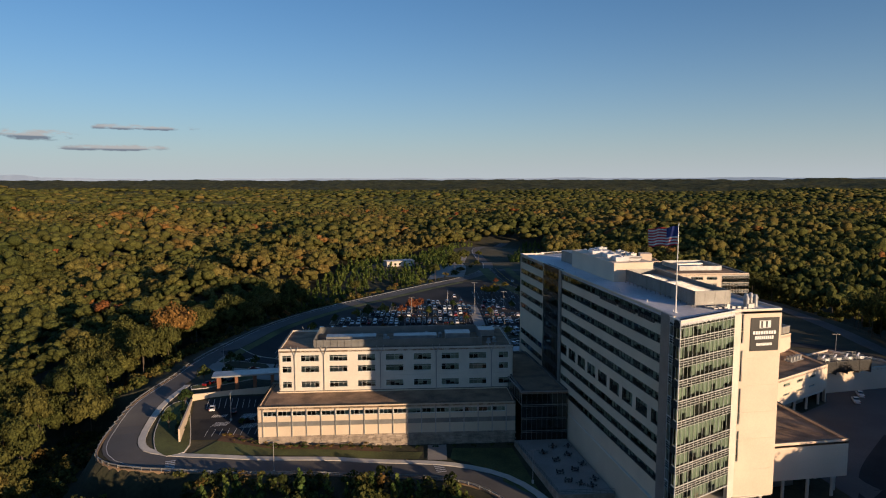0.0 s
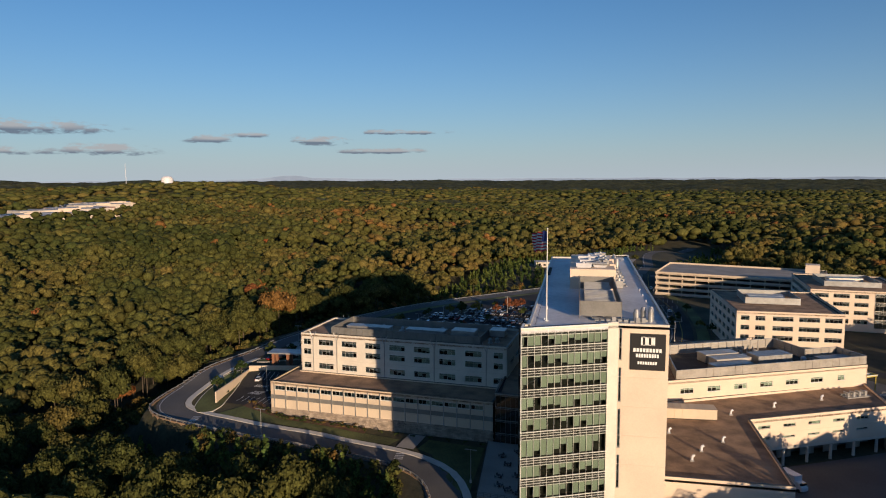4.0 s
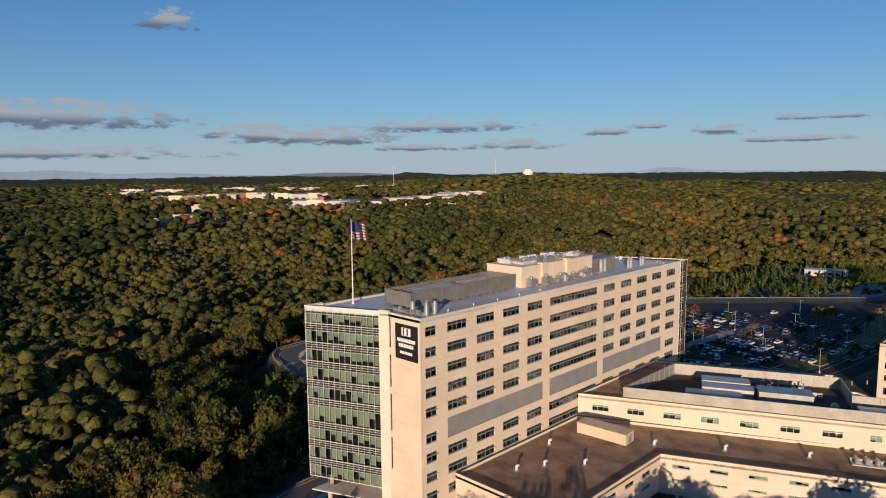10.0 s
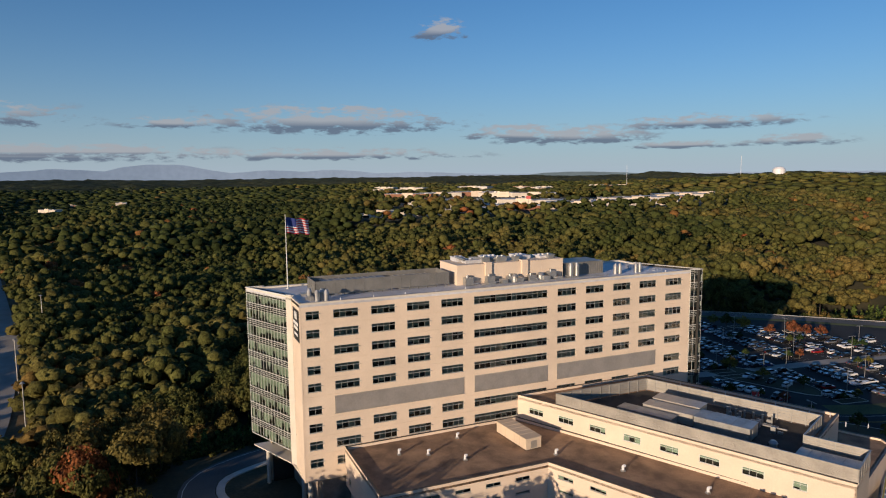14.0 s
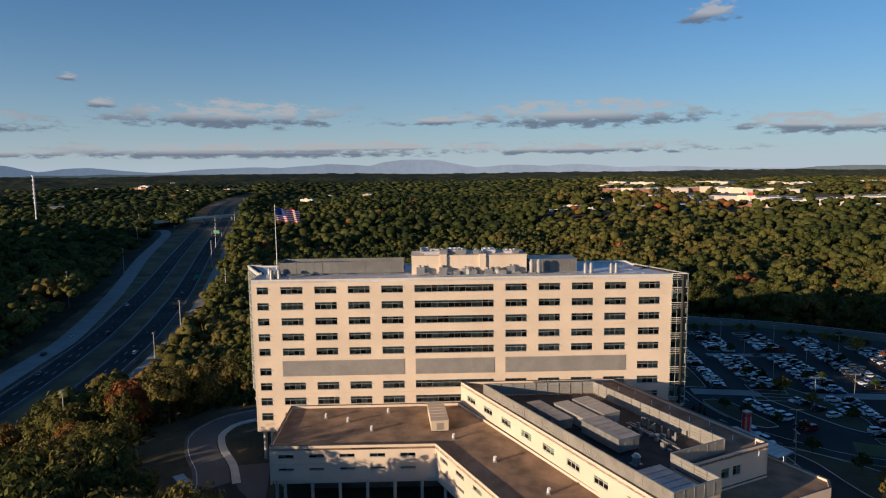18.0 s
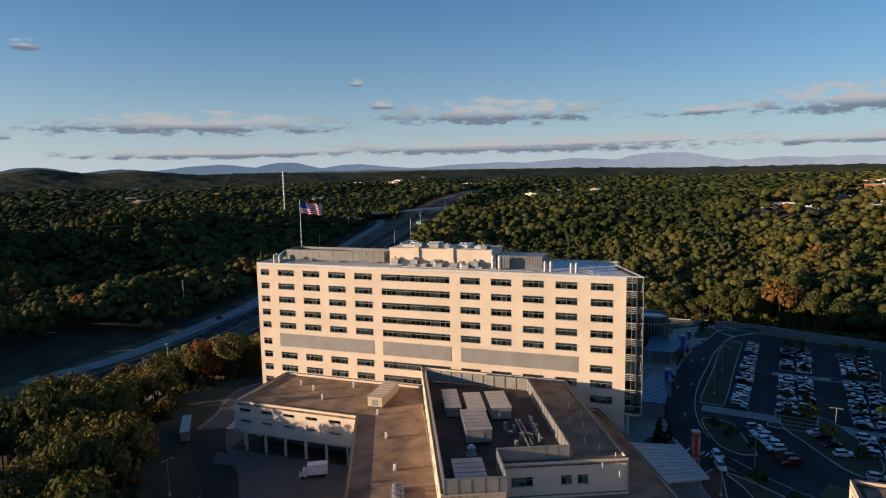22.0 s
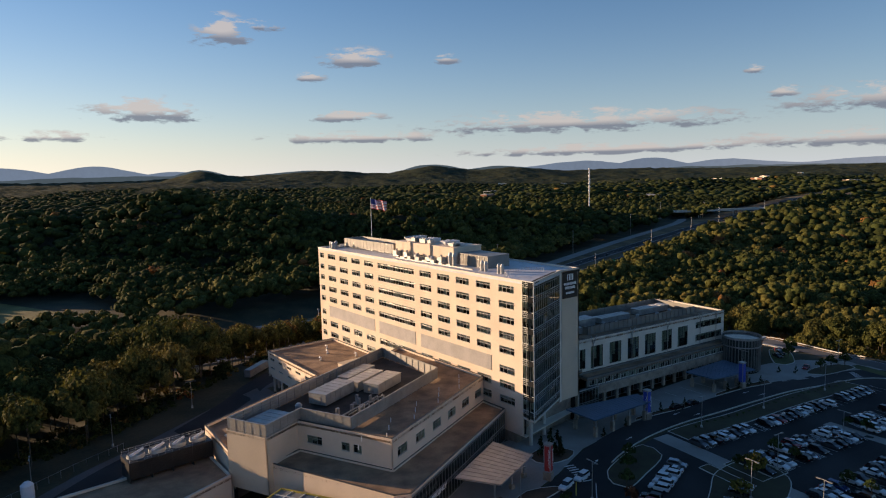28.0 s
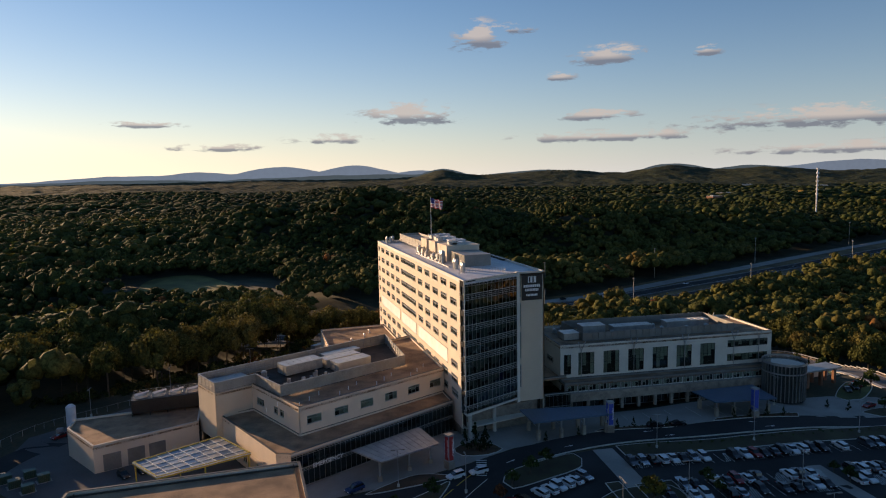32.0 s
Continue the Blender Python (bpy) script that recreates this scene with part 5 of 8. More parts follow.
g.ob("pump_set", M["steel_grey"], upper, "cluster of grey pumps and pipes")
fan_unit("exhaust_fan", 221.5, 133.5, 17.2, .8, 2.2, "grey exhaust fan", upper)
for k in range(14):
    u, v = 182 + k * 4.0, 158 + (k % 3) * 2
    Geo().tube((u, v, 17.2), (u, v, 18.3), .09, 8).ob("vent_pipe", M["tank_white"], upper)

# box and vents on the gravel roof
hut = thing("roof_unit", (104, 174, 11.3), 0, "pale ribbed rooftop unit on the gravel roof", "roof unit")
hut.matrix_basis = pose(107.0, 175.0, 11.3, 0, 0, 4)
hut["base"] = (0, 0, 0)
air_handler(hut, -6.4, -2.1, 6.4, 2.1, 0, 2.8, "", "precast_light")
for x, y in ((106.0, 152), (112, 158.5), (131.0, 187), (146, 196), (103, 146), (118.0, 178.5), (100, 162)):
    v_ = thing("roof_vent", (x, y, 11.3), 0, "white gooseneck vent on a kerb on the gravel roof", "roof vent", "roof vents")
    v_["base"] = (0, 0, 0)
    Geo().box(-.4, -.4, 0, .4, .4, .35).ob("kerb", M["steel_grey"], v_)
    Geo().tube((0, 0, .35), (0, 0, 1.2), .3, 10).tube((0, 0, 1.2), (.55, .1, 1.45), .28, 10).ob("hood", M["tank_white"], v_)
cl = thing("pump_cluster", (157, 201, 11.3), 24.5, "cluster of pale pipes and fans on the gravel roof", "roof plant")
cl["base"] = (0, 0, 0)
g = Geo()
for k in range(4):
    g.tube((-3 + k * 2, 0, 0), (-3 + k * 2, 0, 1.6), .5, 10).tube((-3 + k * 2, 0, 1.3), (-3 + k * 2, 1.5, 1.3), .3, 8)
g.box(-4, -1, 0, 4, 1, .3).box(-4, 1.3, .2, 4.5, 1.8, .7)
g.ob("pipes", M["steel_grey"], cl)

# emergency block
er = thing("emergency_block", (150, 235, 2), 0, "low beige emergency block with a glazed entrance front", "hospital building")
E0, E1, E2 = (158.3, 222.6), (145.2, 253.6), (141.9, 255.2)
E3 = at_x(172.3, 95.2)
ER = [at_x(164.0, 95.2), uv(227.2, 164.0), uv(227.2, 138.2), E0, E1, E2, E3]
roof(er, ER, 10.3, "ballast", 0.6, "dark_coping", "precast")
facade(er, E0, E1, 1.2, 10.4, [(s, s + 2.4, 2.4, 4.6) for s in (6, 14, 22)], "precast", name="wall", joints=(6.0,))
facade(er, E1, E2, 1.2, 10.4, [], "precast", name="wall")
curtain(er, E2, E3, [10.2, 6.4, 2.0], 34, spandrel=.7, blinds=False, mull="steel_grey", lines=3, seed=21, glass="glass_dark")
canopy = thing("emergency_canopy", (116, 250, 2), 0, "sloped pale metal canopy over the emergency entrance", "canopy")
canopy["base"] = (116, 250, 2)
cp = [(127, 250.5), (121.5, 259.5), (105.5, 253.5), (107.5, 241.5)]
Geo().prism(cp, 7.4, 7.75).ob("canopy_roof", M["steel_grey"], canopy)
for i in range(12):
    t = i / 11
    a_ = (cp[0][0] + (cp[3][0] - cp[0][0]) * t, cp[0][1] + (cp[3][1] - cp[0][1]) * t)
    b_ = (cp[1][0] + (cp[2][0] - cp[1][0]) * t, cp[1][1] + (cp[2][1] - cp[1][1]) * t)
    Geo().slab(a_, b_, 7.75, 7.83, -.04, .04).ob("seam", M["steel_grey"], canopy)
for x, y in ((121.5, 257.5), (113.5, 254.5), (107.5, 252.3)):
    Geo().box(x - .5, y - .5, 2, x + .5, y + .5, 3.4).ob("pier", M["stone"], canopy)
    Geo().tube((x, y, 3.4), (x, y, 7.4), .25, 8).ob("column", M["steel_grey"], canopy)
txt = bpy.data.curves.new("emergency_letters", "FONT")
txt.body, txt.size, txt.extrude = "EMERGENCY", 1.5, .06
ang_ = math.degrees(math.atan2(E3[1] - E2[1], E3[0] - E2[0]))
tx = new("lettering", txt)
tx.data.materials.append(M["letter"])
tx.parent = canopy
tx.matrix_basis = pose(136.6 - 116 + .2, 253.3 - 250 + .55, 4.2, 90, 0, ang_)

# annex with roller doors, cooling towers, covered yard
anx = thing("utility_annex", (180, 215, 0), 0, "low beige utility annex with grey roller doors", "utility building")
A = [(164.6, 199.5), (198.6, 201.5), (199.0, 209.0), (189.5, 225.0), (164.6, 215.4)]
roof(anx, A, 6.8, "ballast", 0.6, "pale_concrete", "precast")
facade(anx, A[0], A[1], -2, 6.9, [], "precast", name="wall")
facade(anx, A[1], A[2], -2, 6.9, [], "precast", name="wall")
facade(anx, A[2], A[3], -2, 6.9, [], "precast", name="wall")
facade(anx, A[3], A[4], -2, 6.9, [], "precast", name="wall")
for s in (.08, .3, .5):
    p0 = (A[3][0] + (A[4][0] - A[3][0]) * s, A[3][1] + (A[4][1] - A[3][1]) * s)
    p1 = (A[3][0] + (A[4][0] - A[3][0]) * (s + .16), A[3][1] + (A[4][1] - A[3][1]) * (s + .16))
    Geo().slab(p0, p1, 0, 4.4, -.06, .02).ob("roller_door", M["grey_panel"], anx, "grey roller door")
Geo().slab((A[3][0] + (A[4][0] - A[3][0]) * .72, A[3][1] + (A[4][1] - A[3][1]) * .72), (A[3][0] + (A[4][0] - A[3][0]) * .76, A[3][1] + (A[4][1] - A[3][1]) * .76), 0, 2.2, -.06, .02).ob("door", M["white_panel"], anx, "white door")
ctw = thing("cooling_tower", (174, 200, 6.8), 3, "row of four cooling tower cells with fans on top", "cooling tower")
ctw["base"] = (0, 0, 0)
g = Geo().box(-9.5, -3.2, .8, 9.5, 3.2, 4.7)
for k in range(20):
    g.box(-9.55, -3.3, 1.0 + k * .17, 9.55, 3.3, 1.06 + k * .17)
for k in range(5):
    g.box(-9.6 + k * 4.75, -3.35, 0, -9.4 + k * 4.75, 3.35, 4.75)
g.ob("casing", M["dark_metal"], ctw, "dark louvred casing")
for k in range(4):
    x = -7.1 + k * 4.75
    Geo().tube((x, 0, 4.7), (x, 0, 5.5), 2.0, 18, 1.85, caps=False).tube((x, 0, 5.0), (x, 0, 5.1), 1.9, 18).ob("fan_ring", M["steel_grey"], ctw)
    Geo().tube((x - 2, -1.5, 5.6), (x + 1.4, 1.2, 5.7), .3, 8).ob("duct", M["tank_white"], ctw)
g = Geo()
for k in range(13):
    for y in (-3.3, 3.3):
        g.tube((-9.4 + k * 1.566, y, 4.7), (-9.4 + k * 1.566, y, 5.8), .035, 4)
for zz in (5.3, 5.8):
    for y in (-3.3, 3.3):
        g.tube((-9.4, y, zz), (9.4, y, zz), .035, 4)
g.ob("guard_rail", M["steel_grey"], ctw)
yard = thing("covered_yard", (164, 240, 0), 0, "yard roof of glass strips on yellow steel beams", "canopy")
yard["base"] = (164, 240, 0)
Y = [(178, 239.5), (171.5, 250), (150.8, 243.2), (158.6, 229.5)]


def yq(s, t):
    a_ = (Y[0][0] + (Y[3][0] - Y[0][0]) * s, Y[0][1] + (Y[3][1] - Y[0][1]) * s)
    b_ = (Y[1][0] + (Y[2][0] - Y[1][0]) * s, Y[1][1] + (Y[2][1] - Y[1][1]) * s)
    return (a_[0] + (b_[0] - a_[0]) * t, a_[1] + (b_[1] - a_[1]) * t)


g = Geo()
for k in range(9):
    Geo().slab(yq(k / 8, 0), yq(k / 8, 1), 7.3, 7.62, -.1, .1).ob("beam", M["white_frame"], yard)
for k in range(6):
    Geo().slab(yq(0, k / 5), yq(1, k / 5), 7.32, 7.58, -.09, .09).ob("beam", M["white_frame"], yard)
for s0, s1, t0, t1 in ((0, 1, 0, .02), (0, 1, .98, 1), (0, .015, 0, 1), (.985, 1, 0, 1)):
    Geo().prism([yq(s0, t0), yq(s1, t0), yq(s1, t1), yq(s0, t1)], 6.9, 7.7).ob("edge_beam", M["yellow_paint"], yard, "faded yellow edge beam")
for k in range(8):
    for j in range(5):
        q = [yq((k + .06) / 8, (j + .06) / 5), yq((k + .94) / 8, (j + .06) / 5), yq((k + .94) / 8, (j + .94) / 5), yq((k + .06) / 8, (j + .94) / 5)]
        Geo().prism(q, 7.4, 7.45).ob("roof_panel", M["steel_grey"] if (k + j) % 3 else M["blue_metal"], yard)
for s in (.02, .5, .98):
    for t in (.02, .98):
        x, y = yq(s, t)
        Geo().tube((x, y, lv(x, y) - .2), (x, y, 7.0), .2, 8).ob("column", M["yellow_paint"], yard)

# ---- west wing ----
MB_ANG = -5.6
west = thing("west_wing", (20, 215, 0), MB_ANG, "long white three-storey wing over a wide stone-based lower floor", "hospital building")
cm, sm = math.cos(radians(MB_ANG)), math.sin(radians(MB_ANG))
west["base"] = (0, 0, 0)
# local axes: x along the wing from its west end, y north
west.matrix_basis = pose(-18.3, 207.3, 0, 0, 0, MB_ANG)
W0, WL, WD = 0.0, 74.0, 26.0
z_t = 21.0
cols = [(1.0, 3.9)] + [(6.8 + i * 8.85, 6.8 + i * 8.85 + 5.7) for i in range(7)] + [(69.4, 72.6)]
rows3 = [(17.4, 19.5), (13.9, 16.0), (9.0, 11.1)]
facade(west, (0, 0), (WL, 0), 7.4, z_t, [(a_, b_, r0, r1) for a_, b_ in cols for r0, r1 in rows3], "white_panel", False, name="south_wall", joints=(12.6,), frame_mat="white_frame", seed=31)
facade(west, (WL, 0), (WL, WD), 7.4, z_t, [(5, 11, 14.3, 16), (14, 20, 14.3, 16)], "white_panel", False, name="east_wall")
nops = [(1.2, 3.6, 12.2, 18.4)] + [(6.0 + i * 8.4, 6.0 + i * 8.4 + 5.3, 11.9, 18.8) for i in range(6)] + [(57.8, 72.5, 17.0, 19.2), (57.8, 72.5, 12.4, 14.6)]
facade(west, (WL, WD), (0, WD), 9.0, z_t, nops, "white_panel", False, name="north_wall", pitch=1.35, transom=.5, frame_mat="dark_metal", seed=33)
facade(west, (0, WD), (0, 0), 7.4, z_t, [(4, 22, r0, r1) for r0, r1 in rows3], "white_panel", False, name="west_wall")
roof(west, [(0, 0), (WL, 0), (WL, WD), (0, WD)], z_t - .1, "ballast", .75, "dark_coping", "white_panel")
# Y-shaped braces on the faces
for s in [4.9] + [14.0 + i * 17.7 for i in range(4)]:
    for y, oy in ((-.25, -1), (WD + .25, 1)):
        g = Geo().tube((s, y, 8.2), (s, y, 19.4), .13, 6).tube((s, y, 19.4), (s - 1.2, y + oy * .2, 22.4), .12, 6).tube((s, y, 19.4), (s + 1.2, y + oy * .2, 22.4), .12, 6)
        g.ob("brace", M["steel_grey"], west, "Y-shaped grey steel brace")
# roof plant
scr = [(10.5, 2.6), (64.5, 2.6), (64.5, 21.0), (10.5, 21.0)]
for i in range(4):
    g = Geo().slab(scr[i], scr[(i + 1) % 4], 21.0, 23.6, 0, .12)
    ll = math.hypot(scr[(i + 1) % 4][0] - scr[i][0], scr[(i + 1) % 4][1] - scr[i][1])
    for k in range(int(ll / 2.2)):
        t = (k + .5) * 2.2 / ll
        x, y = scr[i][0] + (scr[(i + 1) % 4][0] - scr[i][0]) * t, scr[i][1] + (scr[(i + 1) % 4][1] - scr[i][1]) * t
        g.box(x - .05, y - .2, 20.9, x + .05, y + .2, 23.65)
    g.ob("screen_wall", M["grey_panel"], west, "blue-grey equipment screen")
air_handler(west, 14, 8, 30, 12, 20.9, 2.2, "grey rooftop air handler", "steel_grey")
air_handler(west, 36, 9, 50, 13, 20.9, 2.0, "grey rooftop air handler", "steel_grey")
air_handler(west, 53, 8, 61, 13, 20.9, 2.8, "grey rooftop air handler", "steel_grey")
air_handler(west, 64.8, 14, 70, 19, 20.9, 2.3, "grey rooftop air handler", "steel_grey", False)
for x, y in ((17, 15), (25, 16), (33, 14), (34, 10), (51.5, 15), (67, 6), (69, 7.5), (47, 17)):
    fan_unit("exhaust_fan", x, y, 20.9, .6, 1.6, "grey rooftop fan", west)
# lower floor
S0 = -14.0
facade(west, (-4.0, S0), (72.5, S0), -1.2, 8.0, [(1.6 + i * 4.25, 1.6 + i * 4.25 + 3.9, 5.0, 6.5) for i in range(17)], "precast_light", False, name="lower_south_wall", joints=(1.6, 3.6), pitch=1.3, transom=0.0, frame_mat="white_frame", seed=35)
g = Geo()
for i in range(18):
    x = -4.0 + 1.45 + i * 4.25
    Geo().box(x - .12, S0 - .3, -1.2, x + .12, S0 - .003, 7.2).ob("fin", M["steel_grey"], west)
Geo().box(-4.0, S0 - .07, 1.9, 72.5, S0 - .002, 3.3).ob("panel_band", M["grey_panel"], west, "grey metal panel band")
facade(west, (-4.0, S0 + 24), (-4.0, S0), -3, 8.0, [], "precast_light", False, name="lower_west_wall")
g = Geo()
rnd = random.Random(5)
stone_m = [Geo().box(0, -.18 - .04 * k, 0, 1.5 + .4 * k, 0, .44).mesh("stone", M["stone"]) for k in range(3)]
x = 8.0
while x < 71:
    for r_ in range(9):
        place(stone_m[rnd.randrange(3)], "stone", west, (x + (r_ % 2) * .5, S0 - .01, -5.2 + r_ * .46), 0)
    x += 2.0
Geo().box(-4.0, S0, -6, 72.5, S0 + .4, -1.15).ob("stone_base", M["stone"], west, "ledge-stone base")
roof(west, [(-4.0, S0), (72.5, S0), (72.5, 0), (-.4, 0), (-.4, 10), (-4.0, 10)], 7.5, "ballast", .5, "dark_coping", "precast_light", name="lower_roof")
N0 = WD + 5.0
facade(west, (74.5, N0), (3.0, N0), 5.6, 10.9, [(1.0 + i * 3.52, 1.0 + i * 3.52 + 3.2, 8.2, 10.1) for i in range(20)], "grey_panel", False, name="lower_north_wall", pitch=1.1, transom=0.0, frame_mat="white_frame", seed=37)
Geo().box(3.0, N0 - .5, 5.0, 74.5, N0 + .05, 7.6).ob("stone_band", M["stone"], west, "ledge-stone band")
curtain(west, (74.0, N0 - 2.2), (4.0, N0 - 2.2), [5.0, 2.0], 34, spandrel=.4, blinds=False, mull="steel_grey", lines=2, seed=38, glass="glass_dark")
for i in range(13):
    x = 5 + i * 5.6
    Geo().box(x - .45, N0 - 1.0, 1.6, x + .45, N0 - .2, 5.1).ob("stone_pier", M["stone"], west)
roof(west, [(3.0, WD), (74.5, WD), (74.5, N0), (3.0, N0)], 10.5, "ballast", .6, "dark_coping", "grey_panel", name="north_roof")
# drum at the corner
drum = thing("glazed_drum", (-13.2, 241.5, 2), 0, "round dark glazed stair drum with upright metal fins", "stair tower")
drum["base"] = (0, 0, 0)
Geo().tube((0, 0, -.5), (0, 0, 11.4), 6.1, 36).ob("drum_glass", M["spandrel"], drum, "dark glass drum")
fin = Geo().box(6.05, -.12, 0, 6.5, .12, 11.8).mesh("fin", M["grey_panel"])
for k in range(36):
    place(fin, "fin", drum, (0, 0, 0), k * 10)
Geo().tube((0, 0, 11.4), (0, 0, 12.2), 6.6, 36, 6.6, caps=False).tube((0, 0, 8.6), (0, 0, 8.9), 6.6, 36).ob("ring", M["steel_grey"], drum)
# glazed link and terrace beside the tower
link = thing("glazed_link", (60, 190, -4), 0, "dark glazed link between wing and tower", "hospital building")
link["base"] = (0, 0, 0)
link.matrix_basis = Matrix.Identity(4)
curtain(link, (53.6, 183.4), (67.4, 182.0), [11.6, 7.6, 3.6, -.4, -4.4], 9, spandrel=.5, blinds=False, mull="steel_grey", lines=2, seed=41, glass="glass_dark")
curtain(link, (53.5, 199), (53.5, 183.5), [11.6, 7.6], 8, spandrel=.5, blinds=False, mull="steel_grey", lines=2, seed=42, glass="glass_dark")
curtain(link, (67.5, 235.2), (59.3, 235.6), [9.8, 6.0, 2.0], 6, spandrel=.5, blinds=False, mull="steel_grey", lines=2, seed=43, glass="glass_dark")
roof(link, [(53.5, 183.4), (67.4, 182.0), (67.4, 226), (56, 226.5), (54.5, 200)], 11.4, "ballast", .6, "dark_coping", "grey_panel")
terrace = thing("terrace", (60, 165, -5), 0, "raised stone-walled terrace with pale paving and dark tables", "terrace")
terrace["base"] = (0, 0, 0)
terrace.matrix_basis = Matrix.Identity(4)
TP = [(53.3, 149), (67.3, 147.5), (67.3, 182), (51.5, 183.5)]
Geo().prism(TP, -8, -3.4).ob("terrace_wall", M["stone"], terrace, "ledge-stone terrace wall")
Geo().prism(TP, -3.4, -3.2).ob("paving", M["concrete"], terrace)
g = Geo()
for (x0, y0), (x1, y1) in ((TP[3], TP[0]), (TP[0], TP[1])):
    n = int(math.hypot(x1 - x0, y1 - y0) / 1.6)
    for k in range(n + 1):
        x, y = x0 + (x1 - x0) * k / n, y0 + (y1 - y0) * k / n
        g.tube((x, y, -3.2), (x, y, -2.1), .035, 4)
    for zz in (-2.1, -2.5, -2.9):
        g.tube((x0, y0, zz), (x1, y1, zz), .03, 4)
g.ob("railing", M["dark_metal"], terrace)
table = thing("cafe_table", (58, 155, -3.2), 0, "dark metal cafe table with four chairs on the terrace", "table", "terrace tables")
table["base"] = (0, 0, 0)
Geo().tube((0, 0, .7), (0, 0, .75), .6, 12).ob("tabletop", M["dark_metal"], table)
Geo().tube((0, 0, 0), (0, 0, .7), .06, 6).tube((0, 0, 0), (0, 0, .04), .35, 10).ob("pedestal", M["dark_metal"], table)
for k in range(4):
    a_ = k * 90 + 20
    c_ = Geo().box(-.22, -.22, .42, .22, .22, .47).box(-.22, .18, .47, .22, .22, .9)
    for sx in (-.2, .2):
        for sy in (-.2, .2):
            c_.box(sx - .02, sy - .02, 0, sx + .02, sy + .02, .42)
    o = c_.ob("chair", M["dark_metal"], table)
    o.matrix_basis = pose(.95 * math.sin(radians(a_)) * -1, .95 * math.cos(radians(a_)), 0, 0, 0, a_)
rnd = random.Random(12)
for x, y in ((60.5, 153), (63, 151.5), (65, 155), (57.5, 160), (62, 161), (65.2, 164), (59, 167.5), (63.5, 170.5), (57, 173), (61, 176.5), (65.5, 176)):
    copy_thing(table, pose(x, y, -3.2, 0, 0, rnd.uniform(0, 90)))

# ---- medical office buildings and parking deck to the north-east ----
mob = thing("medical_office", (162, 305, 0), 0, "beige three-storey medical office with ribbon windows", "office building")
mob["base"] = (0, 0, 0)
mob.matrix_basis = Matrix.Identity(4)
B = [(141.5, 281.2), (182.0, 280.5), (186, 333), (141.0, 334.5)]
fl = [(16.4, 18.4), (12.4, 14.4), (8.4, 10.4), (4.0, 6.2)]
facade(mob, B[0], B[1], 0, 20.2, [(s0, s1, r0, r1) for s0, s1 in ((1.6, 5.0), (7.2, 11.0), (13.8, 21.6), (23.6, 31.4), (33.2, 39.6)) for r0, r1 in fl], "precast", False, name="south_wall", seed=51)
facade(mob, B[1], B[2], 0, 20.2, [(4, 48, r0, r1) for r0, r1 in fl], "precast", False, name="east_wall")
facade(mob, B[2], B[3], 0, 20.2, [(3, 42, r0, r1) for r0, r1 in fl], "precast", False, name="north_wall")
facade(mob, B[3], B[0], 0, 20.2, [(3 + i * 8.4, 8.2 + i * 8.4, r0, r1) for i in range(6) for r0, r1 in fl], "precast", False, name="west_wall", seed=53)
roof(mob, B, 19.6, "ballast", .7, "dark_coping", "precast")
for p0, p1 in (((149, 300), (171, 299)), ((171, 299), (172, 320)), ((172, 320), (150, 321)), ((150, 321), (149, 300))):
    Geo().slab(p0, p1, 20.0, 22.8, 0, .15).ob("screen_wall", M["steel_grey"], mob, "pale equipment screen")
air_handler(mob, 152, 303, 166, 308, 19.6, 2.4, "pale rooftop unit")
air_handler(mob, 153, 311, 168, 316, 19.6, 2.0, "pale rooftop unit")
mob2 = thing("medical_office", (210, 365, 0), 0, "beige four-storey medical office with a glazed corner", "office building")
mob2["base"] = (0, 0, 0)
mob2.matrix_basis = Matrix.Identity(4)
B = [(189, 344), (232, 338.5), (239, 392), (196, 398)]
facade(mob2, B[0], B[1], 0, 20.2, [(s0, s1, r0, r1) for s0, s1 in ((2, 8), (10, 17), (19, 25)) for r0, r1 in fl], "precast", False, name="south_wall", seed=55)
curtain(mob2, (216.5, 340.25), (232, 338.3), [19, 14.8, 10.6, 6.4, 2.2], 9, seed=56, glass="glass_dark", blinds=False)
facade(mob2, B[1], B[2], 0, 20.2, [(3, 50, r0, r1) for r0, r1 in fl], "precast", False, name="east_wall")
facade(mob2, B[2], B[3], 0, 20.2, [(3, 40, r0, r1) for r0, r1 in fl], "precast", False, name="north_wall")
facade(mob2, B[3], B[0], 0, 20.2, [(3, 50, r0, r1) for r0, r1 in fl], "precast", False, name="west_wall")
roof(mob2, B, 19.6, "ballast", .7, "dark_coping", "precast")
for p0, p1 in (((199, 356), (224, 353)), ((224, 353), (227, 380)), ((227, 380), (202, 383)), ((202, 383), (199, 356))):
    Geo().slab(p0, p1, 20.0, 22.6, 0, .15).ob("screen_wall", M["steel_grey"], mob2, "pale equipment screen")
air_handler(mob2, 203, 360, 216, 366, 19.6, 2.2, "pale rooftop unit")
air_handler(mob2, 206, 370, 222, 376, 19.6, 2.4, "pale rooftop unit")
deck = thing("parking_deck", (190, 450, -2), 0, "long pale concrete parking deck with open levels", "parking garage")
deck["base"] = (0, 0, 0)
deck.matrix_basis = pose(140.6, 480.2, 0, 0, 0, -17)
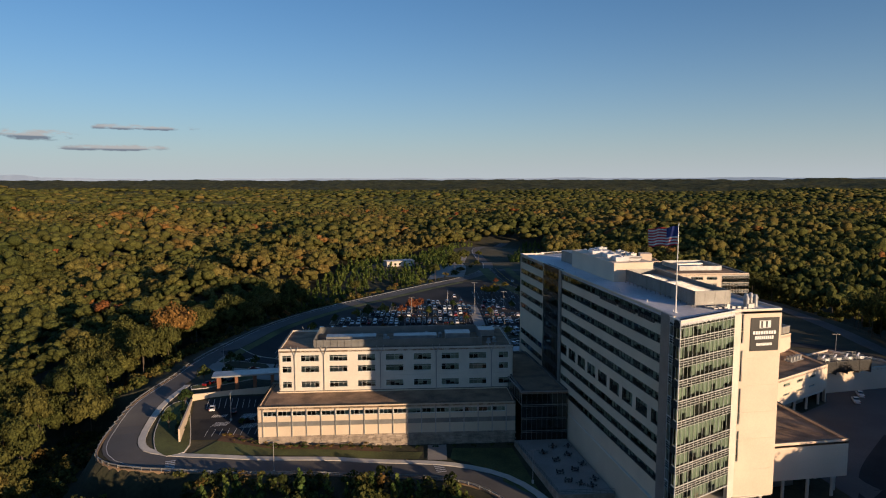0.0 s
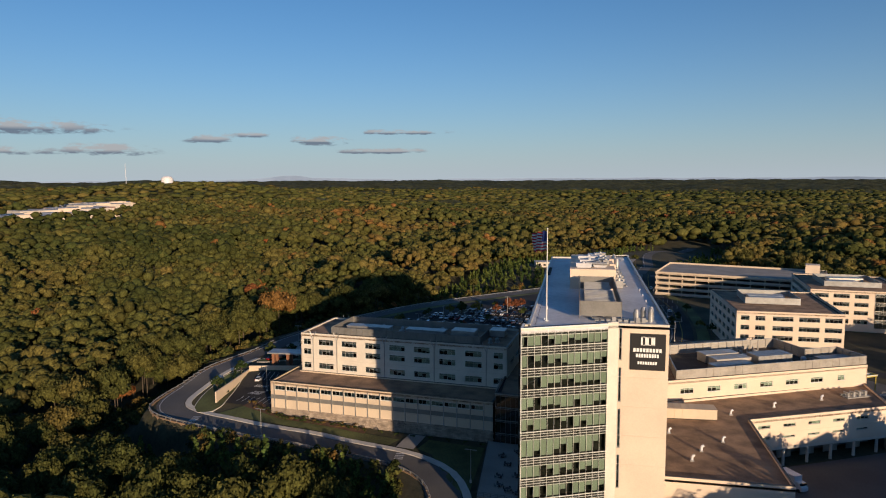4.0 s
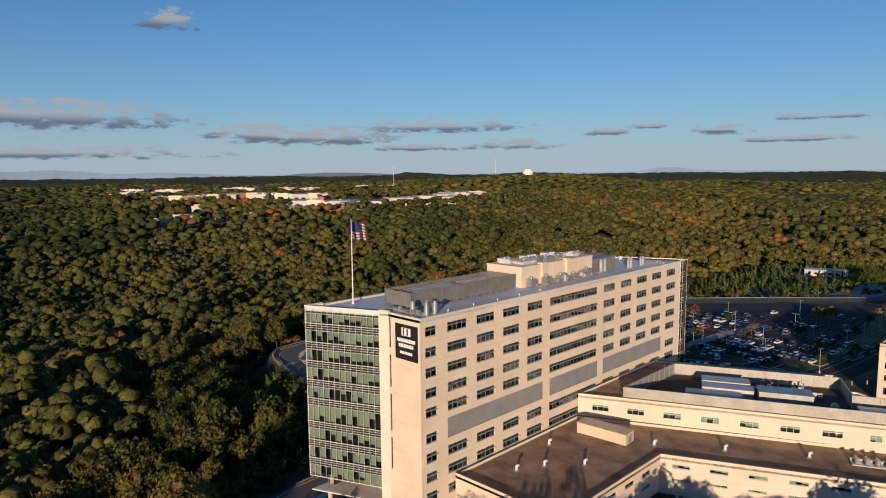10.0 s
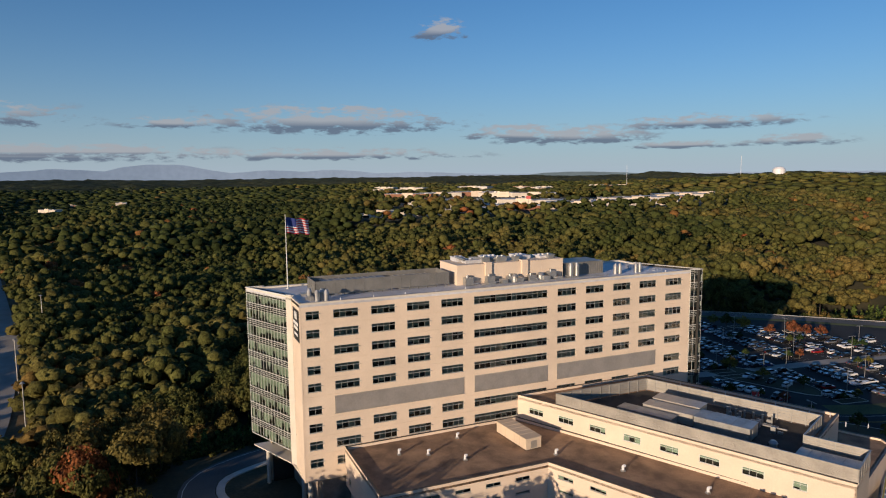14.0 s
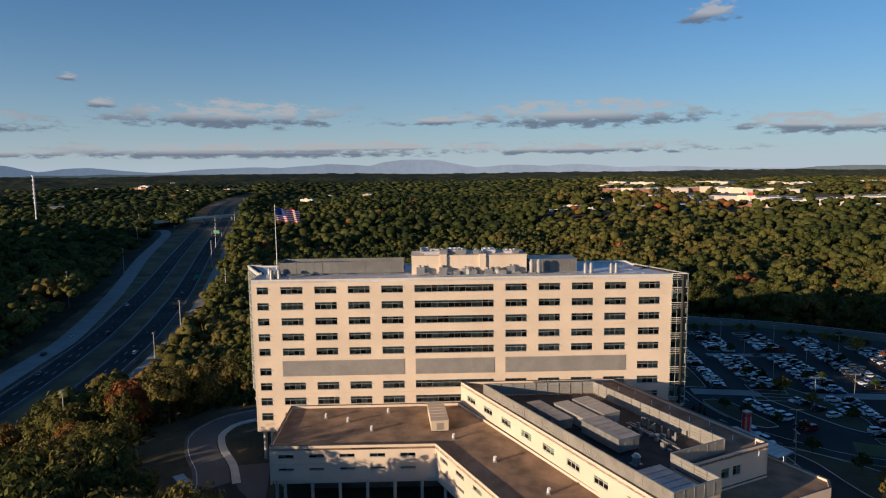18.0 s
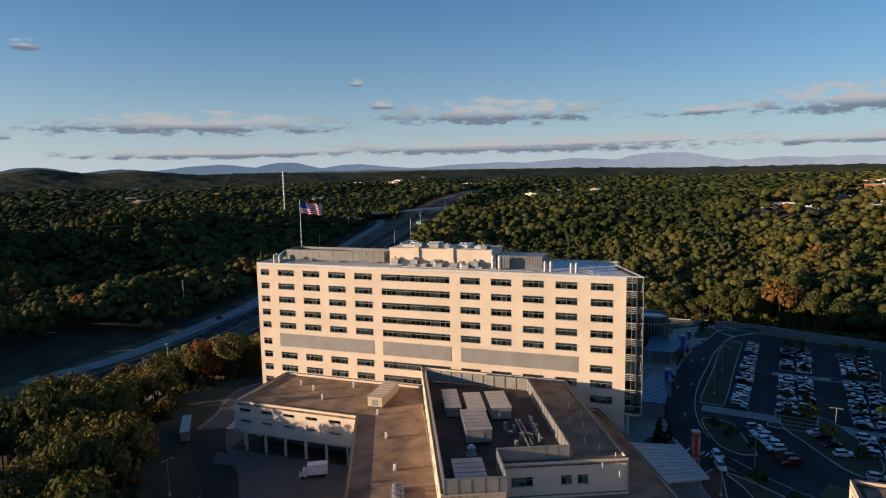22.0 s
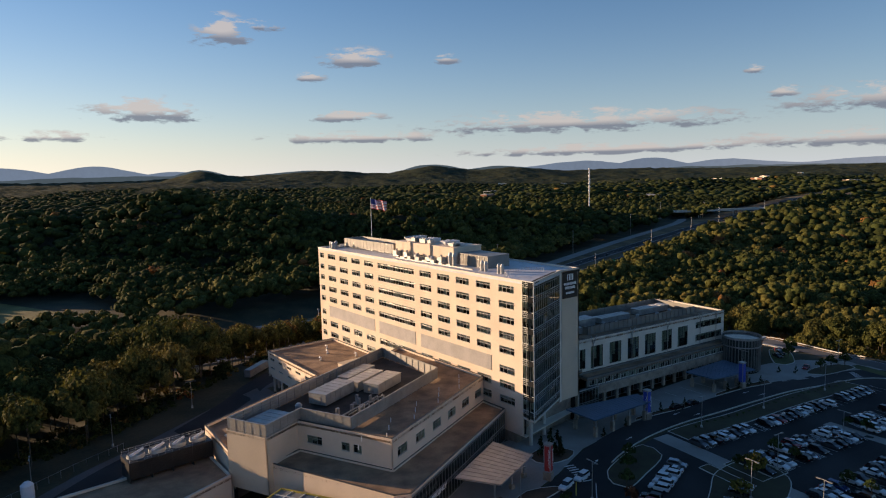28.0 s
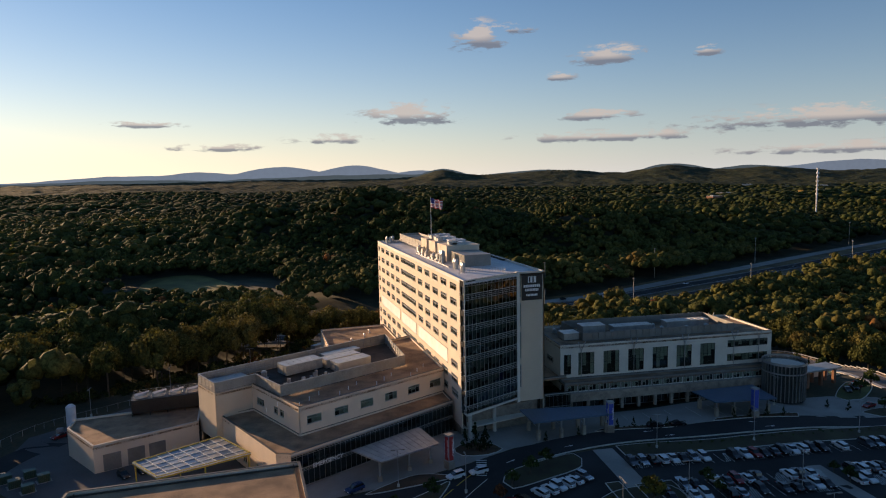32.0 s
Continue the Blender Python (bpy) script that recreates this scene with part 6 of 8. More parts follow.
for lvl, zz in enumerate((1.0, 4.4, 7.8, 11.2, 14.2)):
    Geo().box(0, -52, zz - .3, 96, 0, zz).ob("deck_slab", M["concrete"], deck)
    for x0, y0, x1, y1 in ((0, -52, 96, -51.7), (0, -.3, 96, 0), (0, -51.7, .3, -.3), (95.7, -51.7, 96, -.3)):
        Geo().box(x0, y0, zz - .6 + .003 * lvl, x1, y1, zz + 1.1).ob("parapet", M["precast_light"], deck)
for i in range(13):
    for y in (-51, -26, -1):
        Geo().box(i * 7.8 + .4, y - .3, -4, i * 7.8 + 1.0, y + .3, 14.0).ob("column", M["precast_light"], deck)
Geo().box(84, -12, 14.2, 92, -3, 19.5).ob("stair_tower", M["precast"], deck)

# ---- roads, pavements, lawns ----
def resample(pts, gap=5.0, closed=False):
    """A smooth line through the points, at even steps."""
    P = [Vector((x, y)) for x, y in pts]
    out = []
    n = len(P)
    for i in range(n if closed else n - 1):
        if closed:
            a, b, c, d = P[i - 1], P[i], P[(i + 1) % n], P[(i + 2) % n]
        else:
            a, b, c, d = P[max(0, i - 1)], P[i], P[i + 1], P[min(n - 1, i + 2)]
        k = max(1, int((c - b).length / gap))
        for j in range(k):
            t = j / k
            out.append(0.5 * ((2 * b) + (c - a) * t + (2 * a - 5 * b + 4 * c - d) * t * t + (3 * b - a - 3 * c + d) * t ** 3))
    if not closed:
        out.append(P[-1])
    return [(p.x, p.y) for p in out]


def normals(line, closed=False):
    n = len(line)
    res = []
    for i in range(n):
        a = line[i - 1] if closed or i else line[0]
        b = line[(i + 1) % n] if closed or i < n - 1 else line[-1]
        dx, dy = b[0] - a[0], b[1] - a[1]
        ln = math.hypot(dx, dy) or 1
        res.append((-dy / ln, dx / ln))
    return res


def strip(name, line, d0, d1, mat, up, label="", category="road", parent=None, closed=False, cols=2, thick=0.0, kind="structure", flat=None):
    """A band that follows a line, from d0 to d1 to its left, laid on the ground."""
    nn = normals(line, closed)
    xs, ys = [], []
    for (x, y), (nx, ny) in zip(line, nn):
        for c in range(cols + 1):
            d = d0 + (d1 - d0) * c / cols
            xs.append(x + nx * d)
            ys.append(y + ny * d)
    zs = level(np.array(xs), np.array(ys)) if flat is None else np.full(len(xs), float(flat))
    v = [(x, y, z + up) for x, y, z in zip(xs, ys, zs)]
    k = cols + 1
    n = len(line)
    f = [(i * k + c, i * k + c + 1, ((i + 1) % n) * k + c + 1, ((i + 1) % n) * k + c)[::-1] for i in range(n if closed else n - 1) for c in range(cols)]
    g = Geo().add(v, f)
    if thick:
        m = len(v)
        g.v += [(x, y, z - thick) for x, y, z in v]
        for i in range(n if closed else n - 1):
            j = (i + 1) % n
            for c in (0, cols):
                q = (i * k + c, j * k + c, m + j * k + c, m + i * k + c)
                g.f.append(q if c == 0 else q[::-1])
                g.mi.append(0)
    ob = g.ob(name, M[mat], parent)
    if parent is None:
        tagged(ob, label, category, kind=kind)
    return ob


def area(name, poly, mat, up, label="", category="pavement", thick=0.0, parent=None, grid=9.0, kind="structure"):
    """A polygon laid on the ground, cut finely enough to follow it."""
    bm = bmesh.new()
    vs = [bm.verts.new((x, y, 0)) for x, y in poly]
    fc = bm.faces.new(vs)
    fc.normal_update()
    if fc.normal.z < 0:
        fc.normal_flip()
    x0, x1 = min(p[0] for p in poly), max(p[0] for p in poly)
    y0, y1 = min(p[1] for p in poly), max(p[1] for p in poly)
    for lo, hi, ax in ((x0, x1, 0), (y0, y1, 1)):
        c = lo + grid
        while c < hi:
            co, no = [0, 0, 0], [0, 0, 0]
            co[ax], no[ax] = c, 1
            bmesh.ops.bisect_plane(bm, geom=bm.verts[:] + bm.edges[:] + bm.faces[:], plane_co=co, plane_no=no)
            c += grid
    if thick:
        edges = [e for e in bm.edges if e.is_boundary]
        r = bmesh.ops.extrude_edge_only(bm, edges=edges)
        for v in r["geom"]:
            if isinstance(v, bmesh.types.BMVert):
                v.co.z = -thick
    co = np.array([v.co[:] for v in bm.verts])
    zz = level(co[:, 0], co[:, 1])
    for v, z_ in zip(bm.verts, zz):
        v.co.z += z_ + up
    me = bpy.data.meshes.new(name)
    bm.to_mesh(me)
    bm.free()
    me.materials.append(M[mat])
    ob = new(name, me)
    ob.parent = parent
    if parent is None:
        tagged(ob, label, category, kind=kind)
    return ob


def kerb(line, closed=False, name="kerb", h=0.17):
    return strip(name, line, -.12, .12, "pale_concrete", .2 + h, "pale concrete kerb", "kerb", closed=closed, cols=1, thick=h + .15)


LOOP = resample([(112, 119), (98, 114), (84, 107), (70, 103.5), (57, 108), (49, 126), (46, 148), (36.5, 165), (15, 172.5), (-23, 179), (-50, 185.5), (-61.5, 194), (-64.5, 212), (-61, 237), (-53, 265), (-43, 296), (-31, 327), (-4, 367), (30, 408), (88, 471), (121, 520), (138, 600), (150, 690), (205, 780)], 4)
strip("loop_road", LOOP, -4.2, 4.9, "old_asphalt", .2, "grey worn asphalt loop road round the hospital", cols=4)
strip("road_edge_line", LOOP, 3.7, 3.9, "line", .225, "white painted edge line", "road marking", cols=1)
south_line = [p_ for p_ in LOOP if p_[1] < 245]
strip("pavement_south", south_line, -6.6, -4.5, "pale_concrete", .3, "pale concrete footpath beside the loop road", "pavement", cols=2, thick=.3)
DRIVE = resample([(-45, 285), (-34, 270), (-10, 262), (15, 258), (38, 254.3), (62, 252.8), (82, 255), (100, 261.5), (118, 265), (140, 267.5), (175, 268), (205, 256), (218, 235), (212, 205), (190, 182), (160, 160), (138, 143), (126, 130), (112, 119)], 4)
strip("front_drive", DRIVE, -4.4, 4.4, "asphalt", .23, "dark asphalt drive past the entrances", cols=4)
kerb([(x + n_[0] * 4.5, y + n_[1] * 4.5) for (x, y), n_ in zip(DRIVE[:34], normals(DRIVE)[:34])])
EAST_ROAD = resample([(100, 262), (114, 276), (123, 300), (128, 340), (129, 385), (125, 430), (126, 475), (131, 530)], 5)
strip("east_road", EAST_ROAD, -5, 5, "asphalt", .21, "asphalt road between the car park and the offices", cols=4)
strip("centre_line", EAST_ROAD, -.12, .12, "line_yellow", .235, "yellow painted centre line", "road marking", cols=1)
strip("road_edge_line", EAST_ROAD, 4.4, 4.6, "line", .235, "white painted edge line", "road marking", cols=1)
FAR_LOOP = resample([(226, 205), (232, 245), (243, 290), (249, 345), (240, 408), (212, 470), (170, 508), (131, 520)], 6)
strip("outer_road", FAR_LOOP, -4, 4, "old_asphalt", .21, "grey asphalt road behind the offices", cols=2)
area("dock_court", [(98, 118), (122, 130), (150, 146), (190, 172), (214, 190), (216, 222), (196, 246), (186, 252), (176, 262), (150, 262), (146, 254), (158, 222), (164, 214), (163, 192), (122, 173), (122, 134), (97, 130)], "old_asphalt", .22, "grey concrete and asphalt service court", "yard")
area("entrance_plaza", [(97, 233), (141, 254), (138, 262), (118, 260.5), (100, 256.5), (84, 250.5), (62, 248.4), (38, 250), (14, 253.6), (-8, 257.6), (-30, 265), (-46, 276), (-50, 262), (-42, 250), (-28, 244), (-6, 238.5), (60, 229.5), (78, 234)], "concrete", .22, "pale concrete paving before the entrances", "pavement", grid=7)
# plaza joints
for k in range(14):
    x = -6 + k * 7
    y0 = 243.2 - (x + 6) * .135
    Geo().prism([(x, y0), (x + .12, y0), (x + .9, 251.5 - x * .02), (x + .78, 251.5 - x * .02)], lv(x, y0 + 4) + .2, lv(x, y0 + 4) + .255).ob("paving_joint", M["pale_concrete"], bpy.data.objects["entrance_plaza"])

# ---- lot ----
LA = -7.6
CL_, SL_ = math.cos(radians(LA)), math.sin(radians(LA))


def lot(a, b):
    """Car park axes: a eastwards along the rows, b northwards from the first row's middle."""
    return (20 + a * CL_ - b * SL_, 275 + a * SL_ + b * CL_)


area("car_park", [(92, 262), (106, 272), (116, 288), (121, 310), (123, 345), (123, 385), (119, 432), (118, 470), (84, 462), (34, 405), (0, 365), (-26, 327), (-38, 298), (-40, 284), (-30, 274), (-8, 267.5), (34, 260), (62, 258.6), (80, 260)], "asphalt", .21, "dark asphalt car park with painted stalls", "car park", grid=8)
for (a0, a1, b0, b1) in ((41.5, 47, -10, 100), (-5, -1.0, 8, 40)):
    area("footpath", [lot(a0, b0), lot(a1, b0), lot(a1, b1), lot(a0, b1)], "concrete", .225, "concrete path across the car park", "pavement", grid=8)
STALL = 2.75
ROWS_LOT = []   # (b of the stall middle, first a, last a, heading)
for b, a0, a1, single in ((0, -46, 40, True), (15.2, -36, 40, False), (34.2, -34, 78, False), (52.6, -26, 88, False), (71, -12, 92, False), (89.4, 2, 95, False), (107.8, 18, 97, False), (126, 34, 98, False), (144, 48, 99, False)):
    for side in ((1,) if single else (-1, 1)):
        ROWS_LOT.append((b + (0 if single else side * 2.75), a0, a1, side))
stalls = Geo()
SPOTS = []
rnd = random.Random(31)
for b, a0, a1, side in ROWS_LOT:
    a = a0
    while a < a1:
        blocked = (41 < a < 47.5) or (-5.5 < a + 1.3 < -.5 and 6 < b < 42)
        island = abs((a - a0) % 33 - 30) < 1.7
        if not blocked:
            p0, p1 = lot(a - .05, b - 2.6), lot(a + .05, b + 2.6)
            zz = lv(*lot(a, b)) + .255
            q = [lot(a - .06, b - 2.6), lot(a + .06, b - 2.6), lot(a + .06, b + 2.6), lot(a - .06, b + 2.6)]
            stalls.add([(x, y, zz) for x, y in q], [(0, 1, 2, 3)])
            if not island:
                SPOTS.append((a + STALL / 2, b, side))
        a += STALL
tagged(stalls.ob("stall_line", M["line"]), "white painted parking stall lines", "road marking", kind="stuff")
hatch = Geo()
for b, a0 in ((0, -30), (0, -20), (0, -6), (0, 4), (0, 14), (0, 26), (0, 36), (12.4, -22), (12.4, -12), (12.4, -3), (12.4, 6), (12.4, 14), (12.4, 22), (12.4, 32), (18, -16), (18, 0), (18, 18), (18, 30)):
    for k in range(7):
        q = [lot(a0 + k * .55, b - 2.4), lot(a0 + .22 + k * .55, b - 2.4), lot(a0 + 1.5 + k * .55, b + 2.4), lot(a0 + 1.28 + k * .55, b + 2.4)]
        zz = lv(*lot(a0, b)) + .26
        hatch.add([(x, y, zz) for x, y in q], [(0, 1, 2, 3)])
tagged(hatch.ob("access_hatching", M["line"]), "white diagonal hatching between stalls", "road marking", kind="stuff")


def bed(poly, mat="bed_grass", label="kerbed planting bed with dark grass", up=.34):
    """A kerbed planting bed."""
    ring = resample(poly, 2.5, True)
    b_ = area("planting_bed", ring, mat, up, label, "planting bed", thick=.3, grid=12)
    strip("kerb", ring, -.14, .1, "pale_concrete", up + .03, closed=True, cols=1, thick=.3, parent=b_)
    return b_


def lot_bed(a0, a1, b0, b1, mat="bed_grass"):
    return bed([lot(a0, b0), lot((a0 + a1) / 2, b0 - .01), lot(a1, b0), lot(a1, (b0 + b1) / 2), lot(a1, b1), lot((a0 + a1) / 2, b1), lot(a0, b1), lot(a0, (b0 + b1) / 2)], mat)


lot_bed(-44, 40, -11, -4.3)
for b, a0, a1, single in ((15.2, -36, 40, 0), (34.2, -34, 78, 0), (52.6, -26, 88, 0), (71, -12, 92, 0), (89.4, 2, 95, 0)):
    lot_bed(a0 - 4.2, a0 - .6, b - 5.2, b + 5.2)
    lot_bed(a1 + .8, a1 + 4.4, b - 5.2, b + 5.2)
lot_bed(35.4, 40.8, 9.6, 20.8)
lot_bed(47.6, 51, 8, 21)
bed([(58, 282), (70, 280), (80, 284), (95, 291), (97, 296), (88, 300), (72, 297), (60, 292)])
bed([(71, 259.4), (80, 260.2), (90, 263.2), (94, 268), (93, 271.6), (84, 269.8), (72.5, 266.4)])
bed([(106, 264), (116, 268.5), (134, 271.5), (138, 277), (128, 284), (118, 279)])
bed([(88, 246.5), (94, 243.5), (99, 246), (98.5, 251), (92, 252.5), (87, 250)], "mulch", "kerbed mulch bed with evergreen shrubs")
bed([(104.5, 262.0), (112, 257.8), (122, 260.8), (126, 262.6), (118, 263.2)], "mulch", "kerbed mulch bed")
bed([(30, 249.2), (46, 247.2), (56, 246.8), (58, 247.8), (46, 249.4), (34, 251.2)], "mulch", "kerbed mulch bed with small evergreens")
bed([(-6, 254.6), (8, 252.4), (20, 251), (22, 252), (10, 254), (-4, 257)], "mulch", "kerbed mulch bed with small evergreens")
bed([(-44, 262), (-34, 258), (-26, 259), (-28, 263.5), (-36, 266.5), (-43, 268)])
bed([(-52, 240), (-36, 250), (-30, 246), (-46, 236)], "lawn")
# verge between the loop road and the lot
strip("verge", [p_ for p_ in LOOP if p_[1] > 268 and p_[1] < 466 and p_[0] < 90], -9.5, -5.0, "lawn", .26, "mown grass verge", "lawn", cols=2)
strip("verge", EAST_ROAD[4:], 6.0, 14.0, "lawn", .24, "mown grass verge with trees", "lawn", cols=2)
strip("verge", EAST_ROAD[4:], -12, -6.5, "lawn", .24, "mown grass verge", "lawn", cols=2)
# south lawn before the west wing
area("south_lawn", [(-42, 189.5), (-20, 186.3), (15, 179.6), (22, 178.6), (24, 183), (-19, 192.2), (-34, 199)], "lawn", .2, "mown lawn with a mulch border", "lawn", grid=7)
area("mulch_border", [(-36, 197), (-19, 190.2), (12, 185), (12, 188), (-20, 193.5), (-34, 203)], "mulch", .27, "brown mulch border with young shrubs", "planting bed", grid=7)
area("south_lawn", [(31, 177.5), (36, 175), (44, 160), (50.5, 151), (50.5, 182), (33, 184.5)], "lawn", .2, "mown lawn beside the terrace", "lawn", grid=7)
area("walk", [(24.5, 177.5), (30, 176.8), (31.5, 187), (26, 187.5)], "concrete", .3, "concrete walk to the lower door", "pavement", grid=6)
area("loading_pad", [(-45.5, 199), (-22, 196), (-22.5, 228), (-47.5, 224)], "asphalt", .22, "dark asphalt pad with painted bays below the wing", "car park", grid=6)
padlines = Geo()


def pad_bar(x, y, dx0, dx1, half, lean):
    q = [(x + dx0 - lean, y - half), (x + dx1 - lean, y - half), (x + dx1 + lean, y + half), (x + dx0 + lean, y + half)]
    padlines.add([(a_, b_, lv(a_, b_) + .33) for a_, b_ in q], [(0, 1, 2, 3)])


for k in range(11):
    pad_bar(-43 + k * 1.9, 222, 0, .14, 2.6, 0)
    if k < 8:
        pad_bar(-40 + k * 2.1, 202.5, 0, .14, 2.4, .2)
for cx, cy in ((-39, 209), (-31, 214), (-30, 206.5), (-40, 216)):
    for k in range(8):
        pad_bar(cx + k * .6, cy, 0, .25, 1.6, .7)
tagged(padlines.ob("pad_marking", M["line"]), "white painted bays and hatching", "road marking", kind="stuff")
pw = thing("pad_wall", (-46, 214, -3), 0, "pale concrete retaining wall round the loading pad", "retaining wall")
pw["base"] = (0, 0, 0)
pw.matrix_basis = Matrix.Identity(4)
Geo().slab((-48.4, 225.3), (-20, 230.2), -4, 2.7, 0, .5).ob("wall", M["precast_light"], pw)
Geo().slab((-46.5, 198), (-48.4, 225.3), -4, 1.2, 0, .5).ob("wall", M["precast_light"], pw)
bed([(-51, 191), (-46, 190), (-43.5, 196), (-49, 222), (-52, 226), (-56, 222), (-55.5, 205)], "lawn", "kerbed lawn with young trees and shrubs", .3)
# crosswalks
cwk = Geo()
for cx, cy, ang, n in ((96.4, 259.6, 70, 8), (-46, 183, 100, 6), (27, 173, 96, 6), (126, 420, 0, 7), (-34, 272, 40, 6)):
    for k in range(n):
        d = (k - n / 2) * 1.2
        ca, sa = math.cos(radians(ang)), math.sin(radians(ang))
        q = [(cx + ca * (d + i) - sa * j, cy + sa * (d + i) + ca * j) for i, j in ((0, -1.3), (.5, -1.3), (.5, 1.3), (0, 1.3))]
        z_ = lv(cx, cy) + .27
        cwk.add([(x, y, z_) for x, y in q], [(0, 1, 2, 3)])
tagged(cwk.ob("crosswalk", M["line"]), "white painted crosswalk bars", "road marking", kind="stuff")
arrows = Geo()
for cx, cy, ang in ((70, 254.6, 185), (40, 256.4, 175), (44, 252.2, -5), (10, 260.8, 170), (12, 256.6, -10), (108, 262, 20), (88, 258, 200)):
    ca, sa = math.cos(radians(ang)), math.sin(radians(ang))
    z_ = lv(cx, cy) + .28
    arrows.add([(cx + ca * i - sa * j, cy + sa * i + ca * j, z_) for i, j in ((-1.5, -.1), (.4, -.1), (.4, -.45), (1.6, 0), (.4, .45), (.4, .1), (-1.5, .1))], [(0, 1, 2, 3, 4, 5, 6)])
tagged(arrows.ob("road_arrow", M["line"]), "white painted arrows on the drive", "road marking", kind="stuff")

# open green beyond the highway woods
area("meadow", resample(MEADOW, 8, True), "meadow", .5, "open mown meadow among the trees", "lawn", grid=6)
# retaining wall with its barrier
RW = resample([(44.6, 128), (42, 147), (33, 161.5), (14.5, 168.2), (-23.5, 174.2), (-55, 181.2), (-66, 188), (-69.2, 198), (-69.6, 214), (-65.6, 239), (-58, 266)], 3)
rw = thing("retaining_wall", (-66, 190, -14), 0, "curved brown block retaining wall with a steel barrier", "retaining wall")
rw["base"] = (0, 0, 0)
rw.matrix_basis = Matrix.Identity(4)
blocks = [Geo().box(0, -.32 - .03 * k, 0, 2.86, .1, .92).mesh("block", M["retaining"]) for k in range(3)]
g, br, posts = Geo(), Geo(), Geo()
nn = normals(RW)
for i in range(len(RW) - 1):
    (x0, y0), (x1, y1) = RW[i], RW[i + 1]
    zt = (lv(x0 + 3 * nn[i][0] * -1, y0 - 3 * nn[i][1]) + lv(x1, y1)) / 2
    zt = float(site_level(np.array([x0]), np.array([y0]))[0]) + .35
    deep = 11.0 if x0 < -40 else 4.0
    g.slab((x0, y0), (x1, y1), zt - deep, zt, -.5, .05)
    br.slab((x0, y0), (x1, y1), zt + .45, zt + .8, -.3, -.2)
    posts.box(x0 - .08, y0 - .08, zt - .1, x0 + .08, y0 + .08, zt + .85)
    if 8 < i < 40 and y0 < 235:
        a_ = math.degrees(math.atan2(y1 - y0, x1 - x0))
        for r_ in range(9 if x0 < -40 else 2):
            place(blocks[(i * 3 + r_) % 3], "block", rw, (x1 + nn[i][0] * -.42, y1 + nn[i][1] * -.42, zt - 1.0 - r_ * .95), a_ + 180)
g.ob("wall_face", M["retaining"], rw)
br.ob("barrier_rail", M["steel_grey"], rw)
posts.ob("barrier_post", M["steel_grey"], rw)
strip("guard_rail", [p_ for p_ in LOOP if 266 < p_[1] < 520], 5.2, 5.4, "steel_grey", .75, "galvanised guard rail along the loop road", "guard rail", cols=1, thick=.35)

# ---- highway ----
HL = resample(HIGHWAY, 14)
HL = [p_ for p_ in HL if p_[0] > -1500]
strip("highway_verge", HL, -44, 46, "verge", .15, "dry grass verge and median of the highway", "verge", cols=10)
for d0, d1, nm in ((-19.5, -8, "highway"), (8, 19.5, "highway")):
    strip(nm, HL, d0, d1, "asphalt", .45, "dark asphalt highway carriageway", "highway", cols=4)
    strip("highway_shoulder", HL, d0 - 2.6, d0 - .05, "old_asphalt", .45, "pale worn highway shoulder", "highway", cols=1)
    strip("highway_shoulder", HL, d1 + .05, d1 + 2.6, "old_asphalt", .45, "pale worn highway shoulder", "highway", cols=1)
RAMP = resample(EXIT_RAMP, 12)
strip("exit_ramp", RAMP, -6, 6, "concrete", .6, "grey asphalt exit ramp", "road", cols=2)
RAMP2 = resample([(60, 38), (0, 38), (-50, 36), (-100, 30), (-174, 20), (-285, -4), (-380, -25), (-472, -46), (-580, -72), (-689, -98), (-780, -125)], 12)
strip("entry_ramp", RAMP2, -5, 5, "concrete", .6, "grey asphalt entry ramp", "road", cols=2)
strip("cross_road", resample([(-640, -225), (-700, -285), (-735, -320), (-800, -420)], 12), -6, 6, "old_asphalt", .7, "grey asphalt cross road to the bridge", "road", cols=2)
for off in (-20.2, 20.2, -7.2, 7.2):
    strip("guard_rail", HL[10:70], off - .12, off + .12, "steel_grey", 1.1, "galvanised guard rail beside the carriageway", "guard rail", cols=1, thick=.4)
hwl = Geo()
hn = normals(HL)
for d in (-15.6, -11.8, 11.8, 15.6):
    for i in range(0, len(HL) - 1):
        (x, y), (nx, ny) = HL[i], hn[i]
        (x2, y2) = HL[i + 1]
        ux, uy = (x2 - x) / 14, (y2 - y) / 14
        cx, cy = x + nx * d, y + ny * d
        z_ = lv(cx, cy) + .5
        hwl.add([(cx - nx * .15, cy - ny * .15, z_), (cx + ux * 5 - nx * .15, cy + uy * 5 - ny * .15, z_), (cx + ux * 5 + nx * .15, cy + uy * 5 + ny * .15, z_), (cx + nx * .15, cy + ny * .15, z_)], [(0, 1, 2, 3)])
tagged(hwl.ob("lane_line", M["line"]), "white dashed lane lines", "road marking", kind="stuff")
bridge = thing("overpass", (-690, -200, -4), 0, "pale concrete road bridge over the highway", "bridge")
bridge["base"] = (0, 0, 0)
bridge.matrix_basis = Matrix.Identity(4)
b0, b1 = (-668, -212), (-860, -122)
Geo().slab(b0, b1, 4.6, 6.2, -7, 7).ob("bridge_deck", M["pale_concrete"], bridge)
for d in (-7, 6.7):
    Geo().slab(b0, b1, 6.2, 7.2, d, d + .3).ob("parapet", M["pale_concrete"], bridge)
for t in (.22, .5, .78):
    x, y = b0[0] + (b1[0] - b0[0]) * t, b0[1] + (b1[1] - b0[1]) * t
    for dx in (-5, 0, 5):
        Geo().tube((x + dx, y, lv(x, y) - 1), (x + dx, y, 4.7), .7, 8).ob("pier", M["pale_concrete"], bridge)
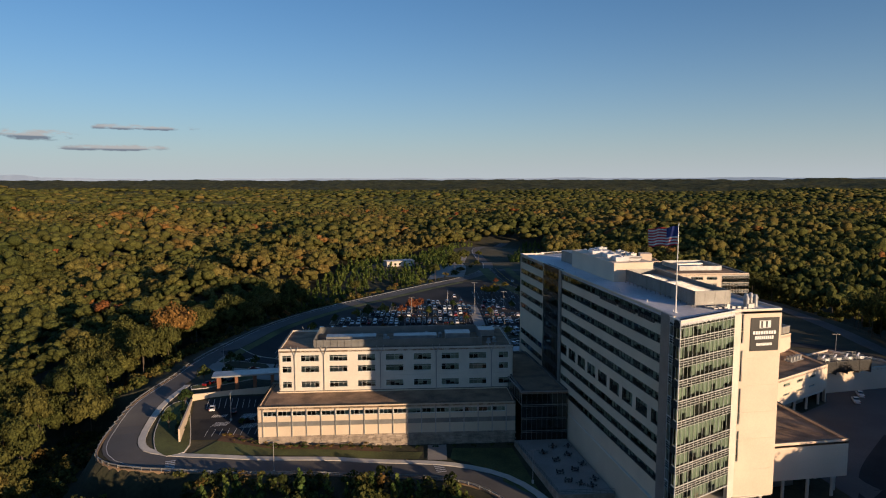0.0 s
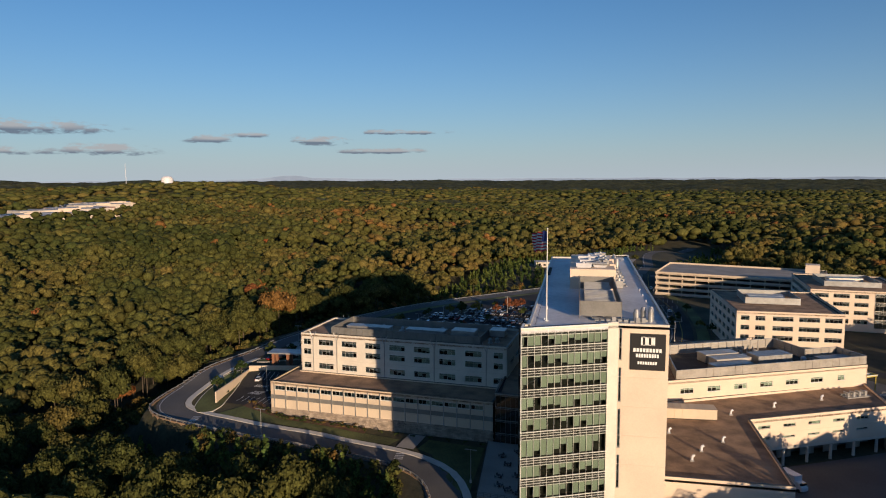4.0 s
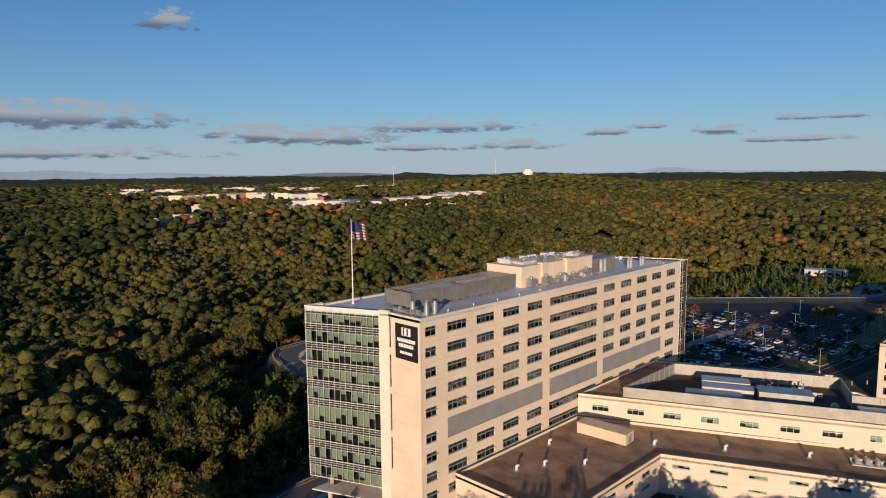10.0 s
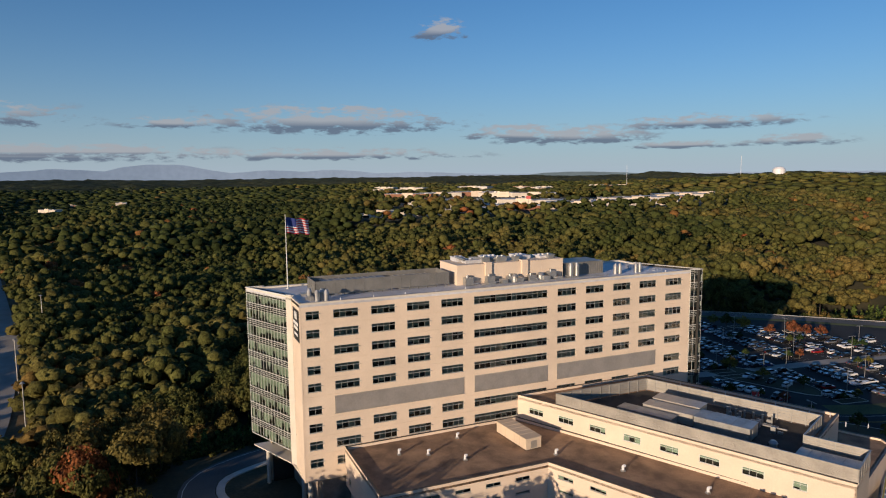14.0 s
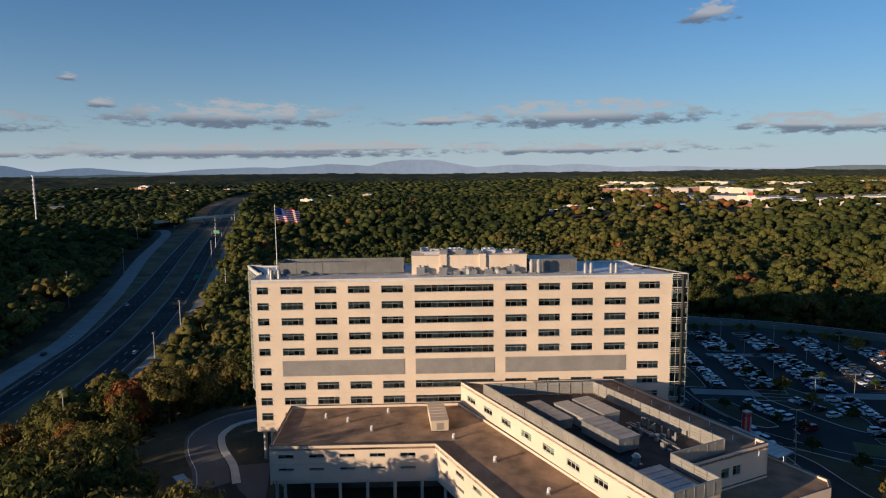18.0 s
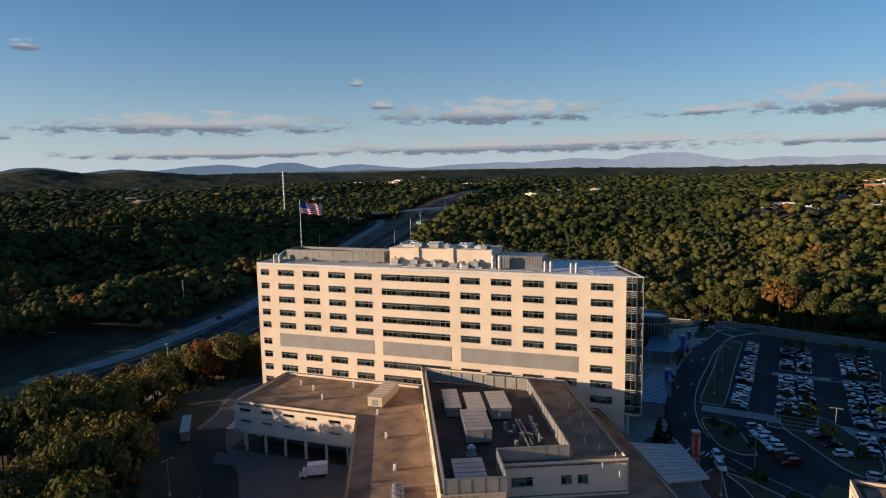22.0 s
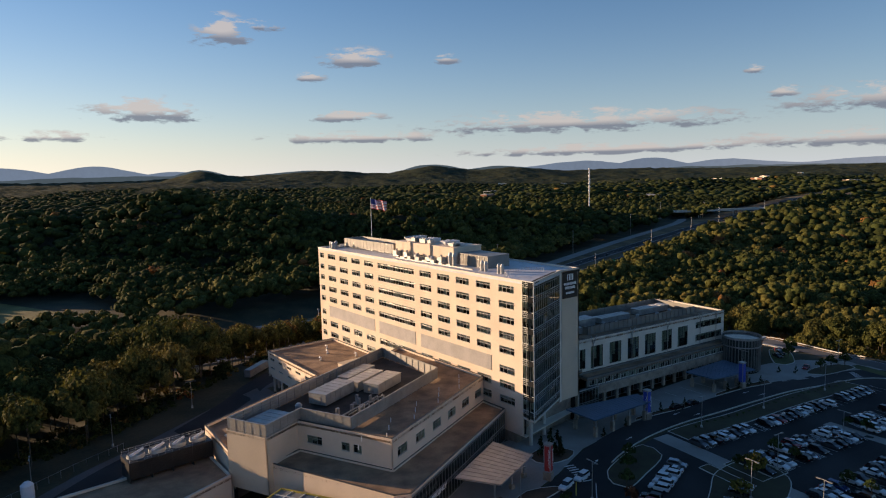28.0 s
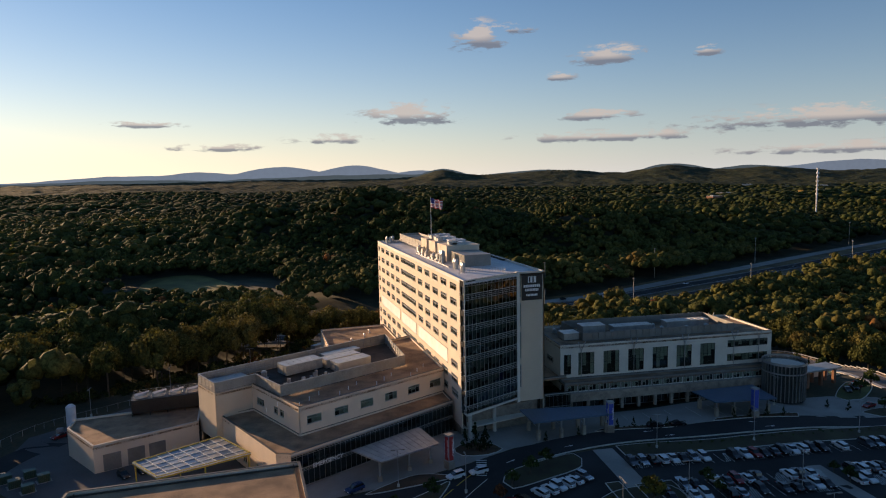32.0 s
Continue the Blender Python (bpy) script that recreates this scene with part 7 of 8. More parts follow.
gant = thing("overhead_sign", (-560, -85, -5), 0, "green road sign on a steel gantry", "road sign")
gant["base"] = (0, 0, 0)
gant.matrix_basis = pose(-565, -88, lv(-565, -88), 0, 0, 75)
Geo().tube((-7, 0, 0), (-7, 0, 8), .25, 8).tube((7, 0, 0), (7, 0, 8), .25, 8).tube((-7, 0, 7), (7, 0, 7), .2, 6).ob("frame", M["steel_grey"], gant)
M["road_green"] = material("green_sign_sheet", (0.01, 0.22, 0.12), 0.5, scale=0.5, vary=0.05)
Geo().box(-4, -.3, 5.4, 4, -.2, 9.4).ob("sign_board", M["road_green"], gant)
for x, y, ang in ((-272, -14, 80), (-20, 34, 78), (-210, 30, 78)):
    rs_ = thing("roadside_sign", (0, 0, 0), 0, "green road sign on two posts beside the highway", "road sign", "roadside signs")
    rs_["base"] = (0, 0, 0)
    rs_.matrix_basis = pose(x, y, lv(x, y), 0, 0, ang)
    for dx in (-1.6, 1.6):
        Geo().tube((dx, 0, -.3), (dx, 0, 5.2), .1, 6).ob("post", M["steel_grey"], rs_)
    Geo().box(-2.6, -.2, 2.6, 2.6, -.1, 5.4).ob("sign_board", M["road_green"], rs_)

# ---- vehicles ----
def loft(profile, half, tuck):
    """A body from a side profile (x, z), full width in the middle of its height, tucked in at the edges."""
    g = Geo()
    n = len(profile)
    cx = sum(p[0] for p in profile) / n
    cz = sum(p[1] for p in profile) / n
    v = []
    for y, k in ((-half, tuck), (-half * .86, 1.0), (half * .86, 1.0), (half, tuck)):
        v += [(cx + (x - cx) * (1 - (1 - k)), y, cz + (z - cz) * k) for x, z in profile]
    f = [tuple(range(n)), tuple(range(3 * n, 4 * n))[::-1]]
    for r in range(3):
        f += [(r * n + i, (r + 1) * n + i, (r + 1) * n + (i + 1) % n, r * n + (i + 1) % n) for i in range(n)]
    return g.add(v, f)


CAR_KINDS = {
    "sedan": dict(L=4.7, prof=[(-2.33, .35), (-2.35, .75), (-2.2, .98), (-1.3, 1.02), (.75, 1.0), (2.1, .82), (2.33, .6), (2.3, .3), (1.0, .22), (-1.0, .22)],
                  glass=[(-1.75, 1.0), (-1.05, 1.42), (.25, 1.44), (1.0, 1.0)], top=[(-1.02, 1.43), (.22, 1.45), (.2, 1.5), (-.98, 1.48)]),
    "suv": dict(L=4.8, prof=[(-2.36, .4), (-2.38, 1.0), (-2.3, 1.12), (-1.3, 1.14), (.9, 1.12), (2.2, 1.0), (2.38, .7), (2.32, .38), (1.0, .28), (-1.0, .28)],
                glass=[(-2.26, 1.12), (-1.95, 1.66), (.35, 1.7), (1.1, 1.12)], top=[(-1.95, 1.67), (.35, 1.71), (.3, 1.77), (-1.9, 1.74)]),
    "pickup": dict(L=5.6, prof=[(-2.8, .5), (-2.8, 1.1), (-.75, 1.12), (1.1, 1.14), (2.6, 1.06), (2.8, .75), (2.75, .45), (1.0, .35), (-1.0, .35)],
                   glass=[(-.75, 1.12), (-.55, 1.72), (.75, 1.74), (1.35, 1.14)], top=[(-.55, 1.73), (.75, 1.75), (.7, 1.82), (-.5, 1.8)]),
}
wheel_tyre = Geo().tube((0, -.12, .33), (0, .12, .33), .33, 12).mesh("wheel", M["tyre"])
CARS = {}
for kn, kd in CAR_KINDS.items():
    gm = loft(kd["glass"], .76, .9).mesh("cabin_glass", M["car_glass"])
    lg = Geo()
    for y in (-.66, .66):
        lg.box(kd["L"] / 2 - .12, y - .2, .66, kd["L"] / 2 + .0, y + .2, .8)
    lm = lg.mesh("headlights", M["head"])
    lg = Geo()
    for y in (-.7, .7):
        lg.box(-kd["L"] / 2 - .01, y - .16, .78, -kd["L"] / 2 + .1, y + .16, .98)
    tm = lg.mesh("tail_lamps", M["tail"])
    for pi, pm in enumerate(PAINTS):
        bm_ = loft(kd["prof"], .9, .93)
        t_ = loft(kd["top"], .7, .98)
        bm_.add(t_.v, t_.f)
        pn = ("white", "silver", "black", "grey", "red", "blue")[pi]
        c = thing("parked_" + ("car" if kn == "sedan" else kn), (-3000, 0, 0), 0, f"{pn} {'sedan car' if kn == 'sedan' else kn.upper() if kn == 'suv' else 'pickup truck'} parked on the asphalt", "car", "parked cars")
        c["base"] = (0, 0, 0)
        bm_.ob("body", pm, c)
        for nm_, me_ in (("cabin_glass", gm), ("headlights", lm), ("tail_lamps", tm)):
            o = new(nm_, me_)
            o.parent = c
        for sx in (-1, 1):
            for sy in (-1, 1):
                w = new("wheel", wheel_tyre)
                w.parent = c
                w.location = (sx * kd["L"] * .29, sy * .8, 0)
        CARS[kn, pi] = c
used = set()


def park(kn, pi, x, y, ang, up=.24):
    c = CARS[kn, pi]
    m = pose(x, y, lv(x, y) + up, 0, 0, ang)
    if (kn, pi) not in used:
        used.add((kn, pi))
        c.matrix_basis = m
        return c
    return copy_thing(c, m)


rnd = random.Random(77)
count = 0
for k in range(9):
    for off, skip in ((0, (6,)), (15.5, (0, 3, 5))):
        if k in skip or (off and k > 6):
            continue
        park(rnd.choice(("sedan", "suv", "suv")), rnd.choices(range(6), (30, 12, 32, 20, 4, 2))[0], 75.2 + k * 2.62 - off * .3 + rnd.uniform(-.15, .15), 272.4 + k * .8 + off * .95, -73 + rnd.uniform(-2, 2) + 180 * (k % 3 == 0))
        count += 1
for a, b, side in SPOTS:
    full = .86 if b < 60 else (.72 if b < 95 else .28 if b < 115 else .06)
    if a > 60 and b > 60:
        full *= .5
    if rnd.random() > full or count > 292:
        continue
    x, y = lot(a, b)
    if not bool(inside(np.array([x]), np.array([y]), SITE)[0]):
        continue
    if float(line_distance(np.array([x]), np.array([y]), LOOP)[0]) < 8 or float(line_distance(np.array([x]), np.array([y]), EAST_ROAD)[0]) < 8:
        continue
    kn = rnd.choices(("sedan", "suv", "pickup"), (5, 5, 1))[0]
    pi = rnd.choices(range(6), (30, 12, 32, 20, 4, 2))[0]
    park(kn, pi, x + rnd.uniform(-.15, .15), y + rnd.uniform(-.3, .3), LA + (90 if side > 0 else -90) + rnd.uniform(-2, 2) + (180 if rnd.random() < .3 else 0))
    count += 1
for kn, pi, x, y, ang in (("sedan", 0, -41, 219, 95), ("suv", 2, -29, 209, 20), ("sedan", 2, -34, 217, 100), ("suv", 0, 104, 262.5, 15), ("suv", 2, 40, 249.8, 170), ("sedan", 2, 33, 250.6, 172),
                          ("sedan", 4, -32, 256, 10), ("pickup", 0, 172, 190, 60), ("pickup", 0, 178, 195, 60), ("suv", 2, 178, 228.5, 120), ("suv", 2, 182, 229.8, 120), ("sedan", 1, 172, 226, 120), ("sedan", 0, 166, 222, 120),
                          ("suv", 5, 128, 260, 25), ("sedan", 4, 205, 193, 40), ("sedan", 0, 127, 372, 92), ("sedan", 2, 124, 350, -88), ("sedan", 0, 126, 458, 80), ("suv", 0, 98, 262, 10),
                          ("sedan", 4, -46, 240, 60), ("suv", 2, -42, 242, 60), ("sedan", 2, -38, 243, 60)):
    park(kn, pi, x, y, ang)
for i, (d, k) in enumerate(((-17, 21), (-14, 26), (13, 24), (10, 29), (17, 33), (-17, 35), (-10, 17), (10, 38), (17, 43), (-14, 45), (13, 19), (-17, 49), (10, 52))):
    (x, y), (nx, ny) = HL[k], hn[k]
    (x2, y2) = HL[k + 1]
    an = math.degrees(math.atan2(y2 - y, x2 - x))
    c = park(("sedan", "suv")[i % 2], (0, 1, 2, 0, 3)[i % 5], x + nx * d, y + ny * d, an + (180 if d > 0 else 0), .52)
    c["label"] = "car on the highway lane"
for i, t in enumerate((6, 10, 13)):
    x, y = RAMP[t]
    park("suv" if i % 2 else "sedan", 0 if i != 1 else 2, x, y, 190, .65)
for (kn, pi), c in list(CARS.items()):
    if (kn, pi) not in used:
        for o in list(c.children_recursive) + [c]:
            bpy.data.objects.remove(o)
# box truck and trailer at the dock
tk = thing("box_truck", (0, 0, 0), 0, "white box truck backed to the loading dock", "truck")
tk["base"] = (0, 0, 0)
tk.matrix_basis = pose(130.5, 166, lv(130.5, 166) + .22, 0, 0, -60)
Geo().box(-3.6, -1.2, 1.0, 1.4, 1.2, 3.6).ob("cargo_box", M["tank_white"], tk)
loft([(1.5, .5), (1.5, 2.4), (2.6, 2.4), (3.2, 1.5), (3.5, 1.3), (3.5, .5)], 1.05, .95).ob("cab", PAINTS[0], tk)
Geo().box(2.7, -.95, 1.55, 3.05, .95, 2.3).ob("windscreen", M["car_glass"], tk)
Geo().box(-3.6, -.9, .55, 3.2, .9, .98).ob("chassis", M["dark_metal"], tk)
for sx in (-2.4, 2.6):
    for sy in (-.95, .95):
        w = new("wheel", wheel_tyre)
        w.parent = tk
        w.matrix_basis = Matrix.LocRotScale((sx, sy, 0), None, (1.4, 1.4, 1.4))
trl = thing("storage_trailer", (0, 0, 0), 0, "long pale grey storage trailer parked by the woods", "trailer")
trl["base"] = (0, 0, 0)
trl.matrix_basis = pose(118, 115, lv(118, 115), 0, 0, 38)
g = Geo().box(-7, -1.3, 1.1, 7, 1.3, 3.9)
for k in range(28):
    g.box(-7 + k * .5, -1.34, 1.15, -6.94 + k * .5, 1.34, 3.85)
g.ob("trailer_box", M["steel_grey"], trl)
for sx in (-5.2, -4.2):
    for sy in (-1, 1):
        w = new("wheel", wheel_tyre)
        w.parent = trl
        w.matrix_basis = Matrix.LocRotScale((sx, sy, 0), None, (1.5, 1.5, 1.5))
Geo().box(5, -.7, 0, 5.2, -.5, 1.2).box(5, .5, 0, 5.2, .7, 1.2).ob("landing_leg", M["dark_metal"], trl)

# ---- lamp posts ----
lamp = thing("parking_lamp", (-3000, 0, 0), 0, "tall grey parking lot lamp post with twin heads", "street lamp", "parking lamps")
lamp["base"] = (0, 0, 0)
Geo().tube((0, 0, 0), (0, 0, .8), .32, 10).ob("base", M["pale_concrete"], lamp)
Geo().tube((0, 0, .8), (0, 0, 9.2), .11, 8, .07).ob("pole", M["steel_grey"], lamp)
Geo().box(-1.2, -.05, 9.1, 1.2, .05, 9.22).ob("arm", M["steel_grey"], lamp)
for sx in (-1, 1):
    Geo().box(sx * 1.2 - .45, -.2, 9.04, sx * 1.2 + .45, .2, 9.2).ob("lamp_head", M["grey_panel"], lamp)
SPOT = [lot(-20, 18.5), lot(8, 18.5), lot(36, 18.5), lot(-14, 37.5), lot(16, 37.5), lot(50, 37.5), lot(76, 37.5), lot(0, 56), lot(34, 56), lot(66, 56), lot(10, 74), lot(44, 74), lot(78, 74), lot(30, 93), lot(62, 93), lot(90, 93), lot(48, 129), lot(84, 129), lot(-30, -8), lot(2, -8), lot(30, -8), lot(54, 24),
        (-17.5, 174.4), (-34, 211.5), (-44, 262), (104, 270), (118, 262), (-5, 246.5), (50, 160), (120, 300), (119, 340), (118, 400), (206, 240), (200, 176), (150, 138), (178, 156)]
for i, (x, y) in enumerate(SPOT):
    m = pose(x, y, lv(x, y) + .15, 0, 0, LA + 90 * (i % 2))
    if i == 0:
        lamp.matrix_basis = m
    else:
        copy_thing(lamp, m)
mast = thing("highway_lamp", (-3000, 0, 0), 0, "tall high-mast highway lamp", "street lamp", "highway lamps")
mast["base"] = (0, 0, 0)
Geo().tube((0, 0, 0), (0, 0, 25), .32, 8, .16).ob("pole", M["steel_grey"], mast)
Geo().tube((0, 0, 24.6), (0, 0, 25.2), .9, 8, .4).ob("lamp_ring", M["grey_panel"], mast)
first = True
for x, y in ((-185, 35), (-342, -24), (-296, -84), (60, 55), (-70, -52), (-20, 52), (-180, -70), (-470, -60), (-480, -150), (-600, -100), (-640, -215), (-760, -120), (-800, -240), (-90, 38)):
    m = pose(x, y, lv(x, y))
    if first:
        mast.matrix_basis = m
        first = False
    else:
        copy_thing(mast, m)

# ---- entrance pylons, canopies ----
for x, y, ang, col, words in ((103.8, 256.8, 20, "red_sign", "EMERGENCY"), (54.3, 249.2, -8, "blue_sign", "HOSPITAL"), (8.9, 253.6, -8, "blue_sign", "")):
    py = thing("sign_pylon", (0, 0, 0), 0, f"upright {'red' if col == 'red_sign' else 'blue'} sign pylon on a stone base", "sign pylon", "sign pylons")
    py["base"] = (0, 0, 0)
    py.matrix_basis = pose(x, y, lv(x, y) + .2, 0, 0, ang)
    Geo().box(-.95, -.95, 0, .95, .95, 1.7).box(-1.05, -1.05, 1.7, 1.05, 1.05, 1.85).ob("stone_base", M["stone"], py)
    Geo().box(-.8, -.8, 1.85, .8, .8, 8.6).box(-.92, -.92, 8.6, .92, .92, 8.8).ob("pylon_body", M["steel_grey"], py)
    for r_ in range(4):
        o = Geo().box(-.62, -.86, 2.3, .62, -.802, 8.3).ob("sign_face", M[col], py)
        o.matrix_basis = pose(0, 0, 0, 0, 0, r_ * 90)
        if words:
            tc = bpy.data.curves.new("pylon_letters", "FONT")
            tc.body, tc.size, tc.extrude, tc.align_x = words, .78, .015, "CENTER"
            tc.space_character = 1.0
            tc.materials.append(M["letter"])
            t_ = new("lettering", tc)
            t_.parent = o
            t_.matrix_basis = pose(.27, -.875, 5.3, 90, 90, 0)
for nm_, cp, z_, label in (("entrance_canopy", [(77, 238.5), (77.4, 249), (54, 250.3), (51.5, 243.8)], 7.4, "broad blue-grey metal canopy over the main entrance"),
                           ("entrance_canopy", [(20.5, 240.5), (20.5, 250.8), (1.5, 254.2), (-1, 241.5)], 6.9, "broad blue-grey metal canopy over the side entrance")):
    cn = thing(nm_, (cp[0][0], cp[0][1], 2), 0, label, "canopy", "entrance canopies")
    cn["base"] = (0, 0, 0)
    cn.matrix_basis = Matrix.Identity(4)
    Geo().prism(cp, z_, z_ + .4).ob("canopy_roof", M["blue_metal"], cn)
    for i in range(1, 20):
        t = i / 20
        a_ = (cp[0][0] + (cp[3][0] - cp[0][0]) * t, cp[0][1] + (cp[3][1] - cp[0][1]) * t)
        b_ = (cp[1][0] + (cp[2][0] - cp[1][0]) * t, cp[1][1] + (cp[2][1] - cp[1][1]) * t)
        Geo().slab(a_, b_, z_ + .4, z_ + .47, -.03, .03).ob("seam", M["blue_metal"], cn)
    for s in (.08, .36, .64, .92):
        for t in (.12, .86):
            a_ = (cp[0][0] + (cp[3][0] - cp[0][0]) * s, cp[0][1] + (cp[3][1] - cp[0][1]) * s)
            b_ = (cp[1][0] + (cp[2][0] - cp[1][0]) * s, cp[1][1] + (cp[2][1] - cp[1][1]) * s)
            x, y = a_[0] + (b_[0] - a_[0]) * t, a_[1] + (b_[1] - a_[1]) * t
            Geo().box(x - .45, y - .45, 2, x + .45, y + .45, 5.0).ob("stone_pier", M["stone"], cn)
            Geo().box(x - .2, y - .2, 5.0, x + .2, y + .2, z_ + .02).ob("post", M["steel_grey"], cn)
pc = thing("pad_canopy", (-33, 232, 2), 0, "long pale flat canopy on brick piers", "canopy")
pc["base"] = (0, 0, 0)
pc.matrix_basis = pose(-31, 233.5, 2, 0, 0, 3)
Geo().box(-12, -3.2, 4.6, 11, 3.2, 5.1).ob("canopy_roof", M["steel_grey"], pc)
for k in range(4):
    Geo().box(-10.5 + k * 6, -2.3, -1.0, -9.5 + k * 6, -1.3, 4.6).ob("brick_pier", M["brick"], pc)
    Geo().box(-10.5 + k * 6, 1.3, -1.0, -9.5 + k * 6, 2.3, 4.6).ob("brick_pier", M["brick"], pc)

# ---- service yard things ----
tank = thing("oxygen_tank", (202, 191.5, 0), 0, "tall white upright oxygen tank", "tank")
tank["base"] = (0, 0, 0)
tank.matrix_basis = pose(202, 191.5, lv(202, 191.5), 0, 0, 0)
Geo().tube((0, 0, 1.0), (0, 0, 9.0), 1.35, 20).tube((0, 0, 9.0), (0, 0, 9.7), 1.35, 20, .6).tube((0, 0, .6), (0, 0, 1.0), .8, 16, 1.35).ob("vessel", M["tank_white"], tank)
for k in range(3):
    a_ = k * 2.09
    Geo().box(math.cos(a_) - .12, math.sin(a_) - .12, 0, math.cos(a_) + .12, math.sin(a_) + .12, 1.2).ob("leg", M["steel_grey"], tank)
Geo().box(2.6, -1, 0, 4.2, .8, 2.6).ob("vaporiser", M["steel_grey"], tank)
for i, (x, y) in enumerate(((205, 222), (201, 225.5), (207, 227), (203, 231), (210, 223.5))):
    tb = thing("transformer_box", (0, 0, 0), 0, "dark green steel transformer box on a pad", "transformer", "transformer boxes")
    tb["base"] = (0, 0, 0)
    tb.matrix_basis = pose(x, y, lv(x, y), 0, 0, 25)
    Geo().box(-1.7, -1.4, 0, 1.7, 1.4, .3).ob("pad", M["concrete"], tb)
    Geo().box(-1.3, -1.0, .3, 1.3, 1.0, 2.1).box(-1.36, -1.06, 2.1, 1.36, 1.06, 2.2).ob("cabinet", M["green_box"], tb)
    for k in range(6):
        Geo().box(-1.1 + k * .4, 1.0, .5, -1.02 + k * .4, 1.25, 1.9).ob("fin", M["green_box"], tb)
fence = thing("yard_fence", (0, 0, 0), 0, "row of grey bollards and fence along the service court", "fence")
fence["base"] = (0, 0, 0)
fl_line = resample([(222, 200), (214, 184), (196, 172), (176, 160)], 3)
for x, y in fl_line:
    Geo().tube((x, y, lv(x, y)), (x, y, lv(x, y) + 2.0), .07, 6).ob("post", M["steel_grey"], fence)
strip("wire_rail", fl_line, -.03, .03, "steel_grey", 1.9, parent=fence, cols=1, thick=.08)
# white field office on the cleared land
fo = thing("site_office", (0, 0, 0), 0, "white flat-roofed site office on cleared land", "cabin")
fo["base"] = (0, 0, 0)
fo.matrix_basis = pose(53, 556, lv(53, 556), 0, 0, 12)
Geo().box(-12, -5, 0, 12, 5, 4.2).box(-4, 5, 0, 14, 11, 3.6).ob("wall", M["far_wall"], fo)
Geo().box(-12.4, -5.4, 4.2, 12.4, 5.4, 4.6).box(-4.3, 5.4, 3.6, 14.3, 11.3, 3.9).ob("roof", M["far_roof"], fo)
for k in range(5):
    Geo().box(-10 + k * 4.2, -5.06, 1.4, -8 + k * 4.2, -4.98, 2.8).ob("window", M["car_glass"], fo)
strip("cleared_yard", resample([(92, 488), (104, 540), (110, 590), (128, 650)], 8), -4, 24, "concrete", .3, "pale bare yard on the cleared land", "yard", cols=4)
area("bare_clay", [(70, 560), (92, 600), (112, 648), (104, 668), (80, 630), (60, 585)], "clay", .25, "bare red clay slope", "bare ground")

# ---- specimen trees and shrubs ----
def tree_kind(name, label, tall, r, stops, cone=False, leaves=220, leaf=.16, seed=1, lobes=8, trunk=True):
    rg = np.random.default_rng(seed)
    tv, tf = crown(rg, lobes, leaves, leaf, cone=cone, core=.42 if not cone else .5)
    t = thing(name, (-3000, 0, 0), 0, label, "tree" if tall > 2.2 else "shrub", name + "s")
    t["base"] = (0, 0, 0)
    g = Geo()
    up = tall * (.28 if not cone else .06)
    sc = (tall - up) / (1.75 if not cone else 2.6)
    g.add([(x * r, y * r, up + z_ * sc) for x, y, z_ in tv], [tuple(f) for f in tf])
    o = g.ob("crown", foliage_material(name + "_leaves", stops, "object"), t)
    if trunk:
        tg = Geo().tube((0, 0, -.3), (.05, 0, up + .5 * sc), .028 * tall, 7, .016 * tall)
        rq = random.Random(seed)
        for k in range(4):
            a_ = k * 1.6 + rq.random()
            tg.tube((.03, 0, up * .8), (math.cos(a_) * r * .55, math.sin(a_) * r * .55, up + sc * .8), .012 * tall, 5, .006 * tall)
        tg.ob("trunk", M["bark"], t)
    return t


GREEN = [(0, (.030, .052, .016)), (1, (.065, .078, .022))]
YEL = [(0, (.12, .11, .025)), (1, (.20, .15, .03))]
RED = [(0, (.14, .05, .025)), (1, (.20, .075, .035))]
DARK = [(0, (.012, .024, .010)), (1, (.022, .038, .014))]
kinds = dict(
    green=tree_kind("young_tree", "young green maple tree in a planting bed", 6.5, 2.3, GREEN, seed=3),
    yellow=tree_kind("yellow_tree", "young golden-leaved tree in the car park", 6.5, 2.4, YEL, seed=4),
    red=tree_kind("red_tree", "young red-leaved maple in the car park", 6.2, 2.1, RED, seed=5),
    pine=tree_kind("conifer", "small dark conical evergreen tree", 5.2, 1.5, DARK, cone=True, seed=6, lobes=6, leaves=160),
    shrub=tree_kind("shrub", "low rounded shrub in a mulch bed", 1.3, .8, GREEN, seed=7, lobes=5, leaves=70, leaf=.24, trunk=False),
    brown=tree_kind("ornamental_grass", "tuft of brown ornamental grass", 1.1, .6, [(0, (.14, .09, .03)), (1, (.22, .15, .05))], seed=8, lobes=4, leaves=60, leaf=.26, trunk=False),
)
planted = set()


def plant(kind_, x, y, s=1.0, up=.25):
    t = kinds[kind_]
    m = Matrix.LocRotScale((x, y, lv(x, y) + up), Euler((0, 0, rnd.uniform(0, 6.28))), (s, s, s * rnd.uniform(.9, 1.12)))
    if kind_ not in planted:
        planted.add(kind_)
        t.matrix_basis = m
        return
    c = copy_thing(t, m)
    c.matrix_basis = m


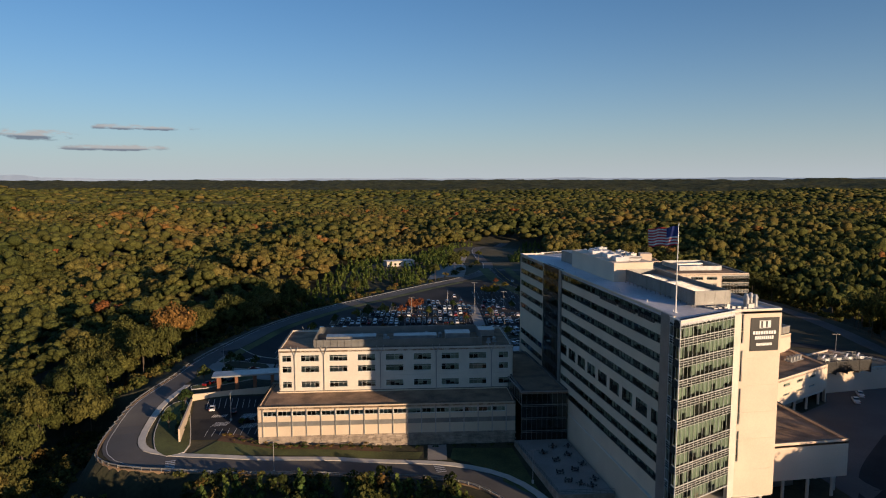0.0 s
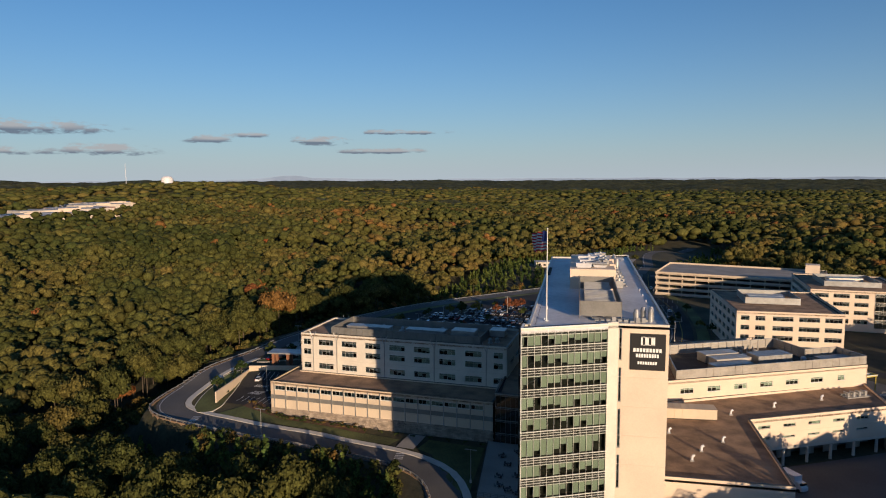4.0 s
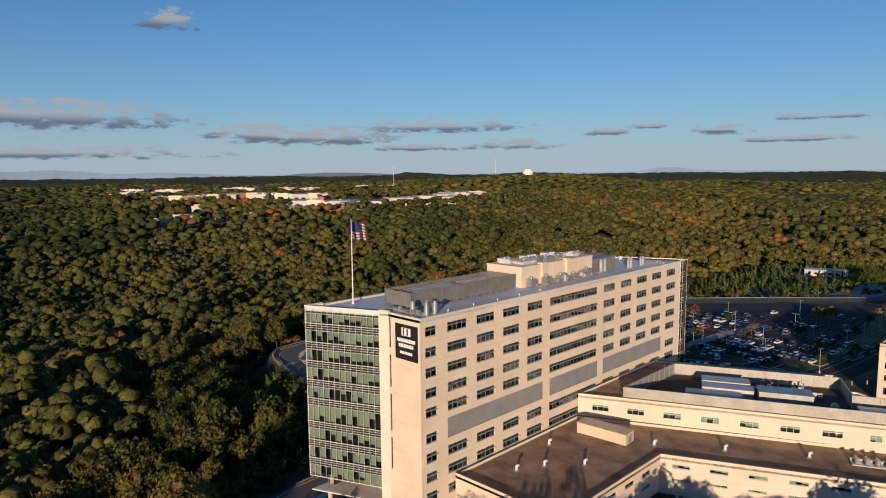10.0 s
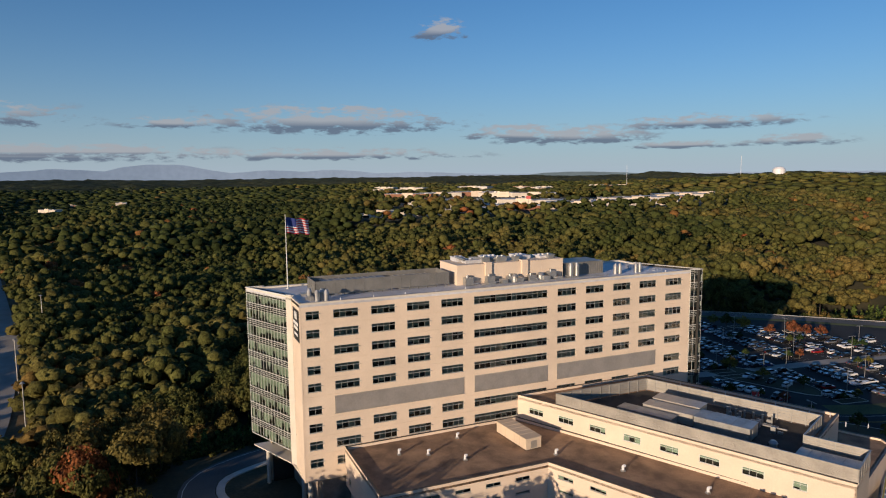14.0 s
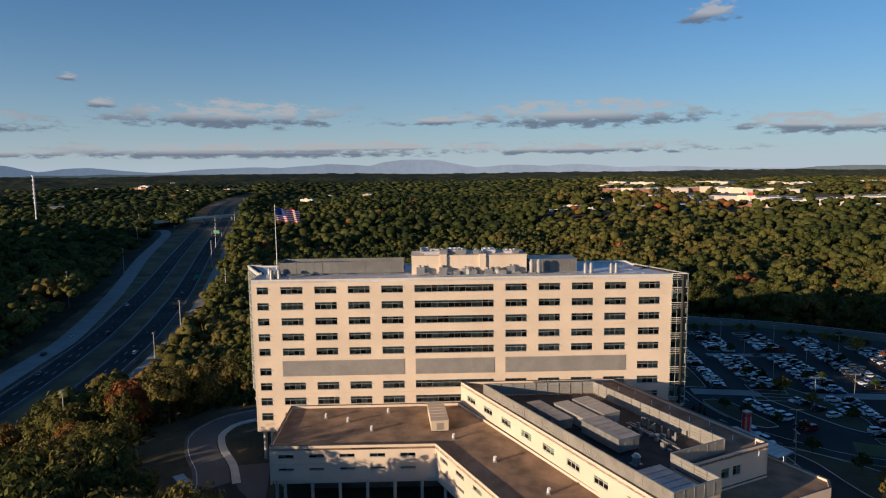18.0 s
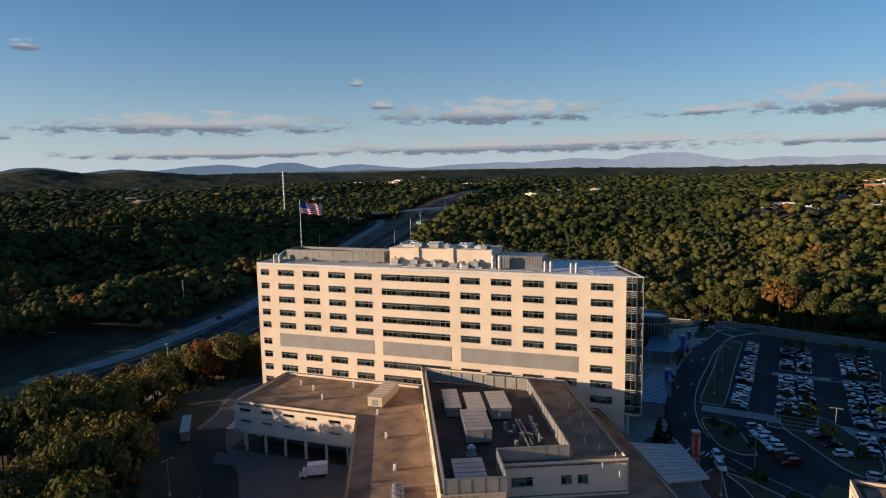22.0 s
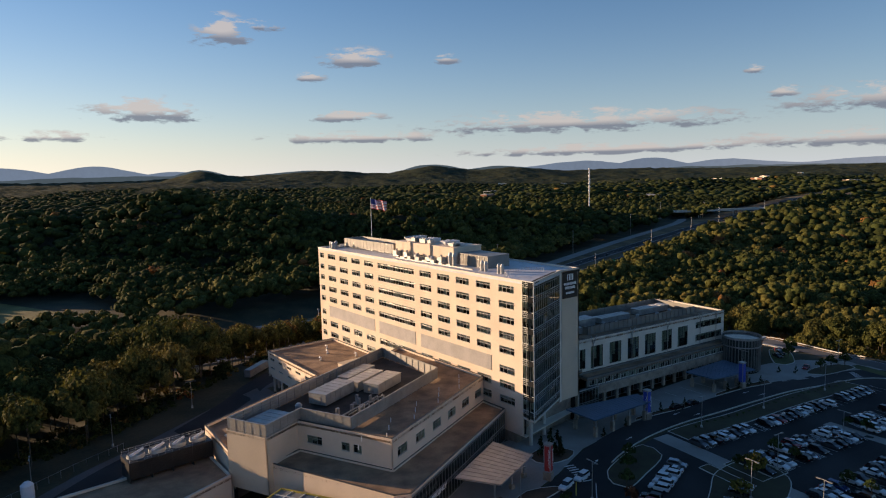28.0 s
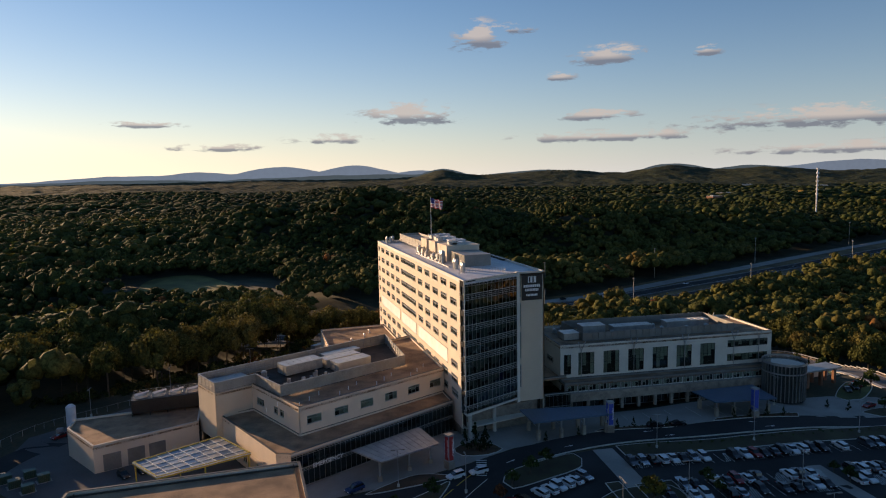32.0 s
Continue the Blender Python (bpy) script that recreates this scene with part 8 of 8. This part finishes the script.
rnd = random.Random(19)
for b, a0, a1 in ((15.2, -36, 40), (34.2, -34, 78), (52.6, -26, 88), (71, -12, 92), (89.4, 2, 95)):
    for a in (a0 - 2.4, a1 + 2.6, a0 + 31, a0 + 64):
        if a < a1 + 4:
            for db in (-2.6, 2.6):
                x, y = lot(a, b + db)
                plant(rnd.choices(("green", "yellow", "red"), (7, 1, 1))[0], x, y, rnd.uniform(.55, .85))
for x, y, k, s in ((95, 395, "yellow", 1.25), (98, 399, "yellow", 1.4), (92, 400, "yellow", 1.2), (40, 352, "red", 1.5), (43, 356, "red", 1.2), (46, 362, "red", 1.1), (34, 345, "red", 1.1), (24, 340, "yellow", 1.2), (16, 338, "green", 1.3), (10, 336, "yellow", 1.0),
                   (80, 262, "green", .8), (86, 266, "green", .9), (93, 271, "green", .8), (98, 276, "red", .7), (66, 287, "yellow", 1.1), (78, 290, "yellow", .9), (90, 295, "green", .9), (112, 270, "green", .9), (122, 276, "green", 1.0), (131, 277, "yellow", 1.1),
                   (134, 274, "yellow", .8), (-38, 262, "green", .9), (-32, 261, "green", .8), (-42, 265, "green", .9), (-48, 243, "green", 1.1), (-40, 246, "green", 1.0), (-52, 208, "green", 1.05), (-50, 222, "green", 1.1), (-30, 207, "green", .5), (136, 330, "yellow", .9), (112, 330, "yellow", .9),
                   (113, 352, "red", .8), (114, 375, "green", .8), (114, 400, "green", .9), (112, 425, "yellow", .9), (111, 448, "red", .8), (136, 372, "green", 1.0), (137, 430, "green", 1.0), (139, 318, "green", 1.0)):
    plant(k, x, y, s)
for x, y, s in ((91, 248, 1.3), (94, 248.5, 1.4), (96.5, 247.5, 1.2), (92.5, 250.5, 1.1), (36, 249.8, .6), (41, 248.9, .6), (46, 248.2, .6), (51, 247.8, .6), (0, 255.4, .6), (5, 254.2, .65), (10, 253.2, .6), (15, 252.2, .6), (74, 249.4, .6), (-20, 252, .6), (-24, 256, .6), (64, 249, .5), (-48.5, 204, 1.0), (-48, 206.5, .9), (-49.5, 216, 1.1)):
    plant("pine", x, y, s)
for k in range(64):
    t = k / 64
    x = -35 + t * 47 + rnd.uniform(-1.2, 1.2)
    y = 200.2 - min(1, t * 3) * 8 - t * 5.2 + rnd.uniform(-1.8, 1.8)
    plant("brown" if rnd.random() < .5 else "shrub", x, y, rnd.uniform(.6, 1.3))
for k in range(26):
    x = -43 + k * 3.0
    plant("shrub", *lot(x - 20 + 20, -8.6 + rnd.uniform(-1, 1)), rnd.uniform(.5, .9))
for k in range(14):
    plant("shrub", 30 + k * 1.9, 249.6 - k * .16 + rnd.uniform(-.4, .4), .5)
    plant("shrub", -4 + k * 1.75, 255.6 - k * .24 + rnd.uniform(-.4, .4), .5)
for x in np.arange(-16, 54, 5.5):
    plant("shrub", x, 187.5 - (x + 16) * .098 + 1.5, 1.1)

# ---- far town ----
def shed(x, y, w, d, h, ang, wall, label):
    s_ = thing("store_building", (0, 0, 0), 0, label, "store", "far stores")
    s_["base"] = (0, 0, 0)
    s_.matrix_basis = pose(x, y, lv(x, y) - 1, 0, 0, ang)
    Geo().box(-w / 2, -d / 2, 0, w / 2, d / 2, h).ob("wall", M[wall], s_)
    Geo().box(-w / 2 - .3, -d / 2 - .3, h, w / 2 + .3, d / 2 + .3, h + .5).ob("roof", M["far_roof"], s_)
    g_ = Geo()
    for k in range(int(w / 16)):
        g_.box(-w / 2 + 6 + k * 16, -d / 2 - .15, .5, -w / 2 + 14 + k * 16, -d / 2 + .05, 3.6)
    if g_.v:
        g_.ob("shop_window", M["car_glass"], s_)
    rq = random.Random(int(x * 7 + y))
    u_ = Geo()
    for k in range(3):
        a_, b_ = rq.uniform(-.4, .4) * w, rq.uniform(-.35, .35) * d
        u_.box(a_ - 2, b_ - 1.5, h + .5, a_ + 2, b_ + 1.5, h + 2.2)
    u_.ob("roof_plant", M["steel_grey"], s_)
    Geo().box(-w * .12, -d / 2 - .6, 0, w * .12, -d / 2 + .2, h + 2.5).ob("entrance_gable", M["precast"], s_)


rq = random.Random(3)
for x, y, w, d, h, a_, m_ in ((-944, 508, 130, 60, 9, 14, "far_wall"), (-820, 520, 70, 40, 8, 10, "brick"), (-751, 525, 110, 55, 9, 20, "far_wall"), (-678, 565, 90, 50, 9, 40, "brick"), (-781, 712, 130, 60, 10, 30, "far_wall"), (-652, 726, 110, 60, 10, 60, "far_wall"),
                              (-700, 800, 90, 50, 9, 62, "far_wall"), (-745, 918, 140, 60, 10, 62, "far_wall"), (-790, 1010, 100, 50, 9, 62, "brick"), (-840, 1110, 110, 60, 10, 66, "far_wall"), (-884, 1207, 140, 60, 10, 66, "far_wall"), (-860, 620, 110, 50, 9, 24, "far_wall"), (-600, 372, 60, 34, 8, 70, "far_wall"), (-606, 440, 80, 40, 8, 82, "far_wall"), (-598, 530, 70, 40, 9, 84, "far_wall"), (-612, 640, 90, 46, 9, 80, "brick"), (-640, 880, 110, 50, 9, 72, "far_wall"), (-1215, 640, 110, 50, 11, 60, "brick"), (-1240, 730, 100, 50, 11, 70, "far_wall"), (-1225, 815, 110, 50, 12, 75, "brick"), (-1150, 860, 120, 55, 11, 50, "far_wall"), (-1090, 905, 100, 50, 11, 55, "far_wall")):
    shed(x, y, w, d, h, a_, m_, "far low store with a white flat roof")
for k in range(26):
    a_ = radians(150 + rq.uniform(-14, 14))
    r_ = rq.uniform(1950, 2350)
    x, y = 100 + r_ * math.cos(a_), 200 + r_ * math.sin(a_)
    shed(x, y, rq.uniform(50, 120), rq.uniform(30, 55), rq.uniform(12, 22), rq.uniform(20, 60), rq.choice(("brick", "far_wall", "far_wall")), "distant store with a pale roof")
for k in range(18):
    a_ = radians(rq.choice((184, 188, 194, 200, 206, 214, 222, 226)) + rq.uniform(-2.5, 2.5))
    r_ = rq.uniform(1500, 3300)
    x, y = 100 + r_ * math.cos(a_), 200 + r_ * math.sin(a_)
    shed(x, y, rq.uniform(25, 80), rq.uniform(18, 40), rq.uniform(14, 22), rq.uniform(0, 90), rq.choice(("brick", "far_wall", "brick")), "distant pale building among trees")
area("store_car_park", [(-980, 480), (-730, 490), (-620, 560), (-610, 760), (-680, 950), (-800, 1230), (-860, 1230), (-760, 940), (-820, 700), (-980, 580)], "old_asphalt", .6, "pale asphalt car park before the far stores", "car park", grid=30)
sg_ = thing("store_sign", (0, 0, 0), 0, "red store sign on a tall post", "sign")
sg_["base"] = (0, 0, 0)
sg_.matrix_basis = pose(-734, 677, lv(-734, 677), 0, 0, 40)
Geo().tube((0, 0, 0), (0, 0, 14), .4, 8).ob("post", M["steel_grey"], sg_)
Geo().box(-4, -.4, 12, 4, .4, 17).ob("sign_board", M["red_sign"], sg_)
wt = thing("water_tower", (0, 0, 0), 0, "white domed water tank on a wooded hill", "water tower")
wt["base"] = (0, 0, 0)
wt.matrix_basis = pose(-1040.5, 1636, lv(-1040.5, 1636) + 6, 0, 0, 0)
Geo().tube((0, 0, -8), (0, 0, 18), 16, 24).tube((0, 0, 18), (0, 0, 23), 16, 24, 11).tube((0, 0, 23), (0, 0, 25), 11, 24, 4).ob("tank", M["tank_white"], wt)
tm_ = thing("lattice_mast", (0, 0, 0), 0, "tall white telecom mast with antenna clusters", "telecom mast")
tm_["base"] = (0, 0, 0)
zt = lv(-652, -359)
tm_.matrix_basis = pose(-652, -359, zt, 0, 0, 0)
Geo().tube((0, 0, 0), (0, 0, 74 - zt), 1.1, 10, .8).ob("pole", M["tank_white"], tm_)
for k in range(7):
    Geo().tube((0, 0, 72 - zt - k * 6), (0, 0, 74 - zt - k * 6), 1.9, 8).ob("antenna_array", M["tank_white"], tm_)
for x, y, h in ((-1500, 1500, 110), (-1180, 1650, 95)):
    rm = thing("radio_mast", (0, 0, 0), 0, "thin far radio mast", "radio mast")
    rm["base"] = (0, 0, 0)
    rm.matrix_basis = pose(x, y, lv(x, y), 0, 0, 0)
    Geo().tube((0, 0, 0), (0, 0, h * .75), .7, 6, .4).ob("pole", M["tank_white"], rm)
